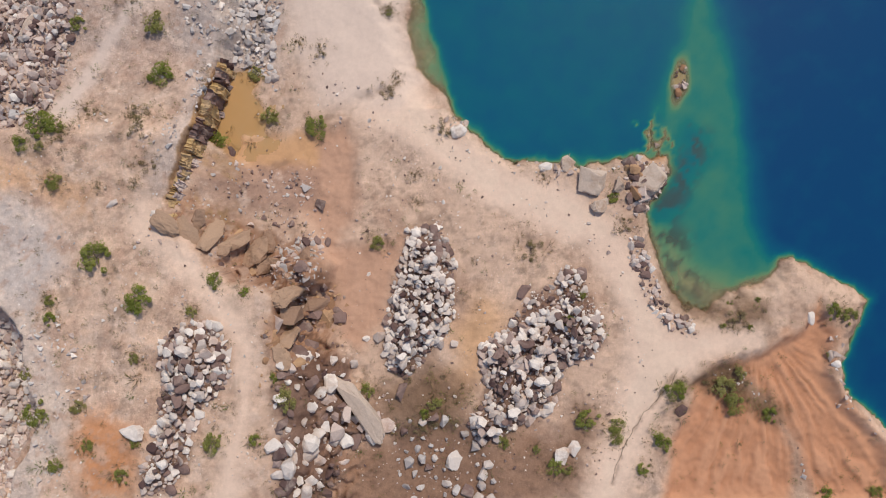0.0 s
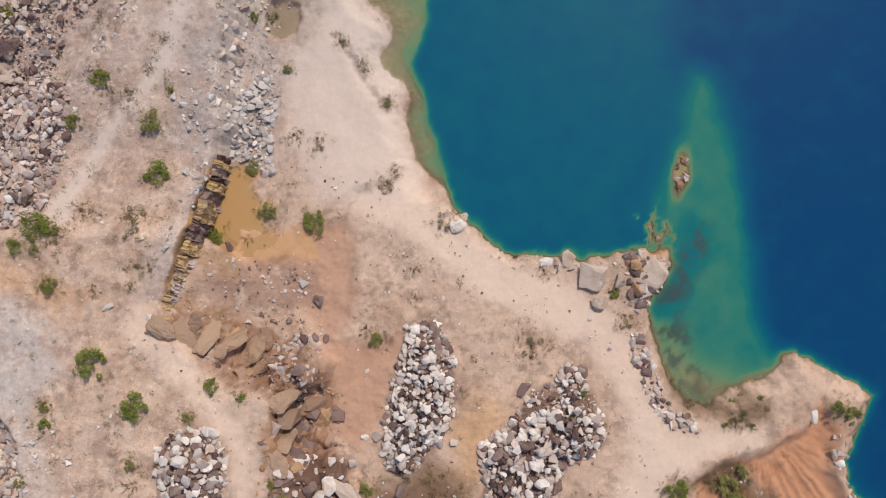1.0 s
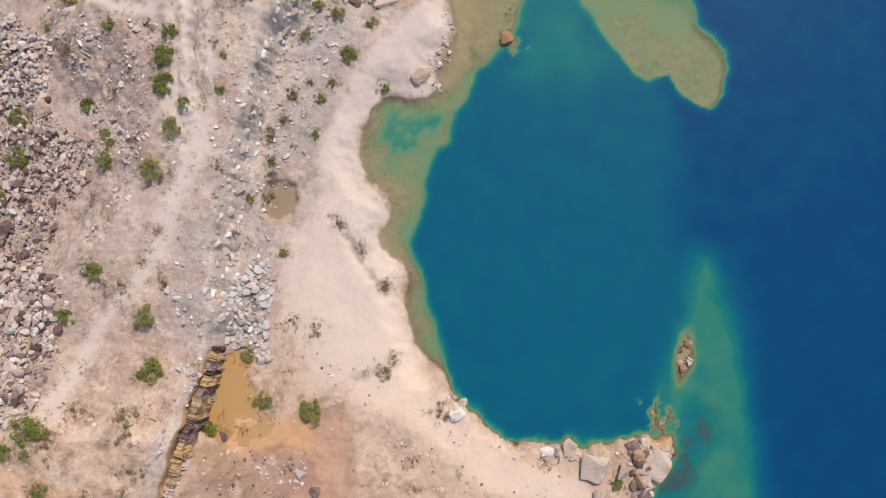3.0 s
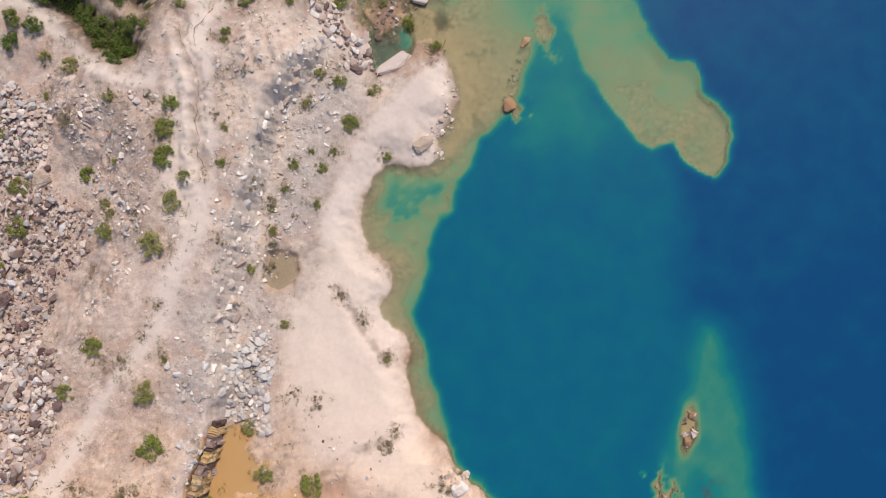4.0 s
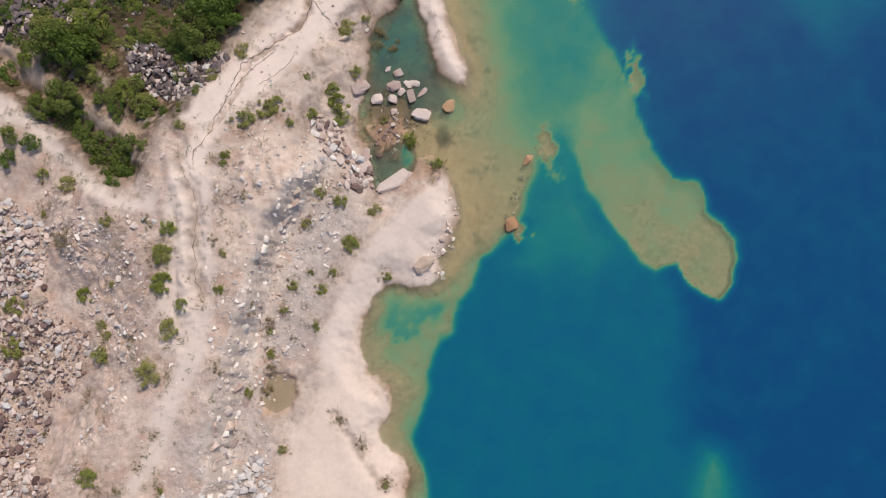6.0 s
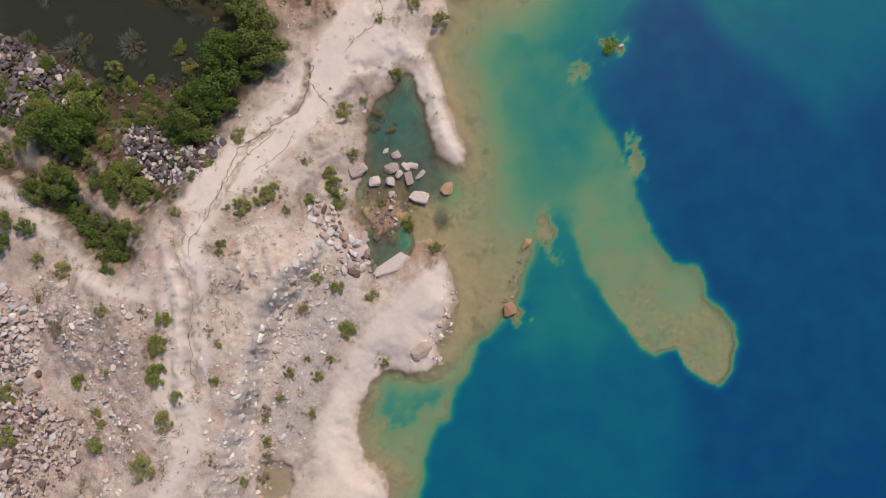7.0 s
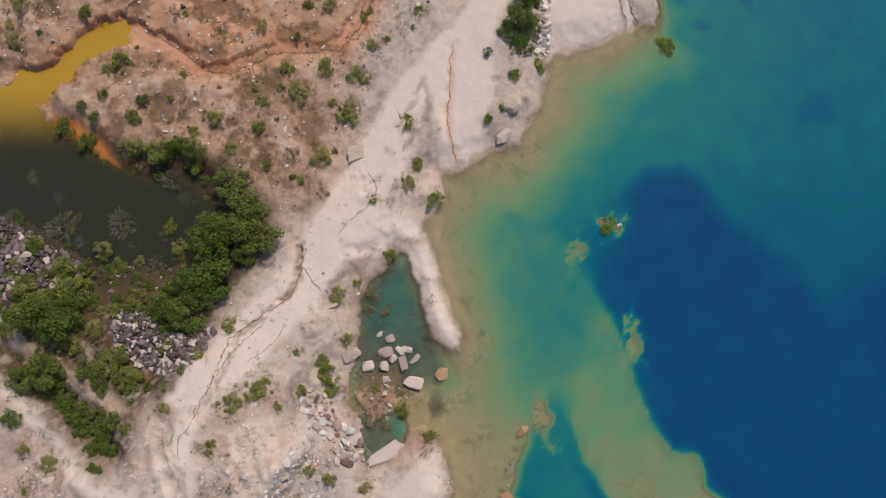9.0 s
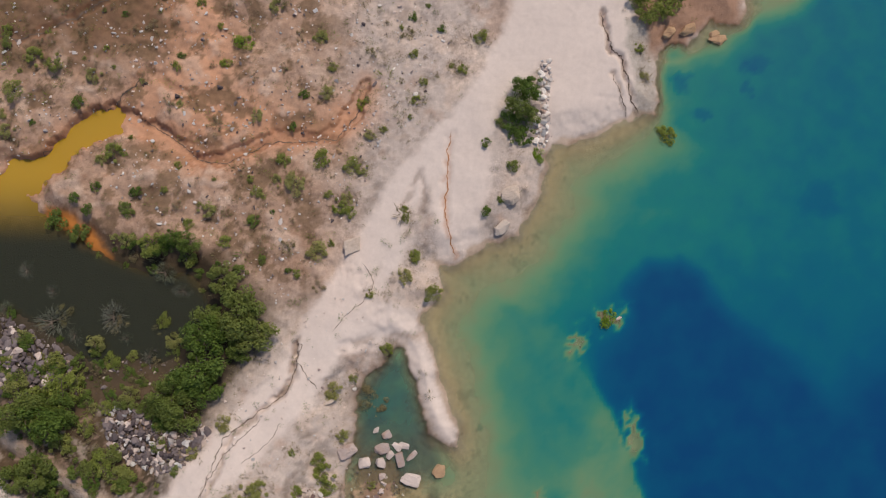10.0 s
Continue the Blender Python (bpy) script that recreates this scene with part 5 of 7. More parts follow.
    for cx, cy, rx, ry, level in ((15.6, 72.8, 1.9, 1.5, 0.1), (12.6, 70.6, 1.2, 1.8, 0.75), (17.5, 62.5, 1.2, 3.4, 0.9), (9.3, 55.2, 1.1, 3.2, 0.5),
                                  (6.7, 48.2, 1.4, 1.3, 0.4), (20.2, 14.2, 0.8, 1.5, 0.25), (18.8, 14.6, 1.0, 2.4, 0.2), (-5.0, 57.0, 4.2, 3.2, -0.06), (-1.8, 56.0, 2.8, 3.0, 0.12), (-5.4, 58.9, 3.0, 1.6, 0.05)):
        deep = deep + (level - deep) * blob(x + 1.7 * (bx - x), y + 1.7 * (by - y), cx, cy, rx, ry, 12)
    for cx, cy, rx, ry in ((28.5, 95.6, 1.0, 0.8), (28.3, 93.6, 0.8, 0.7), (24.0, 91.2, 1.2, 0.8), (34.5, 83.5, 2.4, 2.0), (22.3, 94.4, 1.0, 1.4), (29.4, 96.2, 1.3, 1.0)):
        deep = deep + 1.5 * blob(bx, by, cx, cy, rx, ry)
    deep = deep * (1 + 0.25 * rough(x, y, 2.5, 4, 30)) + 0.08 * rough(x, y, 0.8, 3, 31)
    soft = np.interp(y, [20, 26, 44, 50, 70, 80], [0.8, 1.6, 2.5, 4.5, 5.5, 6.5]) * (1 - 0.8 * step((x - 18) / 3) * step((y - 88) / 3)) + 0.8 * np.clip(rough(x, y, 4, 3, 32), 0, 1)
    soft = soft * (1 - 0.75 * step((inside(x, y, COVE_POOL) + 1.5) / 1.5))
    bed = 0.05 - (deep + 0.05) * np.clip(dl / soft, 0, 1) ** 0.8
    # flat sandy edges, steeper and rocky in the south and under the bluffs
    steep = np.where(y < 17, 1.2, 0.22) + 0.9 * step((np.abs(y - 44.5) - 0.5) / -2.0) * (x > -3) + 0.6 * np.clip(rough(x, y, 6, 3, 33), 0, 1)
    bank = 0.05 + 0.6 * np.clip(0.3 * rough(x, y, 2, 3, 34), 0, 1) * np.clip(-dl / 0.6, 0, 1) + steep * np.clip(-dl, 0, None) + 0.08 * np.clip(-dl, 0, None) ** 2
    low_h = np.maximum(h, 0.08)
    blend = np.clip(0.5 + 0.5 * (bank - low_h) / 0.6, 0, 1)
    bank = bank + (low_h - bank) * blend - 0.6 * blend * (1 - blend)
    h = np.where(dl > 0, np.minimum(bed, 0.4), bank)
    # fade into plain open land far outside
    far = step((np.maximum(np.maximum(-50 - x, x - 46), np.maximum(-34 - y, y - 116))) / 30)
    h = h + (np.where(dl > 0, h, 2.0 + 3.0 * rough(x, y, 60, 3, 40)) - h) * far
    return h, dl


def stony_part(x, y):
    """1 on the weathered western ground, 0 elsewhere."""
    return step((-10 - x) / 5) * step((68 - y) / 6)


def soil_colour(x, y, h, dl, slope):
    """Earth colour and grittiness, area by area, with shade put into the colour at places."""
    wx = x + 0.9 * rough(x, y, 3.0, 5, 51, 0.65)
    wy = y + 0.9 * rough(x, y, 3.0, 5, 52, 0.65)
    c = np.empty(x.shape + (3,))
    north = step((y - 12) / 28)[..., None]
    c[:] = np.array((0.64, 0.495, 0.405)) * (1 - north) + np.array((0.545, 0.465, 0.425)) * north
    grit = np.full(x.shape, 0.35)
    spots = rough(x, y, 5.0, 5, 53, 0.65)

    def lay(area, colour, soft, much=1.0, gritty=None, patchy=0.0, only=None):
        k = step((inside(wx, wy, area) + soft / 2) / soft) * much
        if only is not None:
            k = k * only
        if patchy:
            k = k * np.clip(1 - patchy + patchy * 2.2 * (spots + 0.45), 0, 1)
        c[:] = c + (np.array(colour) - c) * k[..., None]
        if gritty is not None:
            grit[:] = grit + (gritty - grit) * k

    pale, orange, grey = (0.85, 0.70, 0.60), (0.62, 0.355, 0.23), (0.51, 0.46, 0.445)
    # patches of redder, greyer and paler earth everywhere
    tint = rough(x, y, 7.0, 5, 54, 0.7)
    c[:] = c + (np.array((0.45, 0.315, 0.245)) - c) * (0.65 * step((tint - 0.06) / 0.3))[..., None]
    c[:] = c + (np.array((0.66, 0.53, 0.45)) - c) * (0.7 * step((-tint - 0.02) / 0.30))[..., None]
    # dusty mottling, deepened to make up for weak shading of the relief
    relief_dust = rough(x, y, 2.2, 5, 56, 0.7)
    c[:] = c * (1 - 0.28 * step((relief_dust - 0.05) / 0.25))[..., None]
    grit[:] = grit + 0.35 * step((rough(x, y, 6, 4, 57) + 0.05) / 0.3)
    stony = step((-16 - x) / 5) * step((66 - y) / 6)
    c[:] = c + (np.array((0.51, 0.41, 0.37)) - c) * (0.6 * stony * step((y - 14) / 8))[..., None]
    grit[:] = grit + 0.3 * stony
    lay(ORANGE_FLOOR, (0.56, 0.365, 0.27), 2.0, 0.9, 0.12)
    lay(ORANGE_MID, (0.64, 0.42, 0.25), 3, 0.75, 0.2)
    lay(ORANGE_LOW, (0.31, 0.18, 0.12), 3.5, 0.9, 0.5, 0.2)
    lay(ORANGE_SE, orange, 1.6, 1.0, 0.08)
    # rill grooves made darker and redder, their shade put into the earth colour
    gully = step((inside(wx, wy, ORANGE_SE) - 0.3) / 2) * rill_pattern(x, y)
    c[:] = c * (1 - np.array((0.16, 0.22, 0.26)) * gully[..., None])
    lay(ORANGE_SW, (0.60, 0.31, 0.165), 2.5, 0.95, 0.2)
    lay(ORANGE_WEST, (0.64, 0.42, 0.27), 2.5, 0.8, 0.6)
    lay(BROWN_BLUFF, (0.37, 0.225, 0.15), 2.0, 0.92, 0.4, 0.25)
    # the bluff: bare brown and pinkish rock below the sharp edge of the upper land
    edge = inside(x + 0.55 * rough(x, y, 3.0, 4, 11), y + 0.55 * rough(x, y, 3.0, 4, 12), PLATEAU, 16)
    fall = step((0.1 - edge) / 0.35) * step((edge + 5.2) / 2.0) * step((x + 24.5) / 1.0) * step((8.5 - y) / 2.0) * step((y + 8) / 3)
    stain = rough(x, y, 1.4, 5, 66, 0.68)
    c[:] = c + (np.array((0.38, 0.235, 0.16)) - c) * (0.9 * fall)[..., None]
    c[:] = c + (np.array((0.54, 0.42, 0.355)) - c) * (0.6 * fall * step((rough(x, y, 2.0, 4, 65, 0.65) - 0.02) / 0.2))[..., None]
    c[:] = c + (np.array((0.15, 0.085, 0.06)) - c) * (0.7 * fall * step((stain - 0.12) / 0.12))[..., None]
    lay(PIT_GREY, (0.36, 0.25, 0.205), 2.5, 0.92, 0.6, 0.15)
    for area in (GREY_STRIP_A, GREY_STRIP_B, GREY_BANK):
        lay(area, grey, 3.0, 0.9, 0.8, 0.3)
    rim = inside(wx, wy, LOWER_SW)
    c[:] = c + (np.array((0.68, 0.62, 0.585)) - c) * (0.75 * step((rim + 3.2) / 1.6) * step((0.6 - rim) / 0.8))[..., None]
    lay(GREY_WEST, (0.58, 0.55, 0.55), 3.0, 0.9, 0.5, 0.2)
    lay(WALLPINK, (0.60, 0.49, 0.425), 2.0, 0.7, 0.6)
    lay(RIDGE_ROCK, (0.63, 0.53, 0.475), 1.6, 0.7, 0.45)
    for area in (RUBBLE_WEST, RUBBLE_PIT, RUBBLE_NORTH, RUBBLE_SW, FINE_WEST, FINE_SLOPE):
        lay(area, (0.54, 0.435, 0.385), 4.0, 0.85, 1.0)
    # brown earth under the heaps, darkened as the shade in the gaps between stones
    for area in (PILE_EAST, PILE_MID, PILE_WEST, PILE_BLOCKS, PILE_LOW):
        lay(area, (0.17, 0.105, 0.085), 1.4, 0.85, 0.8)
    hills = step((y - 70) / 8) * step((-5 - x) / 8)
    c[:] = c + (np.array((0.41, 0.275, 0.20)) - c) * (0.85 * hills)[..., None]
    grit[:] = grit + 0.3 * hills
    lay(ORANGE_NW, (0.58, 0.335, 0.22), 5.0, 0.95, 0.25, 0.2)
    lay(BROWN_NW, (0.20, 0.125, 0.08), 5.0, 0.95, 0.4, 0.15)
    # bare pale tops of the mounds, brown litter in the dips between them
    mound = rough(x, y, 3.5, 4, 8) + 0.35 * rough(x, y, 1.3, 3, 64)
    c[:] = c + (np.array((0.60, 0.475, 0.40)) - c) * (0.6 * hills * step((mound - 0.12) / 0.25) * (1 - 0.7 * step((inside(wx, wy, BROWN_NW) + 2.5) / 5) - 0.3 * step((inside(wx, wy, ORANGE_NW) + 1) / 4)))[..., None]
    scrub = hills * step((rough(x, y, 3.0, 5, 58, 0.72) - 0.5 * mound + 0.0) / 0.2)
    c[:] = c + (np.array((0.17, 0.115, 0.07)) - c) * (0.75 * scrub)[..., None]
    # litter round the pond, its colour deepened for the shade between the shrubs
    lay(LITTER_SHADE_POND, (0.055, 0.044, 0.028), 3.0, 0.97, 0.5)
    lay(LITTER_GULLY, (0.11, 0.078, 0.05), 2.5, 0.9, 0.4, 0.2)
    lay(ORANGE_POND, (0.50, 0.20, 0.05), 1.0, 0.95, 0.1)
    lay(BROWN_NE, (0.36, 0.21, 0.14), 1.5, 0.9, 0.4)
    lay(SCARP_TAN, (0.58, 0.45, 0.36), 1.2, 0.9, 0.9, 0.3)
    lay(FINE_SE, (0.40, 0.33, 0.28), 1.6, 0.8, 0.9)
    lay(FINE_SHORE, (0.58, 0.46, 0.38), 1.2, 0.6, 0.9)
    lay(DARK_SE, (0.20, 0.135, 0.09), 2.0, 0.85, 0.5)
    lay(SCRUB_BAY, (0.24, 0.165, 0.115), 1.6, 0.85, 0.7, 0.3)
    lay(SCRUB_LOW, (0.29, 0.195, 0.145), 3.0, 0.85, 0.7, 0.2)
    lay(SCRUB_MID, (0.22, 0.15, 0.105), 3.0, 0.85, 0.6)
    lay(CREEK, (0.62, 0.345, 0.215), 3.4, 1.0, 0.05)
    cut = step((slope - 0.5) / 0.5) * step((y - 76) / 4) * step((-4 - x) / 3)
    c[:] = c + (np.array((0.34, 0.17, 0.10)) - c) * (0.45 * cut)[..., None]
    # pinkish-brown and pale mottles, with relief contrast put into the colour
    mottle = rough(x, y, 1.9, 5, 61, 0.72) * stony_part(x, y)
    c[:] = c + (np.array((0.50, 0.355, 0.285)) - c) * (0.6 * step((mottle - 0.08) / 0.2))[..., None]
    c[:] = c + (np.array((0.72, 0.615, 0.55)) - c) * (0.4 * step((-mottle - 0.08) / 0.2))[..., None]
    lay(PEACH, (0.66, 0.42, 0.235), 1.5, 0.85, 0.1)
    for area in (TRACK_SOUTH, TRACK_EAST):
        lay(area, pale, 2.4, 0.88, 0.06)
    lay(BENCH, (0.75, 0.645, 0.585), 2.4, 0.88, 0.06)
    for area in (BENCH_N, TRACK_WEST, LANE_WEST, LANE_MID):
        lay(area, (0.71, 0.62, 0.575), 1.1, 0.93, 0.06)
    for area in (TRACK_MID, TRACK_NORTH, SPIT):
        lay(area, (0.74, 0.645, 0.60), 1.0, 0.94, 0.03)
    lay(GREY_NE, (0.46, 0.42, 0.38), 0.8, 0.85, 0.6, 0.3)
    # steep faces: bare rock, brown and ochre below the south-western wall
    bare = step((slope - 0.8) / 0.8)
    streak = rough(x * 0.6, y * 0.6, 1.2, 4, 62, 0.7)
    c[:] = c + (c * np.array((0.78, 0.70, 0.65)) - c) * (0.5 * bare * step((streak + 0.1) / 0.3))[..., None]
    wall = bare * step((h - 1.0) / 0.3) * step((y - 5) / 2) * step((20 - y) / 2) * step((-13 - x) / 2)
    ridge = step((0.1 - edge) / 0.3) * step((edge + 2.6) / 0.8) * step((y - 22) / 2) * step((57 - y) / 2) * step((x + 22) / 1)
    c[:] = c + (np.array((0.60, 0.535, 0.50)) - c) * (0.75 * ridge)[..., None]
    scarp = bare * step((-30 - x) / 2) * step((4 - y) / 2)
    c[:] = c + (np.array((0.64, 0.575, 0.54)) - c) * (0.85 * scarp)[..., None]
    c[:] = c + (np.array((0.33, 0.23, 0.16)) - c) * (0.9 * wall)[..., None]
    c[:] = c + (np.array((0.74, 0.50, 0.20)) - c) * (0.15 * wall * step((streak + 0.22) / 0.2))[..., None]
    lay(PUDDLE, (0.62, 0.37, 0.16), 1.2, 0.9, 0.05)
    lay(PUDDLE_GREY, (0.44, 0.32, 0.23), 1.6, 0.8, 0.1)
    fx, fy = x + 0.58 * rough(x, y, 1.6, 4, 13, 0.68), y + 0.58 * rough(x, y, 1.6, 4, 14, 0.68)
    # streaks and rust get their colour; crack grooves are darkened as if shaded inside
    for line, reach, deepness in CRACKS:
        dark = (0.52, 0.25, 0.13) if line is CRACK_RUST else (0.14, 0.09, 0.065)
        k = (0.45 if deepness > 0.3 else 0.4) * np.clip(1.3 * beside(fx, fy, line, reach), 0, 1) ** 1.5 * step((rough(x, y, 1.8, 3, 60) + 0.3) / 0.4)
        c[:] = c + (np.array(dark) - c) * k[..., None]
    rust = blob(x, y, 21.4, 19.6, 1.6, 3.4, -10) + blob(x, y, 19.2, 14.0, 1.8, 2.6)
    c[:] = c + (np.array((0.50, 0.27, 0.12)) - c) * (0.8 * np.clip(rust, 0, 1))[..., None]
    # wet strip at the water's edge, silt on the bed
    wet = step((dl + 0.35 + 0.5 * rough(x, y, 2, 3, 55)) / 0.5)
    c[:] = c + (c * np.array((0.74, 0.68, 0.60)) - c) * wet[..., None]
    lay(COVE_POOL, (0.20, 0.135, 0.095), 1.6, 0.9)
    mud = np.clip(blob(wx, wy, -5.0, 57.0, 4.6, 3.4) + blob(wx, wy, -2.4, 53.6, 2.0, 1.4), 0, 1)
    c[:] = c + (np.array((0.38, 0.255, 0.185)) - c) * (0.7 * mud)[..., None]
    lay(REEF_EDGE, (0.36, 0.23, 0.14), 1.0, 0.7)
    silt = step((dl - 0.2) / 1.0)
    silt = silt * (1 - 0.9 * step((inside(wx, wy, COVE_POOL) + 0.5) / 1.5))
    c[:] = c + (np.array((0.58, 0.43, 0.28)) - c) * (0.85 * silt)[..., None]
    algae = silt * step((rough(x, y, 3.0, 5, 59, 0.7) - 0.12) / 0.2)
    c[:] = c + (np.array((0.05, 0.07, 0.045)) - c) * (0.4 * algae)[..., None]
    for cx, cy, rx, ry in ((12.6, 53.2, 0.8, 2.2), (14.2, 50.6, 0.8, 1.8), (15.6, 62.6, 0.8, 1.6), (4.0, 63.0, 0.5, 0.4), (6.0, 62.4, 0.4, 0.4),
                           (28.5, 95.6, 1.0, 0.8), (28.3, 93.6, 0.8, 0.7), (24.0, 91.2, 1.2, 0.8), (34.5, 83.5, 2.4, 2.0), (22.3, 94.4, 1.0, 1.4), (-0.2, 56.8, 1.0, 1.6)):
        c[:] = c + (np.array((0.03, 0.045, 0.035)) - c) * (0.75 * blob(wx, wy, cx, cy, rx, ry))[..., None]
    cool = (step((y - 14) / 20) * (1 - step((y - 70) / 8) * step((-4 - x) / 6)))[..., None]
    return np.clip(c * (np.array((1.05, 0.99, 0.94)) * (1 - cool) + np.array((1.02, 0.995, 0.97)) * cool), 0, 0.85), np.clip(grit, 0, 1)


# ---- ground sheet and lake ----
def spread(lo, hi, fine, out):
    """Coordinates: even within lo and hi, wider and wider outside them."""
    mid = list(np.arange(lo, hi + fine / 2, fine))
    gap, left, right = fine, [lo], [hi]
    while right[-1] < hi + out:
        gap *= 1.35
        left.append(left[-1] - gap)
        right.append(right[-1] + gap)
    return np.array(left[:0:-1] + mid + right[1:])


def sheet(name, xs, ys, z, keep=None):
    """A mesh over a grid of coordinates; keep: which quads to keep."""
    nx, ny = len(xs), len(ys)
    gx, gy = np.meshgrid(xs, ys)
    co = np.stack([gx, gy, z], axis=-1).reshape(-1, 3)
    i = (np.arange(ny - 1)[:, None] * nx + np.arange(nx - 1)[None, :])
    quads = np.stack([i, i + 1, i + 1 + nx, i + nx], axis=-1)
    quads = quads[keep] if keep is not None else quads.reshape(-1, 4)
    me = bpy.data.meshes.new(name)
    me.vertices.add(len(co))
    me.vertices.foreach_set("co", co.ravel())
    me.loops.add(quads.size)
    me.loops.foreach_set("vertex_index", quads.ravel())
    me.polygons.add(len(quads))
    me.polygons.foreach_set("loop_start", np.arange(0, quads.size, 4))
    me.polygons.foreach_set("use_smooth", np.ones(len(quads), bool))
    me.update(calc_edges=True)
    return me


XS, YS = spread(-46.0, 42.0, CELL, 1500.0), spread(-26.0, 108.0, CELL, 1500.0)
GX, GY = np.meshgrid(XS, YS)
HEIGHT, INTO_LAKE = land(GX, GY)
RISE = np.gradient(HEIGHT, YS, XS)
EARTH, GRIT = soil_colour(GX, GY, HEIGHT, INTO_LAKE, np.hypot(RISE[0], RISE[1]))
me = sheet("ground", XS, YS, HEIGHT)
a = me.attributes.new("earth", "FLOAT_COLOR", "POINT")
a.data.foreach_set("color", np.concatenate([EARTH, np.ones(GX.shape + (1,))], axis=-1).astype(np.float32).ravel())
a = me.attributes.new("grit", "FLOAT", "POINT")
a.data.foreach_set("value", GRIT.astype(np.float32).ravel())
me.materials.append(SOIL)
ground = tagged(new("ground", me), "pale dusty quarry ground with orange and grey earth, tracks and bluffs", "ground", kind="structure")


def ground_at(x, y):
    """Height of the ground sheet under a place."""
    i = min(max(int(np.searchsorted(XS, x)) - 1, 0), len(XS) - 2)
    j = min(max(int(np.searchsorted(YS, y)) - 1, 0), len(YS) - 2)
    u, v = (x - XS[i]) / (XS[i + 1] - XS[i]), (y - YS[j]) / (YS[j + 1] - YS[j])
    a, b, c, d = HEIGHT[j, i], HEIGHT[j, i + 1], HEIGHT[j + 1, i], HEIGHT[j + 1, i + 1]
    return float((a + (b - a) * u) * (1 - v) + (c + (d - c) * u) * v)


def water(name, label, x0, x1, y0, y1, level, material, area=None, lake=False):
    """A level sheet of water with its depth over the bed."""
    ix = np.where((XS >= x0) & (XS <= x1))[0]
    iy = np.where((YS >= y0) & (YS <= y1))[0]
    if lake:
        ix, iy = ix[::2], iy[::2]
    h = HEIGHT[np.ix_(iy, ix)]
    wet = (h < level + 0.02)
    if lake:
        wet &= INTO_LAKE[np.ix_(iy, ix)] > -1.6
    if area is not None:
        near = np.zeros(wet.shape, bool)
        for outline in area:
            near |= inside(*np.meshgrid(XS[ix], YS[iy]), outline) > -1.6
        wet &= near
    keep = wet[:-1, :-1] | wet[1:, :-1] | wet[:-1, 1:] | wet[1:, 1:]
    me = sheet(name, XS[ix], YS[iy], np.full(h.shape, level), keep)
    a = me.attributes.new("depth", "FLOAT", "POINT")
    a.data.foreach_set("value", np.clip(level - h, 0, 30).astype(np.float32).ravel())
    a = me.attributes.new("silt", "FLOAT", "POINT")
    px, py = np.meshgrid(XS[ix], YS[iy])
    silt = step((py - 78.5) / 7.0)
    if name == "pond_water":
        silt = np.maximum(silt, 0.16 * step((1.8 - inside(px, py, POND)) / 2.2) * step((py - 73) / 3))
    if lake:
        # murky cove, and patches of dark weed in the green channel
        tangle = rough(px, py, 2.2, 5, 71, 0.75)
        silt = 0.85 * step((inside(px, py, COVE_POOL) + 0.8) / 2.0) * np.clip(0.85 + 0.6 * tangle, 0.4, 1)
        for area, much in ((WEED_DARK, 0.92), (WEED_LOW, 0.8)):
            silt = np.maximum(silt, much * step((inside(px, py, area) + 1.0) / 2.0) * step((tangle + 0.08) / 0.2))
    a.data.foreach_set("value", silt.astype(np.float32).ravel())
    bm = bmesh.new()
    bm.from_mesh(me)
    bmesh.ops.delete(bm, geom=[v for v in bm.verts if not v.link_faces], context="VERTS")
    bm.to_mesh(me)
    bm.free()
    me.materials.append(material)
    ob = tagged(new(name, me), label, "water", kind="structure")
    return ob


water("lake_water", "clear quarry lake, deep blue with turquoise and green shallows", -12, 170, -80, 170, 0.0, LAKE_WATER, lake=True)
water("pond_water", "dark murky pond turning ochre-yellow where a muddy creek flows in", -52, -14, 60, 98, 0.3, POND_WATER, (POND, CREEK))
water("puddle", "shallow ochre puddle below the rock wall", -21.5, -14, 12, 22, 1.0, PUDDLE_WATER, (PUDDLE,))
water("puddle", "shallow brown puddle on the bench", -17, -11, 29, 38, 0.54, BROWN_WATER, (PUDDLE_GREY,))


# ---- stones ----
def part(name, me, material, parent, label=""):
    """Links a mesh as one part under a thing."""
    ob = new(name, me)
    if material is not None and not me.materials:
        me.materials.append(material)
    ob.parent = parent
    return tagged(ob, label)


def hull_mesh(name, rng, points, boxy, flat, material=None):
    """An angular broken stone about 1 m across: the hull of random points, more or less boxy."""
    bm = bmesh.new()
    for _ in range(points):
        v = Vector((rng.gauss(0, 1), rng.gauss(0, 1), rng.gauss(0, 1))).normalized()
        k = max(abs(v.x), abs(v.y), abs(v.z))
        v = v.lerp(v / k, boxy) * rng.uniform(0.44, 0.54)
        bm.verts.new((v.x, v.y, v.z * flat))
    out = bmesh.ops.convex_hull(bm, input=bm.verts)
    bmesh.ops.delete(bm, geom=list({g for g in out["geom_interior"] + out["geom_unused"] if isinstance(g, bmesh.types.BMVert)}), context="VERTS")
    me = bpy.data.meshes.new(name)
    bm.to_mesh(me)
    bm.free()
    if material is not None:
        me.materials.append(material)
    return me


rng = random.Random(7)
SHAPES = {}
for key, material in (("white", ROCK_WHITE), ("grey", ROCK_GREY), ("pink", ROCK_PINK), ("brown", ROCK_BROWN), ("dim", ROCK_DIM), ("ochre", ROCK_OCHRE)):
    SHAPES[key] = [hull_mesh("rock", rng, rng.choice((11, 14, 20, 28)), rng.uniform(0.1, 0.75), rng.uniform(0.65, 0.95), material) for _ in range(9)]


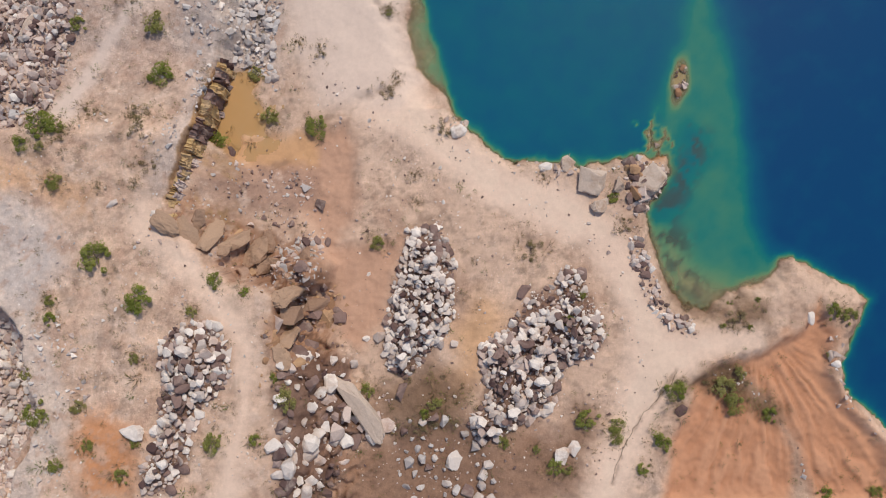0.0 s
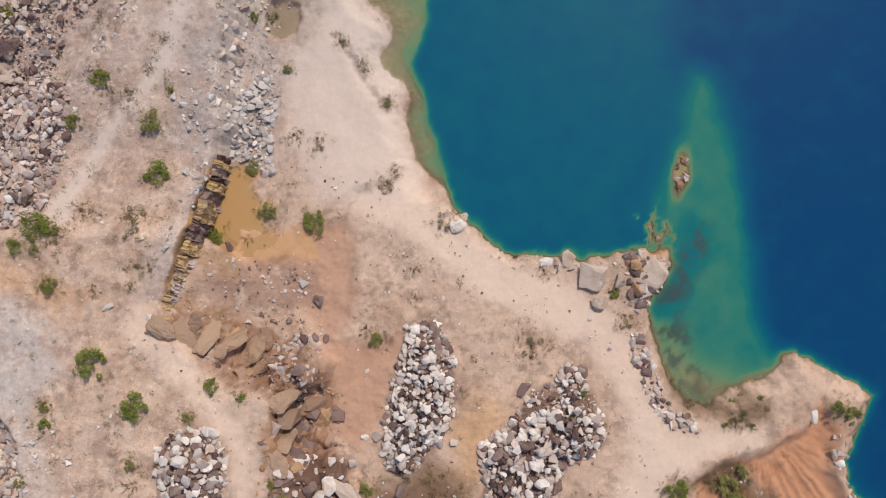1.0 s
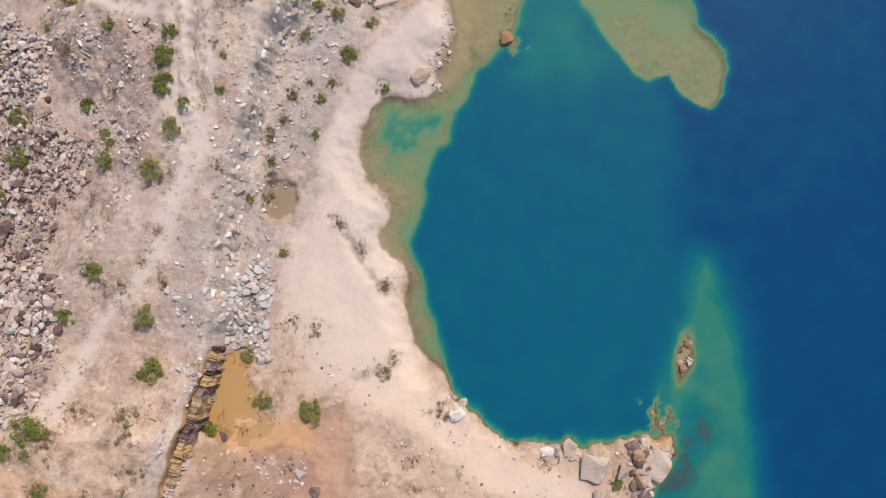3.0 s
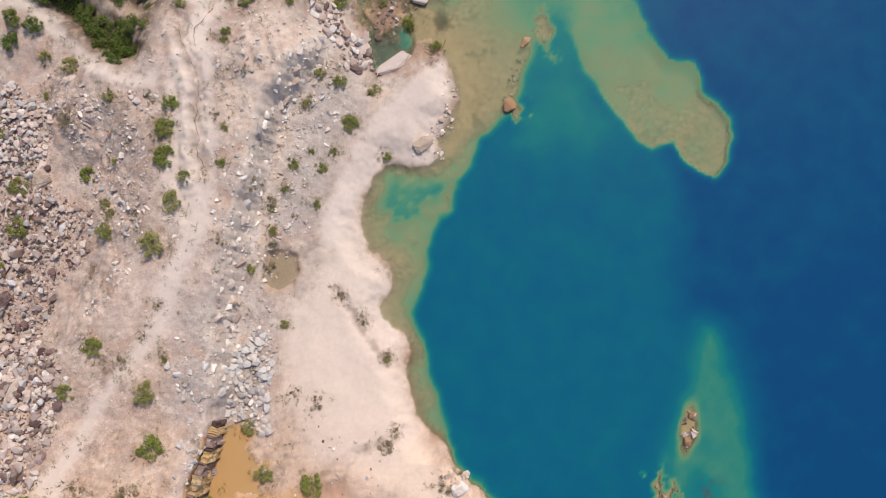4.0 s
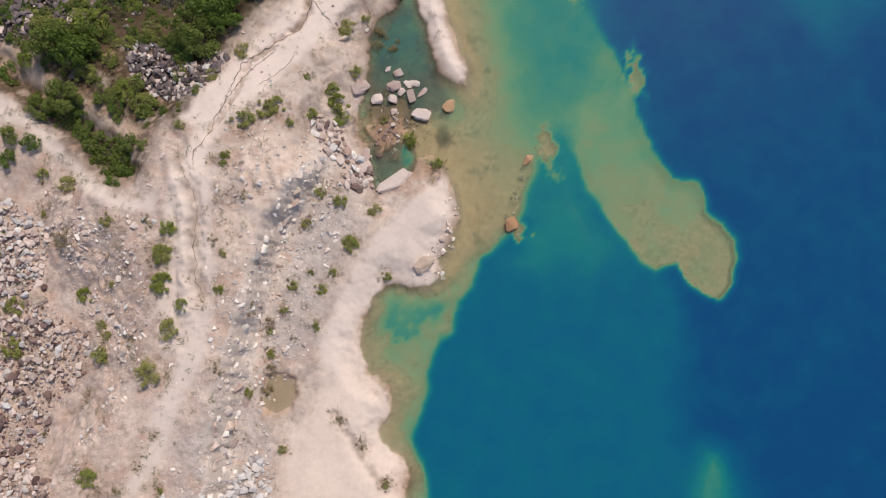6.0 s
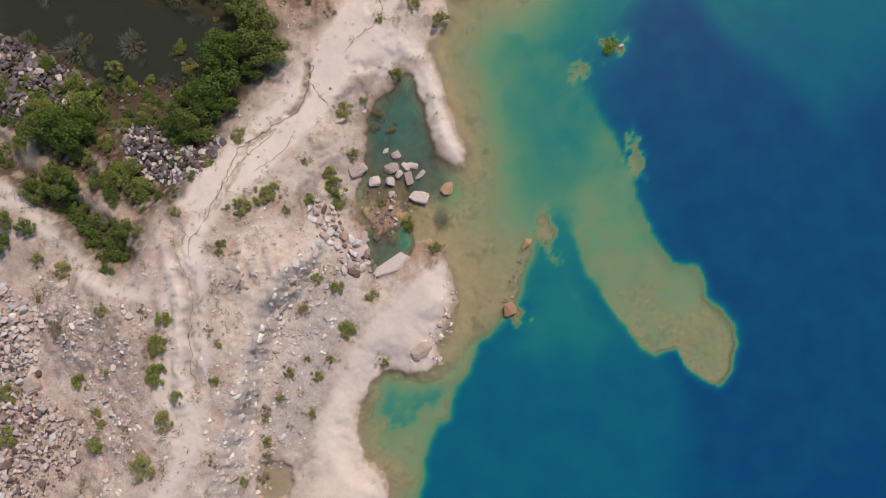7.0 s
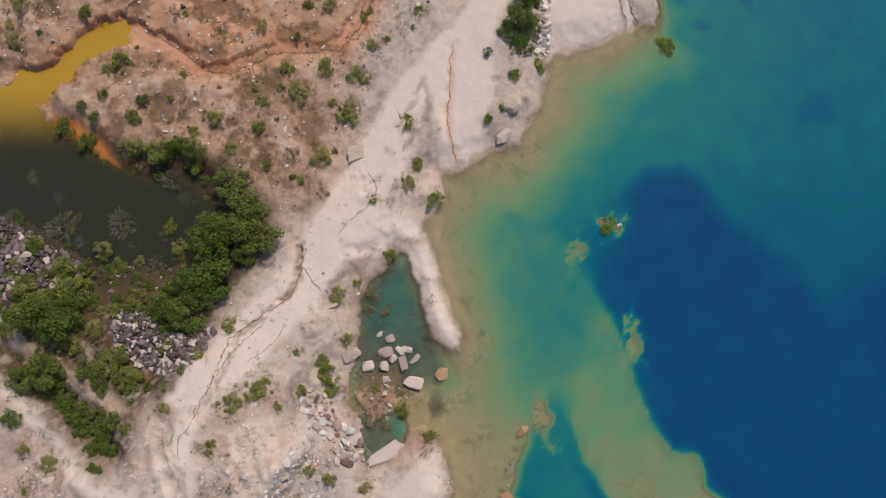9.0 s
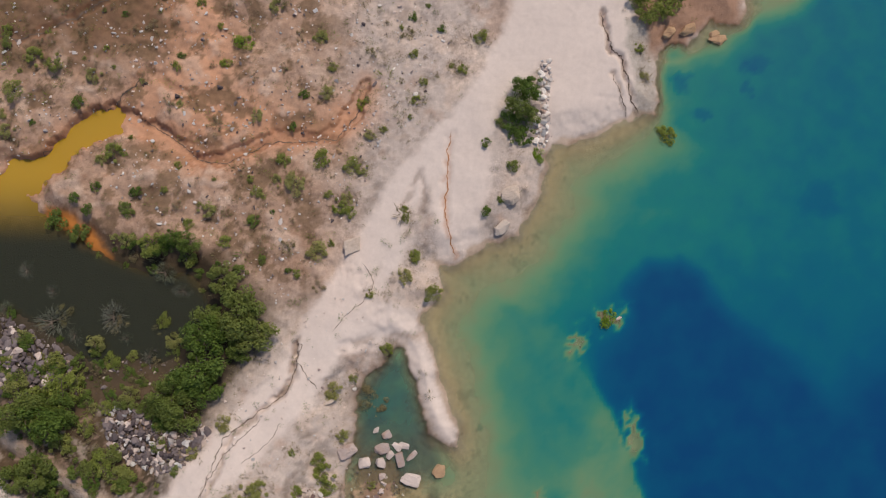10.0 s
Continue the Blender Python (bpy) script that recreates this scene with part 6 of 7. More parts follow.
PEBBLES = {k: [hull_mesh("pebble", rng, 8, 0.3, 0.8, SHAPES[k][0].materials[0]) for _ in range(6)] for k in SHAPES}


def turned(x, y, z, a, b, c, rng, tip=25, turn=None):
    """A pose with a slight tip, a turn and a size for each axis."""
    r = Euler((radians(rng.uniform(-tip, tip)), radians(rng.uniform(-tip, tip)), radians(rng.uniform(0, 360) if turn is None else turn)))
    return Matrix.LocRotScale((x, y, z), r, (a, b, c))


def places(area, gap, rng, tries):
    """Random places in an outline, at least about gap apart."""
    pts = np.array(area)
    lo, hi = pts.min(0), pts.max(0)
    cand = np.random.RandomState(rng.randint(0, 99999)).uniform(lo, hi, (tries, 2))
    cand = cand[inside(cand[:, 0], cand[:, 1], area) > -0.15]
    cells, out = {}, []
    for x, y in cand:
        i, j = int(x // gap), int(y // gap)
        if all((x - u) ** 2 + (y - v) ** 2 > gap * gap for a in (i - 1, i, i + 1) for b in (j - 1, j, j + 1) for u, v in cells.get((a, b), ())):
            cells.setdefault((i, j), []).append((x, y))
            out.append((x, y))
    return out


def joined_stones(name, spots, kinds, rng, shapes=None):
    """Many stones as one mesh. spots: x, y, z, size."""
    co, faces, mats, n = [], [], [], 0
    names = sorted(set(kinds))
    base = {k: [(np.array([v.co for v in m.vertices]), [tuple(p.vertices) for p in m.polygons]) for m in (shapes or SHAPES)[k]] for k in names}
    for x, y, z, s in spots:
        k = rng.choice(kinds)
        v, f = rng.choice(base[k])
        m = np.array(Euler((rng.uniform(-0.6, 0.6), rng.uniform(-0.6, 0.6), rng.uniform(0, 6.28))).to_matrix())
        co.append((v * np.array((s * rng.uniform(0.75, 1.35), s * rng.uniform(0.7, 1.1), s * rng.uniform(0.6, 1.0)))) @ m.T + (x, y, z))
        faces += [tuple(i + n for i in q) for q in f]
        mats += [names.index(k)] * len(f)
        n += len(v)
    me = bpy.data.meshes.new(name)
    me.from_pydata(np.concatenate(co).tolist(), [], faces)
    for k in names:
        me.materials.append(SHAPES[k][0].materials[0])
    me.polygons.foreach_set("material_index", mats)
    return me


def stone_pile(name, label, area, size, kinds, seed, heap=0.5, sink=0.0, singles=300, tries=6000, gap=0.62, spreadness=0.45):
    """A heap of broken stone: single stones, and the small rest of it as one mesh."""
    rng = random.Random(seed)
    pts = np.array(area)
    cx, cy = pts.mean(0)
    pile = tagged(new(name), label, "rock pile" if "pile" in name else "rubble", group="stone heaps of the quarry")
    pile.location = (cx, cy, ground_at(cx, cy))
    spots = []
    found = places(area, size * gap, rng, tries)
    depths = inside(np.array([p[0] for p in found]), np.array([p[1] for p in found]), area)
    for (x, y), deep in zip(found, depths):
        s = size * math.exp(rng.gauss(0, spreadness)) * 0.95
        s = min(s, size * 1.75)
        z = ground_at(x, y) + (0.12 - sink) * s + rng.uniform(0, heap) * min(1, max(0, deep) / 1.2)
        spots.append((x, y, z, s))
    spots.sort(key=lambda q: -q[3])
    for x, y, z, s in spots[:singles]:
        k = rng.choice(kinds)
        ob = part("rock", rng.choice(SHAPES[k]), None, pile)
        m = turned(x, y, z, s * rng.uniform(0.9, 1.45), s * rng.uniform(0.75, 1.1), s * rng.uniform(0.65, 1.0), rng, 35)
        ob.matrix_basis = Matrix.Translation(-pile.location) @ m
    rest = spots[singles:]
    small = [(x + rng.uniform(-1, 1) * size, y + rng.uniform(-1, 1) * size, 0, size * rng.uniform(0.15, 0.42)) for x, y, z, s in spots for _ in range(2)]
    rest += [(x, y, ground_at(x, y) + 0.1 * s, s) for x, y, z, s in small]
    me = joined_stones("gravel", [(x - pile.location.x, y - pile.location.y, z - pile.location.z, s) for x, y, z, s in rest], kinds, rng, PEBBLES)
    tagged(part("gravel", me, None, pile), "small broken stones between the larger ones", kind="stuff")
    return pile


W, G, K, B, D = "white", "grey", "pink", "brown", "dim"
O = "ochre"
stone_pile("rock_pile", "long heap of angular white and brown quarry stones", PILE_EAST, 0.54, [W] * 8 + [K] * 3 + [B] * 4, 1, 0.9, tries=9000)
stone_pile("rock_pile", "heap of pale grey-white broken stones on sandy floor", PILE_MID, 0.5, [W] * 9 + [G] + [B] * 3, 2, 0.9, tries=9000)
stone_pile("rock_pile", "heap of pinkish white broken stones on the upper ground", PILE_WEST, 0.56, [W] * 7 + [K] * 4 + [B] * 4, 3, 0.8)
stone_pile("rock_pile", "tumbled large white and dark brown blocks down the bluff", PILE_BLOCKS, 0.85, [W] * 8 + [B] * 6 + [K] * 2, 4, 0.5, gap=0.85, tries=2500)
stone_pile("rock_pile", "heap of grey broken stones at the foot of the bank", PILE_GREY, 0.5, [G] * 6 + [W] * 2, 5, 0.2, gap=0.8)
stone_pile("rock_pile", "scattered blue-grey stones and slabs on low ground", PILE_LOW, 0.6, [G] * 7 + [W] * 3 + [B] * 2, 6, 0.2, gap=1.5, spreadness=0.6)
stone_pile("rock_pile", "grey stone fragments on the eroded slope", PILE_FRAG, 0.6, [G] * 5 + [K] * 4 + [B] * 2, 7, 0.1, sink=0.3, gap=0.75)
stone_pile("rock_pile", "row of pale stones along the lake bank", PILE_SHORE, 0.42, [W] * 3 + [K] * 5 + [B] * 3, 8, 0.2, gap=0.9)
stone_pile("rock_pile", "heap of grey and purple stones under the trees, coloured as in shade", PILE_POND, 0.38, [D] * 6 + [G] * 2 + [K] * 3, 9, 0.5, tries=9000)
stone_pile("rock_pile", "pale stones fallen at the cove's edge", PILE_COVE, 0.55, [W] * 2 + [K] * 6 + [B] * 2 + [G], 10, 0.4, gap=0.75)
stone_pile("rubble_slope", "pinkish coarse rubble on the western slope", RUBBLE_WEST, 0.5, [K] * 9 + [W] + [G] + [B] * 3, 11, 0.4, tries=9000)
stone_pile("rubble_slope", "grey and pink rubble in the western pit", RUBBLE_PIT, 0.42, [G] * 2 + [K] * 11 + [B] * 4, 12, 0.5, tries=16000, gap=0.72)
stone_pile("rubble_slope", "small pale rubble at the pit's northern end", RUBBLE_NORTH, 0.42, [G] * 5 + [K] * 5 + [W], 13, 0.3, tries=6000, gap=0.8)
stone_pile("rubble_slope", "dark grey rubble at the pond's edge, with shade put into its colour", RUBBLE_POND, 0.42, [D] * 6 + [K], 14, 0.3)
stone_pile("rubble_slope", "pale rubble below the south-west scarp", RUBBLE_SW, 0.5, [W] * 4 + [K] * 4 + [G] * 2, 15, 0.3)
stone_pile("rock_pile", "pinkish brown rocks of the low promontory", PROMONTORY, 0.7, [K] * 6 + [B] * 3 + [O] * 2, 17, 0.3, gap=0.7)
stone_pile("rock_outcrop", "weathered ochre and brown rock of the eroded bluff", OUTCROP_BLUFF, 1.3, [O] * 8 + [B] * 4 + [K] * 2, 18, 0.1, sink=0.5, gap=0.55, spreadness=0.4)
stone_pile("rock_outcrop", "broken brown and pinkish rock along the pit's rim", OUTCROP_PIT, 0.9, [O] * 5 + [K] * 4 + [B] * 5, 19, 0.0, sink=0.55, gap=1.3, spreadness=0.5)
stone_pile("rock_row", "line of small white and grey stones on the slab", ROW_NORTH, 0.42, [W] * 5 + [G] * 3 + [K], 16, 0.1, gap=0.8)


def wall_slab(name, rng, wide, deep, tall, lean, material):
    """An upright rock slab with split faces, a broken top and a rough front; its foot is at the origin."""
    bm = bmesh.new()
    nx, ny, nz = 6, 2, 14
    shift = Vector((rng.uniform(-50, 50), rng.uniform(-50, 50), rng.uniform(-50, 50)))
    cut = [rng.uniform(-0.25, 0.12) for _ in range(nx + 1)]
    grid = {}
    for i in range(nx + 1):
        for j in range(ny + 1):
            for k in range(nz + 1):
                if 0 < i < nx and 0 < j < ny and 0 < k < nz:
                    continue
                u, v, t = i / nx - 0.5, j / ny - 0.5, k / nz
                p = Vector((u * wide, v * deep - lean * t, t * (tall + cut[i] * t)))
                shelf = math.floor(4.0 * noise.noise(Vector((p.x * 1.6, p.y, p.z * 0.7)) + shift)) * 0.09
                rough_part = 0.20 * noise.fractal(p * 1.9 + shift, 0.8, 2.0, 4)
                p += Vector((0.5 * rough_part, (shelf + rough_part) * (-1 if j == 0 else 0.3), 0.5 * rough_part * t))
                grid[i, j, k] = bm.verts.new(p)

    def face(*keys):
        bm.faces.new([grid[q] for q in keys])

    for k in range(nz):
        for i in range(nx):
            face((i, 0, k), (i + 1, 0, k), (i + 1, 0, k + 1), (i, 0, k + 1))
            face((i + 1, ny, k), (i, ny, k), (i, ny, k + 1), (i + 1, ny, k + 1))
        for j in range(ny):
            face((0, j + 1, k), (0, j, k), (0, j, k + 1), (0, j + 1, k + 1))
            face((nx, j, k), (nx, j + 1, k), (nx, j + 1, k + 1), (nx, j, k + 1))
    for i in range(nx):
        for j in range(ny):
            face((i, j, nz), (i + 1, j, nz), (i + 1, j + 1, nz), (i, j + 1, nz))
    me = bpy.data.meshes.new(name)
    bm.to_mesh(me)
    bm.free()
    me.materials.append(material)
    return me


def rock_wall(rim, seed):
    """The quarried wall: upright slabs side by side under the rim, fallen pieces at their foot."""
    rng = random.Random(seed)
    x0, y0, _ = rim[0]
    wall = tagged(new("rock_wall"), "quarried ochre and dark brown rock wall above the puddle", "rock wall")
    wall.location = (x0, y0, ground_at(x0 + 1.2, y0))
    along, ends = 0.0, []
    for (ax, ay, az), (bx, by, bz) in zip(rim[:-1], rim[1:]):
        ends.append((along, along + math.hypot(bx - ax, by - ay), (ax, ay, az), (bx, by, bz)))
        along = ends[-1][1]
    s = 0.2
    while s < along:
        wide = rng.uniform(0.45, 1.0)
        a, b, p, q = next(e for e in ends if e[0] <= s <= e[1] + 0.01)
        k = (s - a) / (b - a)
        x, y, z = (p[n] + (q[n] - p[n]) * k for n in range(3))
        turn = math.atan2(q[1] - p[1], q[0] - p[0])
        out = Vector((math.sin(turn), -math.cos(turn), 0)) * (0.72 + rng.uniform(-0.16, 0.16))
        foot = min(ground_at(x + 1.0, y - 0.2), ground_at(x + 1.4, y - 0.3)) - 0.25
        kinds = [ROCK_WALL] if y < 13.6 else [ROCK_WALL] * 4 + [ROCK_BROWN] * 4
        me = wall_slab("slab", rng, wide * 1.12, rng.uniform(0.5, 0.8), z - foot + rng.uniform(-0.5, 0.15), rng.uniform(-0.25, -0.05), rng.choice(kinds))
        ob = part("slab", me, None, wall)
        ob.matrix_basis = Matrix.Translation(Vector((x, y, foot)) + out - wall.location) @ Matrix.Rotation(turn + rng.uniform(-0.12, 0.12), 4, "Z")
        s += wide
    for (x, y, tall, wide, turn) in ((-21.0, 11.2, 0.9, 0.7, 1.2), (-21.3, 10.2, 1.3, 0.8, 1.3), (-21.7, 9.0, 1.1, 0.7, 0.9), (-22.0, 8.2, 0.8, 0.8, 0.9), (-19.9, 16.2, 0.9, 0.5, 1.4), (-19.3, 18.6, 0.8, 0.5, 1.3)):
        me = wall_slab("slab", rng, wide, 0.3, tall, -0.5 * tall, ROCK_PINK)
        ob = part("slab", me, None, wall, "pale grey slab leaning on the wall's foot")
        ob.matrix_basis = Matrix.Translation(Vector((x + 0.35, y, ground_at(x + 0.5, y) - 0.15)) - wall.location) @ Matrix.Rotation(turn, 4, "Z")
    return wall


rock_wall(WALL_RIM, 20)
stone_pile("rock_outcrop", "fractured pale grey rock of the ridge's long face", RIDGE_FACE, 0.75, [W] * 5 + [K] * 4 + [G], 21, 0.0, sink=0.45, gap=0.7, spreadness=0.4)


def loose_stones(label, area, per_metre, size, kinds, seed):
    """Scattered small stones, too many to count, as one mesh."""
    rng = random.Random(seed)
    pts = np.array(area)
    lo, hi = pts.min(0), pts.max(0)
    nr = np.random.RandomState(seed)
    cand = nr.uniform(lo, hi, (int(per_metre * (hi - lo).prod() * 1.7), 2))
    clump = 0.5 + 1.6 * rough(cand[:, 0], cand[:, 1], 3.0, 4, seed, 0.7)
    cand = cand[(inside(cand[:, 0], cand[:, 1], area) + 1.2 * rough(cand[:, 0], cand[:, 1], 2.5, 3, seed + 1) > 0) & (nr.uniform(0, 1, len(cand)) < clump)]
    spots = []
    for x, y in cand:
        s = min(size * math.exp(rng.gauss(0, 0.5)), size * 3)
        spots.append((x, y, ground_at(x, y) + 0.12 * s, s))
    return tagged(new("loose_stones", joined_stones("loose_stones", spots, kinds, rng, PEBBLES)), label, "stones", kind="stuff")


loose_stones("fine pinkish scree on the western slope", FINE_WEST, 5.0, 0.24, [K] * 6 + [W] * 3 + [G] * 2, 201)
loose_stones("fine pale scree beside the lane", FINE_SLOPE, 5.0, 0.22, [K] * 6 + [W] * 3 + [G] * 2, 202)
loose_stones("broken pale stones on the weathered ridge", FINE_RIDGE, 4.0, 0.20, [G] * 4 + [K] * 3 + [W] * 3, 203)
loose_stones("grey stone chips above the rock wall", FINE_GREY, 5.0, 0.26, [G] * 6 + [W] * 2 + [K], 204)
loose_stones("stone chips on the pit floor", FINE_PIT, 3.5, 0.24, [G] * 3 + [K] * 4 + [B] * 4, 205)
loose_stones("pale stones on the lake's southern bank", FINE_SHORE, 3.0, 0.30, [W] * 4 + [K] * 5 + [G] * 2, 206)
loose_stones("grey stones along the ridge between orange hollows", FINE_SE, 3.0, 0.24, [G] * 4 + [W] * 3 + [B], 207)
loose_stones("pale stones on the eastern bank", FINE_EAST, 3.0, 0.28, [W] * 4 + [K] * 3, 208)
loose_stones("scattered grey and white stones on scrubby ground", FINE_NORTH, 1.9, 0.19, [W] * 2 + [G] * 4 + [K] * 3 + [D] * 2, 209)
loose_stones("pale stones along the bench's rocky shore", ROCKY_SHORE, 5.0, 0.26, [W] * 6 + [K] * 3, 210)
loose_stones("pale stone chips below the ridge", FINE_FOOT, 3.0, 0.2, [G] * 4 + [W] * 4 + [K] * 2, 211)
loose_stones("brown and pale stones on the cove's muddy flat", [(-8.2, 59.6), (-4.5, 59.8), (-2.6, 58.2), (-2.8, 55.6), (-4.6, 54.2), (-7.2, 54.6), (-8.4, 57)], 5.0, 0.24, [K] * 4 + [B] * 4 + [W], 212)
loose_stones("dark stones on the pond's southern bank", POND_SOUTH, 3.0, 0.26, [D] * 6 + [K], 214)
loose_stones("brown stones along the drowned reef", REEF_EDGE, 3.0, 0.34, [K] * 3 + [B] * 4, 213)
for cx, cy, rx, ry in ((21.4, 19.2, 0.9, 2.2), (15.4, 72.6, 1.5, 1.2), (12.8, 70.0, 1.2, 1.6), (6.6, 48.2, 1.2, 1.0), (19.2, 14.4, 1.2, 1.8)):
    loose_stones("stones of a drowned islet just under water", [(cx + rx * math.cos(k), cy + ry * math.sin(k)) for k in range(6)], 5.0, 0.36, [K] * 3 + [B] * 2, 220 + int(cy))
loose_stones("stone chips on the south-western scarp", FINE_SW, 3.0, 0.24, [W] * 3 + [K] * 3 + [G] * 3, 210)
loose_stones("small stones lying over the upper ground", PLATEAU_EAST + PLATEAU_WEST + [(-46, 8), (-46, -22)], 1.1, 0.16, [W] * 3 + [K] * 3 + [G] * 3, 211)
loose_stones("small stones on the quarry floor", [(-12, -16), (18, -16), (20, 4), (10, 12), (-2, 16), (-14, 22), (-18, 12), (-8, 2)], 1.3, 0.15, [W] * 3 + [K] * 3 + [B] * 2, 212)


def boulder(x, y, a, b, turn, material, label, seed, low=0.0, squared=False):
    """One large stone: a hull with worn, slightly rounded edges."""
    rng = random.Random(seed)
    me = hull_mesh("boulder", rng, rng.randint(26, 40) if squared else rng.randint(12, 20), rng.uniform(0.9, 1.0) if squared else rng.uniform(0.55, 0.9), rng.uniform(0.7, 0.9), material)
    bm = bmesh.new()
    bm.from_mesh(me)
    bmesh.ops.dissolve_limit(bm, angle_limit=0.12, verts=bm.verts, edges=bm.edges)
    bmesh.ops.bevel(bm, geom=bm.edges[:], offset=0.03, segments=2, affect="EDGES", profile=0.6)
    if max(a, b) > 1.4:
        bmesh.ops.triangulate(bm, faces=bm.faces)
        for _ in range(2):
            long = [e for e in bm.edges if e.calc_length() > 0.12]
            bmesh.ops.subdivide_edges(bm, edges=long, cuts=1)
            bmesh.ops.triangulate(bm, faces=[f for f in bm.faces if len(f.verts) > 3])
        shift = Vector((rng.uniform(-50, 50), rng.uniform(-50, 50), 0))
        for v in bm.verts:
            k = noise.fractal(v.co * 3.0 + shift, 0.9, 2.1, 4)
            v.co += v.co.normalized() * (0.055 * k - 0.05 * max(0.0, 0.15 - abs(noise.noise(v.co * 4.0 + shift))) / 0.15)
    bm.to_mesh(me)
    bm.free()
    if squared:
        a, b = 0.84 * a, 0.84 * b
    c = min(a, b) * rng.uniform(0.6, 0.8)
    ob = tagged(new("boulder", me), label, "boulder", group="boulders of the quarry")
    m = turned(0, 0, 0, a * 1.06, b * 1.06, c, rng, 6, turn)
    ux, uy = math.cos(radians(turn)) * a * 0.4, math.sin(radians(turn)) * a * 0.4
    za, zb = ground_at(x + ux, y + uy), ground_at(x - ux, y - uy)
    if a > 2.2 and min(za, zb) > 0:
        m = Matrix.Rotation(math.atan2(za - zb, 0.8 * a), 4, Vector((uy, -ux, 0)).normalized()) @ m
    z = max((za + zb) / 2 if a > 2.2 else 0.0, ground_at(x, y), -0.2 + low)
    ob.matrix_basis = Matrix.Translation((x, y, z + c * 0.25)) @ m
    return ob


n = 100
for rows, material, label in ((BOULDERS_WHITE, ROCK_WHITE, "large white angular boulder on dusty ground"),
                              (BOULDERS_COVE, ROCK_PINK, "pale pinkish quarried block standing in shallow water"),
                              (BOULDERS_COVE_MORE, ROCK_OCHRE, "tan stone block at the water's edge"),
                              (BOULDERS_BROWN, ROCK_BROWN, "dark brown weathered boulder on the quarry floor"),
                              (BOULDERS_OCHRE, ROCK_OCHRE, "tan-brown stone block half under shallow water"),
                              (ROCKS_BLUFF, ROCK_BLUFF, "weathered brown rock bulging out of the bluff"),
                              (BOULDERS_TAN, ROCK_TAN, "big tan rock with worn rounded edges")):
    for x, y, a, b, turn in rows:
        n += 1
        boulder(x, y, a, b, turn, material, label, n, -0.6 if rows is BOULDERS_COVE_MORE else 0.0, rows is BOULDERS_COVE)


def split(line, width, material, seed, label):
    """A jagged crack: a narrow strip laid on the ground for its shaded or rusty inside, wider and narrower along its
    way.
    """
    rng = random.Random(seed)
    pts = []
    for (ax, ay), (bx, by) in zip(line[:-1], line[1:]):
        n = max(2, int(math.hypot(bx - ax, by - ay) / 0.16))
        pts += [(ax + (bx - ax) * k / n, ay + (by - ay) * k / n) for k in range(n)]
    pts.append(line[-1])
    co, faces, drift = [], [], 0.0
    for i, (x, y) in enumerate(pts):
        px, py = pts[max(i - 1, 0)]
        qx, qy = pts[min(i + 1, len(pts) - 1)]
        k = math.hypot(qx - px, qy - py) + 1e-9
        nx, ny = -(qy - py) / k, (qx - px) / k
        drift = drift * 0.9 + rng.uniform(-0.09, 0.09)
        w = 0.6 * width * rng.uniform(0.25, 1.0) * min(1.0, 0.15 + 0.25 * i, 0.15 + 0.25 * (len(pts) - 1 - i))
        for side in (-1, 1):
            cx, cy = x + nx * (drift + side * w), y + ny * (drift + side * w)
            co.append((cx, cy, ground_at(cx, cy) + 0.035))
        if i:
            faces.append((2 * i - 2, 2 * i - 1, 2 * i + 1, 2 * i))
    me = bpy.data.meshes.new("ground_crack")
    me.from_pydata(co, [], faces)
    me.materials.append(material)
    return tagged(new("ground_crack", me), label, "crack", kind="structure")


# dark strips over the grooves, drawn as the shade down in the cracks
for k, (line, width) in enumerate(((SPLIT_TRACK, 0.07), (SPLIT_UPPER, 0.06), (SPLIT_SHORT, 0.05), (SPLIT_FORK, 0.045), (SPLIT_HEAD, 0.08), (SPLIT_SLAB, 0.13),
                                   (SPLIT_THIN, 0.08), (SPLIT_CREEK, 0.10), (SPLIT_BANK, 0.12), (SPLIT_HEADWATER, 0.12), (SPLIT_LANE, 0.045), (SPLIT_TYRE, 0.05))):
    split(line, width, SPLIT_SHADE, 400 + k, "dark jagged strip painted as the shade inside an erosion crack in pale hard earth")
split(SPLIT_RUST, 0.12, RUST_EARTH, 420, "rust-coloured erosion line in the pale slab")


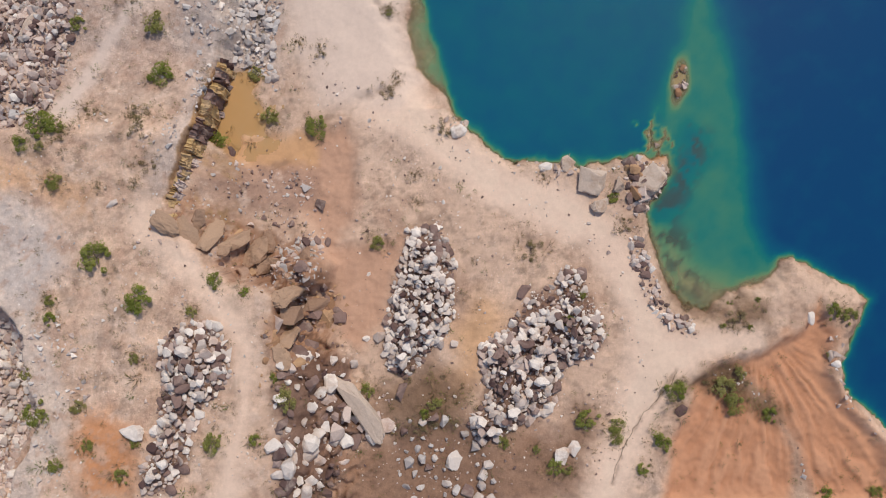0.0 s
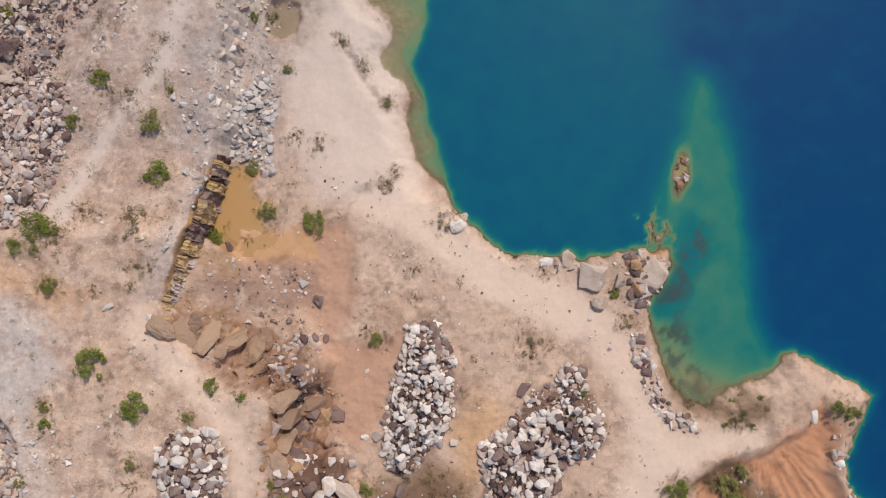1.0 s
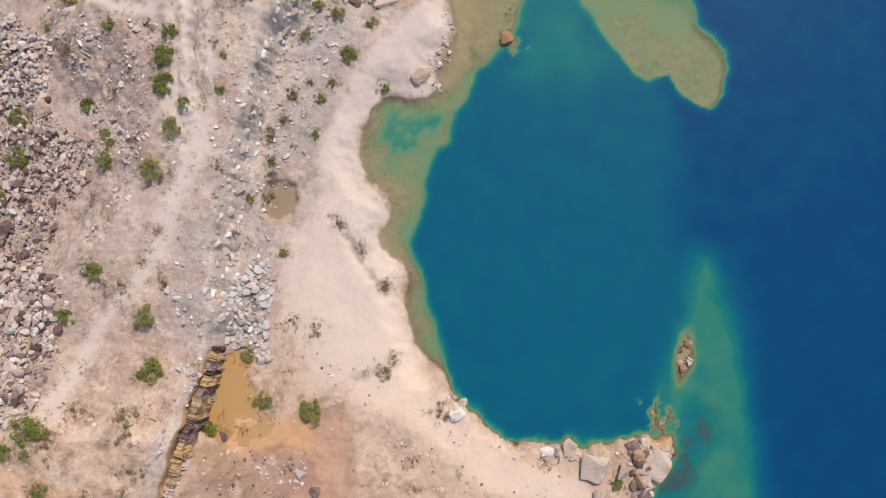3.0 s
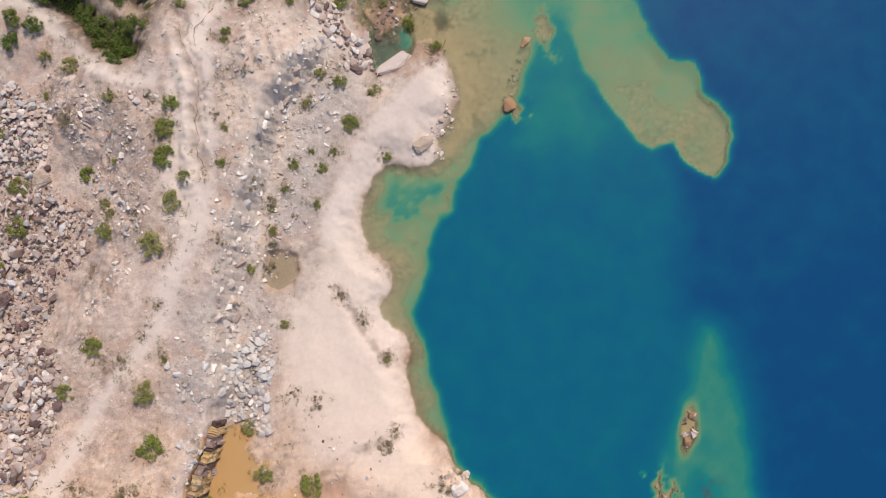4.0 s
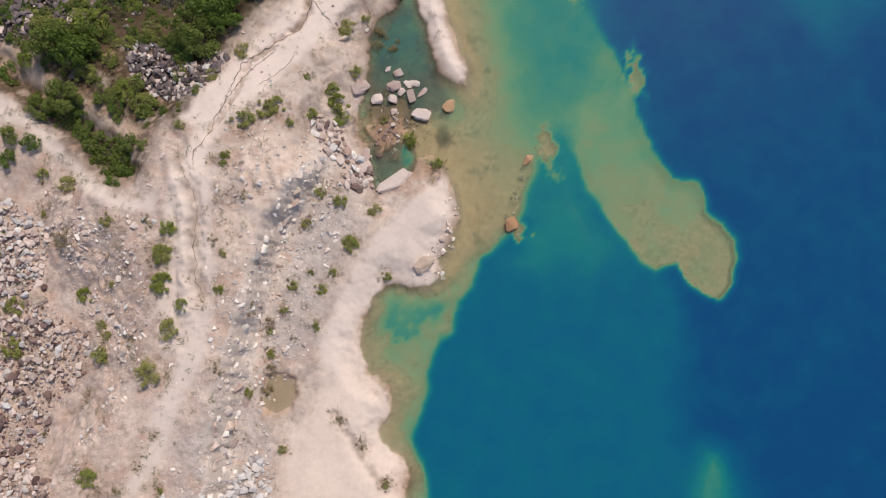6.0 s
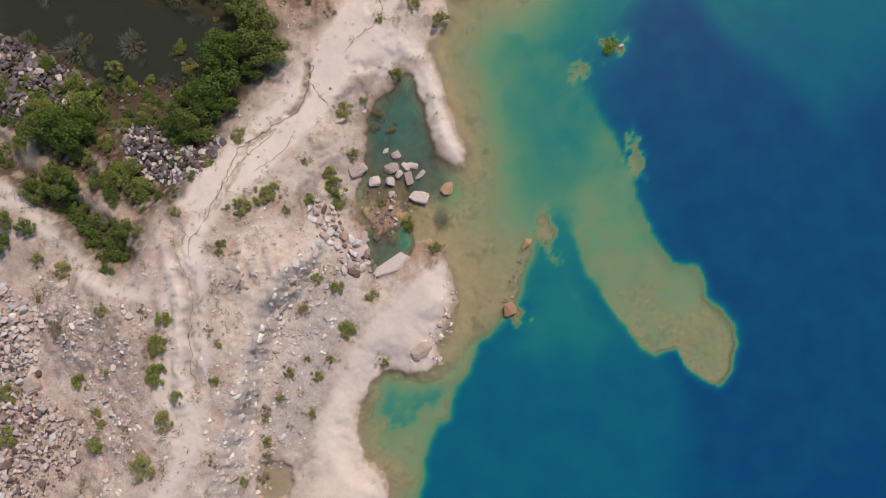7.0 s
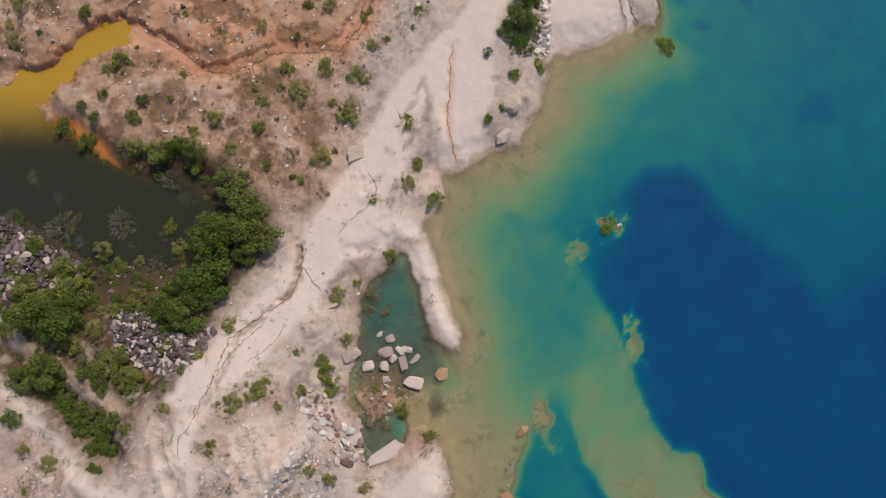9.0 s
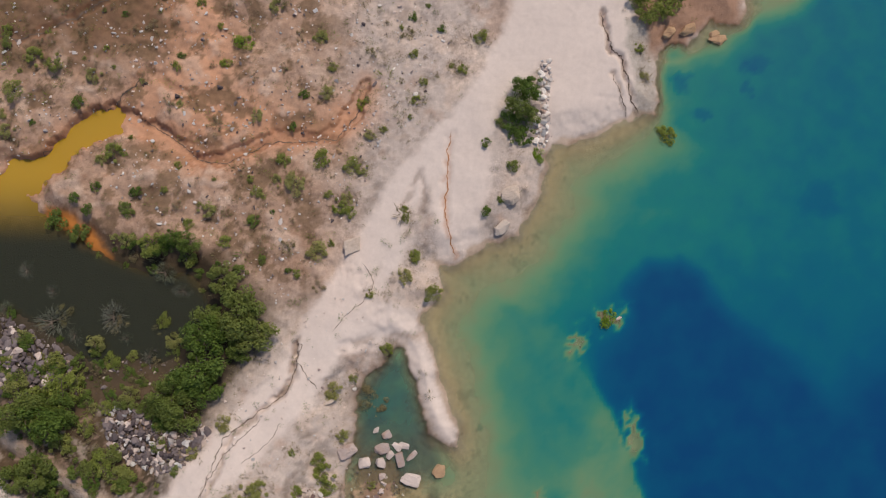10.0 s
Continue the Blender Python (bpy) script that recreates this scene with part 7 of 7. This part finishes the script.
# ---- plants ----
def leaf_cloud(name, rng, lumps, leaves, size, low, material):
    """A crown of small leaves about 1 m in radius, in uneven lumps with gaps."""
    nr = np.random.RandomState(rng.randint(0, 99999))
    mids = []
    for _ in range(lumps):
        a, r = rng.uniform(0, 6.283), math.sqrt(rng.random()) * 0.82
        mids.append((r * math.cos(a), r * math.sin(a), low + (1.0 - low) * rng.uniform(0.25, 0.8) * (1 - 0.5 * r), rng.uniform(0.14, 0.40)))
    pick = nr.randint(0, lumps, leaves)
    mids = np.array(mids)[pick]
    way = nr.normal(size=(leaves, 3))
    way[:, 2] = np.abs(way[:, 2]) * 0.9 + way[:, 2] * 0.1
    way /= np.linalg.norm(way, axis=1)[:, None]
    p = mids[:, :3] + way * (mids[:, 3] * nr.uniform(0.55, 1.08, leaves) ** 0.6)[:, None]
    nrm = way + nr.normal(scale=0.55, size=(leaves, 3)) + (0, 0, 0.35)
    nrm /= np.linalg.norm(nrm, axis=1)[:, None]
    u = np.cross(nrm, nr.normal(size=(leaves, 3)))
    u /= np.linalg.norm(u, axis=1)[:, None]
    v = np.cross(nrm, u)
    s = size * nr.uniform(0.6, 1.3, leaves)[:, None]
    co = np.stack([p - u * s, p - v * s * 0.5 + nrm * s * 0.12, p + u * s, p + v * s * 0.5 + nrm * s * 0.12], axis=1).reshape(-1, 3)
    me = bpy.data.meshes.new(name)
    me.from_pydata(co.tolist(), [], np.arange(leaves * 4).reshape(-1, 4).tolist())
    me.materials.append(material)
    return me


def stem_mesh(name, rng, limbs, top, thick, material):
    """A tapered trunk that forks into limbs."""
    bm = bmesh.new()

    def limb(a, b, ra, rb):
        d = (b - a).normalized()
        side = d.orthogonal().normalized()
        other = d.cross(side)
        rings = []
        for p, r in ((a, ra), ((a + b) / 2 + side * 0.04, (ra + rb) / 2), (b, rb)):
            rings.append([bm.verts.new(p + (side * math.cos(k * 1.2566) + other * math.sin(k * 1.2566)) * r) for k in range(5)])
        for q, s in zip(rings[:-1], rings[1:]):
            for k in range(5):
                bm.faces.new((q[k], q[(k + 1) % 5], s[(k + 1) % 5], s[k]))

    fork = Vector((0, 0, top * 0.35))
    limb(Vector((0, 0, -0.15)), fork, thick, thick * 0.75)
    for k in range(limbs):
        a = k * 6.283 / limbs + rng.uniform(-0.4, 0.4)
        r = rng.uniform(0.3, 0.7)
        limb(fork, Vector((r * math.cos(a), r * math.sin(a), top * rng.uniform(0.6, 0.85))), thick * 0.6, thick * 0.15)
    me = bpy.data.meshes.new(name)
    bm.to_mesh(me)
    bm.free()
    me.materials.append(material)
    return me


def twig_cloud(name, rng, blades, material, thin=1.0):
    """A dry shrub or grass clump: thin blades fanning from the base."""
    nr = np.random.RandomState(rng.randint(0, 99999))
    a, out = nr.uniform(0, 6.283, blades), nr.uniform(0.15, 1.0, blades) ** 0.7
    root = np.stack([np.cos(a) * out * 0.45, np.sin(a) * out * 0.45, np.full(blades, -0.05)], 1) + nr.normal(scale=0.08, size=(blades, 3)) * (1, 1, 0)
    tip = np.stack([np.cos(a) * out, np.sin(a) * out, 0.75 - 0.45 * out], 1) + nr.normal(scale=0.12, size=(blades, 3))
    side = np.cross(tip - root, nr.normal(size=(blades, 3)))
    side /= np.linalg.norm(side, axis=1)[:, None]
    mid = (root + tip) / 2 + (0, 0, 0.12)
    w = thin * nr.uniform(0.018, 0.045, blades)[:, None]
    co = np.stack([root, mid - side * w, tip, mid + side * w], axis=1).reshape(-1, 3)
    me = bpy.data.meshes.new(name)
    me.from_pydata(co.tolist(), [], np.arange(blades * 4).reshape(-1, 4).tolist())
    me.materials.append(material)
    return me


def limb_mesh(rng):
    """One bare limb that leans out from the fork."""
    bm = bmesh.new()
    a, r = rng.uniform(0, 6.283), rng.uniform(0.35, 0.7)
    tip = Vector((r * math.cos(a), r * math.sin(a), rng.uniform(0.55, 0.8)))
    rings = []
    for t, w in ((0.0, 0.035), (0.5, 0.024), (1.0, 0.008)):
        p = Vector((0, 0, 0.3)).lerp(tip, t) + Vector((0, 0, 0.07 * math.sin(3.14 * t)))
        rings.append([bm.verts.new(p + Vector((math.cos(k * 1.2566) * w, math.sin(k * 1.2566) * w, 0))) for k in range(5)])
    for q, s in zip(rings[:-1], rings[1:]):
        for k in range(5):
            bm.faces.new((q[k], q[(k + 1) % 5], s[(k + 1) % 5], s[k]))
    me = bpy.data.meshes.new("limb")
    bm.to_mesh(me)
    bm.free()
    return me


def plant(name, crown, stem, category, label, group):
    ob = tagged(new(name), label, category, group)
    trunk = part("stem" if name != "tree" else "trunk", stem, None, ob)
    if name == "tree":
        rng = random.Random(len(crown.vertices) + int(1000 * crown.vertices[0].co.x))
        for _ in range(5):
            part("limb", limb_mesh(rng), BARK, trunk)
    part("crown", crown, None, ob)
    return ob


PLANTS = {}
rng = random.Random(21)
for key, name, leaf, lumps, leaves, size, label in (
        ("green", "shrub", LEAF_GREEN, 18, 1300, 0.075, "round green leafy shrub on stony ground"),
        ("dark", "tree", LEAF_DARK, 22, 2600, 0.06, "small dark green broadleaf tree with dense crown"),
        ("thick", "bush", LEAF_DARK, 18, 1400, 0.075, "dense dark green bush in the gully"),
        ("lime", "shrub", LEAF_LIME, 16, 1200, 0.075, "bright yellow-green shrub at the water"),
        ("bare", "dead_shrub", LEAF_GREY, 10, 200, 0.05, "bare grey drowned shrub standing in dark pond water"),
        ("dry", "dry_shrub", LEAF_DRY, 10, 260, 0.08, "dry brown twiggy shrub on bare earth")):
    PLANTS[key] = []
    for k in range(4):
        low = 0.35 if key == "dark" else 0.1
        crown = leaf_cloud("crown", rng, lumps, leaves, size, low, leaf)
        if key == "dry":
            crown = leaf_cloud("crown", rng, 9, 620, 0.055, -0.05, leaf)
        if key == "bare":
            crown = twig_cloud("crown", rng, 520, leaf, 0.35)
        stem = stem_mesh("stem", rng, 6, 1.0 if key != "dry" else 0.55, 0.06 if key != "dry" else 0.03, BARK)
        PLANTS[key].append((name, crown, stem, label))

FIRST = {}


def grow(key, x, y, r, rng, height=1.0, least=-0.3):
    """One plant of a kind: the first of each shape is built, the rest are copies."""
    k = rng.randrange(4)
    z = max(ground_at(x, y), least) - 0.03
    m = Matrix.LocRotScale((x, y, z), Euler((0, 0, rng.uniform(0, 6.283))), None)
    name, crown, stem, label = PLANTS[key][k]
    if (key, k) not in FIRST:
        ob = FIRST[key, k] = plant(name, crown, stem, "tree" if name == "tree" else "shrub", label, "plants of the quarry")
        ob.matrix_basis = m
    else:
        ob = copy_thing(FIRST[key, k], m)
    ob.scale = (r * rng.uniform(0.85, 1.2), r * rng.uniform(0.75, 1.05), r * height * rng.uniform(0.85, 1.1))
    return ob


rng = random.Random(33)
for key, rows, height in (("green", SHRUBS_GREEN_SOUTH, 0.95), ("green", SHRUBS_GREEN_PIT, 0.9), ("dry", SHRUBS_DRY_SOUTH, 0.7), ("green", SHRUBS_GREEN_MID, 0.95),
                          ("dry", SHRUBS_DRY_MID, 0.7), ("thick", SHRUBS_GULLY, 1.1), ("green", SHRUBS_GREEN_RIDGE, 0.95), ("dry", SHRUBS_DRY_RIDGE, 0.7),
                          ("dark", SHRUBS_TREES, 1.5), ("thick", SHRUBS_MARGIN, 1.0), ("green", SHRUBS_GREEN_NORTH, 0.95), ("green", SHRUBS_SHORE_NORTH, 0.95),
                          ("green", SHRUBS_POND_GREEN, 1.1), ("bare", SHRUBS_POND_BARE, 0.8), ("lime", SHRUBS_LIME, 0.9), ("dry", SHRUBS_DRY_NORTH, 0.7)):
    for x, y, r in rows:
        grow(key, x, y, max(r, 0.3) * (1.2 if key == "dark" else 1.08), rng, height, -0.12 if key == "lime" else -0.3)

# more of the dense scrub round the pond and in the gully
for area, key, count in ((LITTER_GULLY, "thick", 34), (LITTER_SHADE_POND, "thick", 110), (POND_SOUTH, "thick", 46), (POND_SOUTH, "green", 14), (POND_SOUTH, "dry", 16), (LITTER_SHADE_POND, "green", 40), (LITTER_SHADE_POND, "dry", 30), (FINE_NORTH, "green", 44), (FINE_NORTH, "thick", 22), (FINE_NORTH, "dry", 36), (DARK_SE, "dry", 8), (SCRUB_BAY, "dry", 16), (SCRUB_BAY, "green", 6), (RUBBLE_PIT, "dry", 10), (FINE_SLOPE, "green", 4), (FINE_RIDGE, "green", 3), (FINE_RIDGE, "dry", 8), (SCRUB_MID, "dry", 8)):
    wet = ((POND, -1.4), (CREEK, 0.4), (TRACK_NORTH, 0.2), (PILE_POND, 0.3), (LANE_WEST, 0.2))
    for x, y in places(area, 1.0 if area is POND_SOUTH else 1.6, rng, count * 6)[:count]:
        if all(inside(np.array([x]), np.array([y]), w)[0] < -s for w, s in wet):
            grow(key, x, y, 0.28 + 0.55 * rng.random() ** 2, rng, 0.9)


def tufts(label, spots, material, seed, size):
    """Small weeds, too many to count, as one mesh."""
    rng = random.Random(seed)
    base = [np.array([v.co for v in twig_cloud("tuft", rng, 22, material).vertices]) for _ in range(5)]
    co = []
    for x, y in spots:
        a, s = rng.uniform(0, 6.283), size * math.exp(rng.gauss(0, 0.4))
        v = rng.choice(base) * s
        c, q = math.cos(a), math.sin(a)
        co.append(np.stack([v[:, 0] * c - v[:, 1] * q + x, v[:, 0] * q + v[:, 1] * c + y, v[:, 2] + ground_at(x, y)], 1))
    co = np.concatenate(co)
    me = bpy.data.meshes.new("weeds")
    me.from_pydata(co.tolist(), [], np.arange(len(co)).reshape(-1, 4).tolist())
    me.materials.append(material)
    return tagged(new("weeds", me), label, "weeds", kind="stuff")


def weed_spots(seed, count, where):
    """Clustered places on land, off the tracks and stone heaps."""
    nr = np.random.RandomState(seed)
    p = nr.uniform((-44, -20), (38, 104), (count * 6, 2))
    x, y = p[:, 0], p[:, 1]
    ok = (rough(x, y, 5.0, 4, seed, 0.7) > 0.10) & (inside(x, y, LAKE) < -0.8)
    for area in (TRACK_SOUTH, TRACK_EAST, TRACK_WEST, BENCH, BENCH_N, TRACK_MID, TRACK_NORTH, POND, CREEK, PUDDLE, PILE_EAST, PILE_MID, PILE_WEST, ORANGE_FLOOR):
        ok &= inside(x, y, area) < 0.2
    if where is not None:
        near = np.zeros(len(p), bool)
        for area in where:
            near |= inside(x, y, area) > -0.5
        ok &= near
    return p[ok][:count]


GREENERY = (LITTER_GULLY, LITTER_SHADE_POND, FINE_NORTH, DARK_SE, SCRUB_MID, SCRUB_BAY, GULLY)
tufts("small green weeds among stones", weed_spots(301, 1100, None), LEAF_DARK, 1, 0.28)
tufts("low dry grass tufts on bare earth", weed_spots(302, 1500, None), LEAF_DRY, 2, 0.3)
tufts("green weeds in the scrub by pond and creek", weed_spots(303, 1600, GREENERY), LEAF_GREEN, 3, 0.3)
tufts("olive and brown reeds on the cove's muddy flat", [(-5.2 + 3.2 * math.cos(k * 2.4) * math.sqrt(k / 70), 57.0 + 2.4 * math.sin(k * 2.4) * math.sqrt(k / 70)) for k in range(70)], LEAF_DRY, 7, 0.34)
tufts("dry brown grass in the scrub by pond and creek", weed_spots(304, 2200, GREENERY), LEAF_DRY, 4, 0.32)
ROUND = [(x + 1.35 * r * math.cos(k * 2.4 + x), y + 1.35 * r * math.sin(k * 2.4 + x)) for rows in (SHRUBS_GREEN_SOUTH, SHRUBS_GREEN_PIT, SHRUBS_GREEN_MID, SHRUBS_GREEN_RIDGE,
         SHRUBS_GREEN_NORTH, SHRUBS_SHORE_NORTH, SHRUBS_DRY_SOUTH, SHRUBS_DRY_MID) for x, y, r in rows for k in range(7)]
ROUND = [(x, y) for x, y in ROUND if ground_at(x, y) > 0.05]
tufts("olive and dry weeds round the foot of the shrubs", ROUND, LEAF_DRY, 5, 0.36)
rng = random.Random(77)
ALONG = []
for line in (SPLIT_LANE, SPLIT_TRACK, SPLIT_UPPER, TRACK_WEST, TRACK_MID, LANE_WEST):
    for (ax, ay), (bx, by) in zip(line[:-1], line[1:]):
        for _ in range(int(1.1 * math.hypot(bx - ax, by - ay))):
            k = rng.random()
            ALONG.append((ax + (bx - ax) * k + rng.gauss(0, 0.6), ay + (by - ay) * k + rng.gauss(0, 0.6)))
tufts("dark weeds rooted along the track's edges and cracks", [p for p in ALONG if rng.random() < 0.75 and ground_at(*p) > 0.05], LEAF_DARK, 6, 0.30)
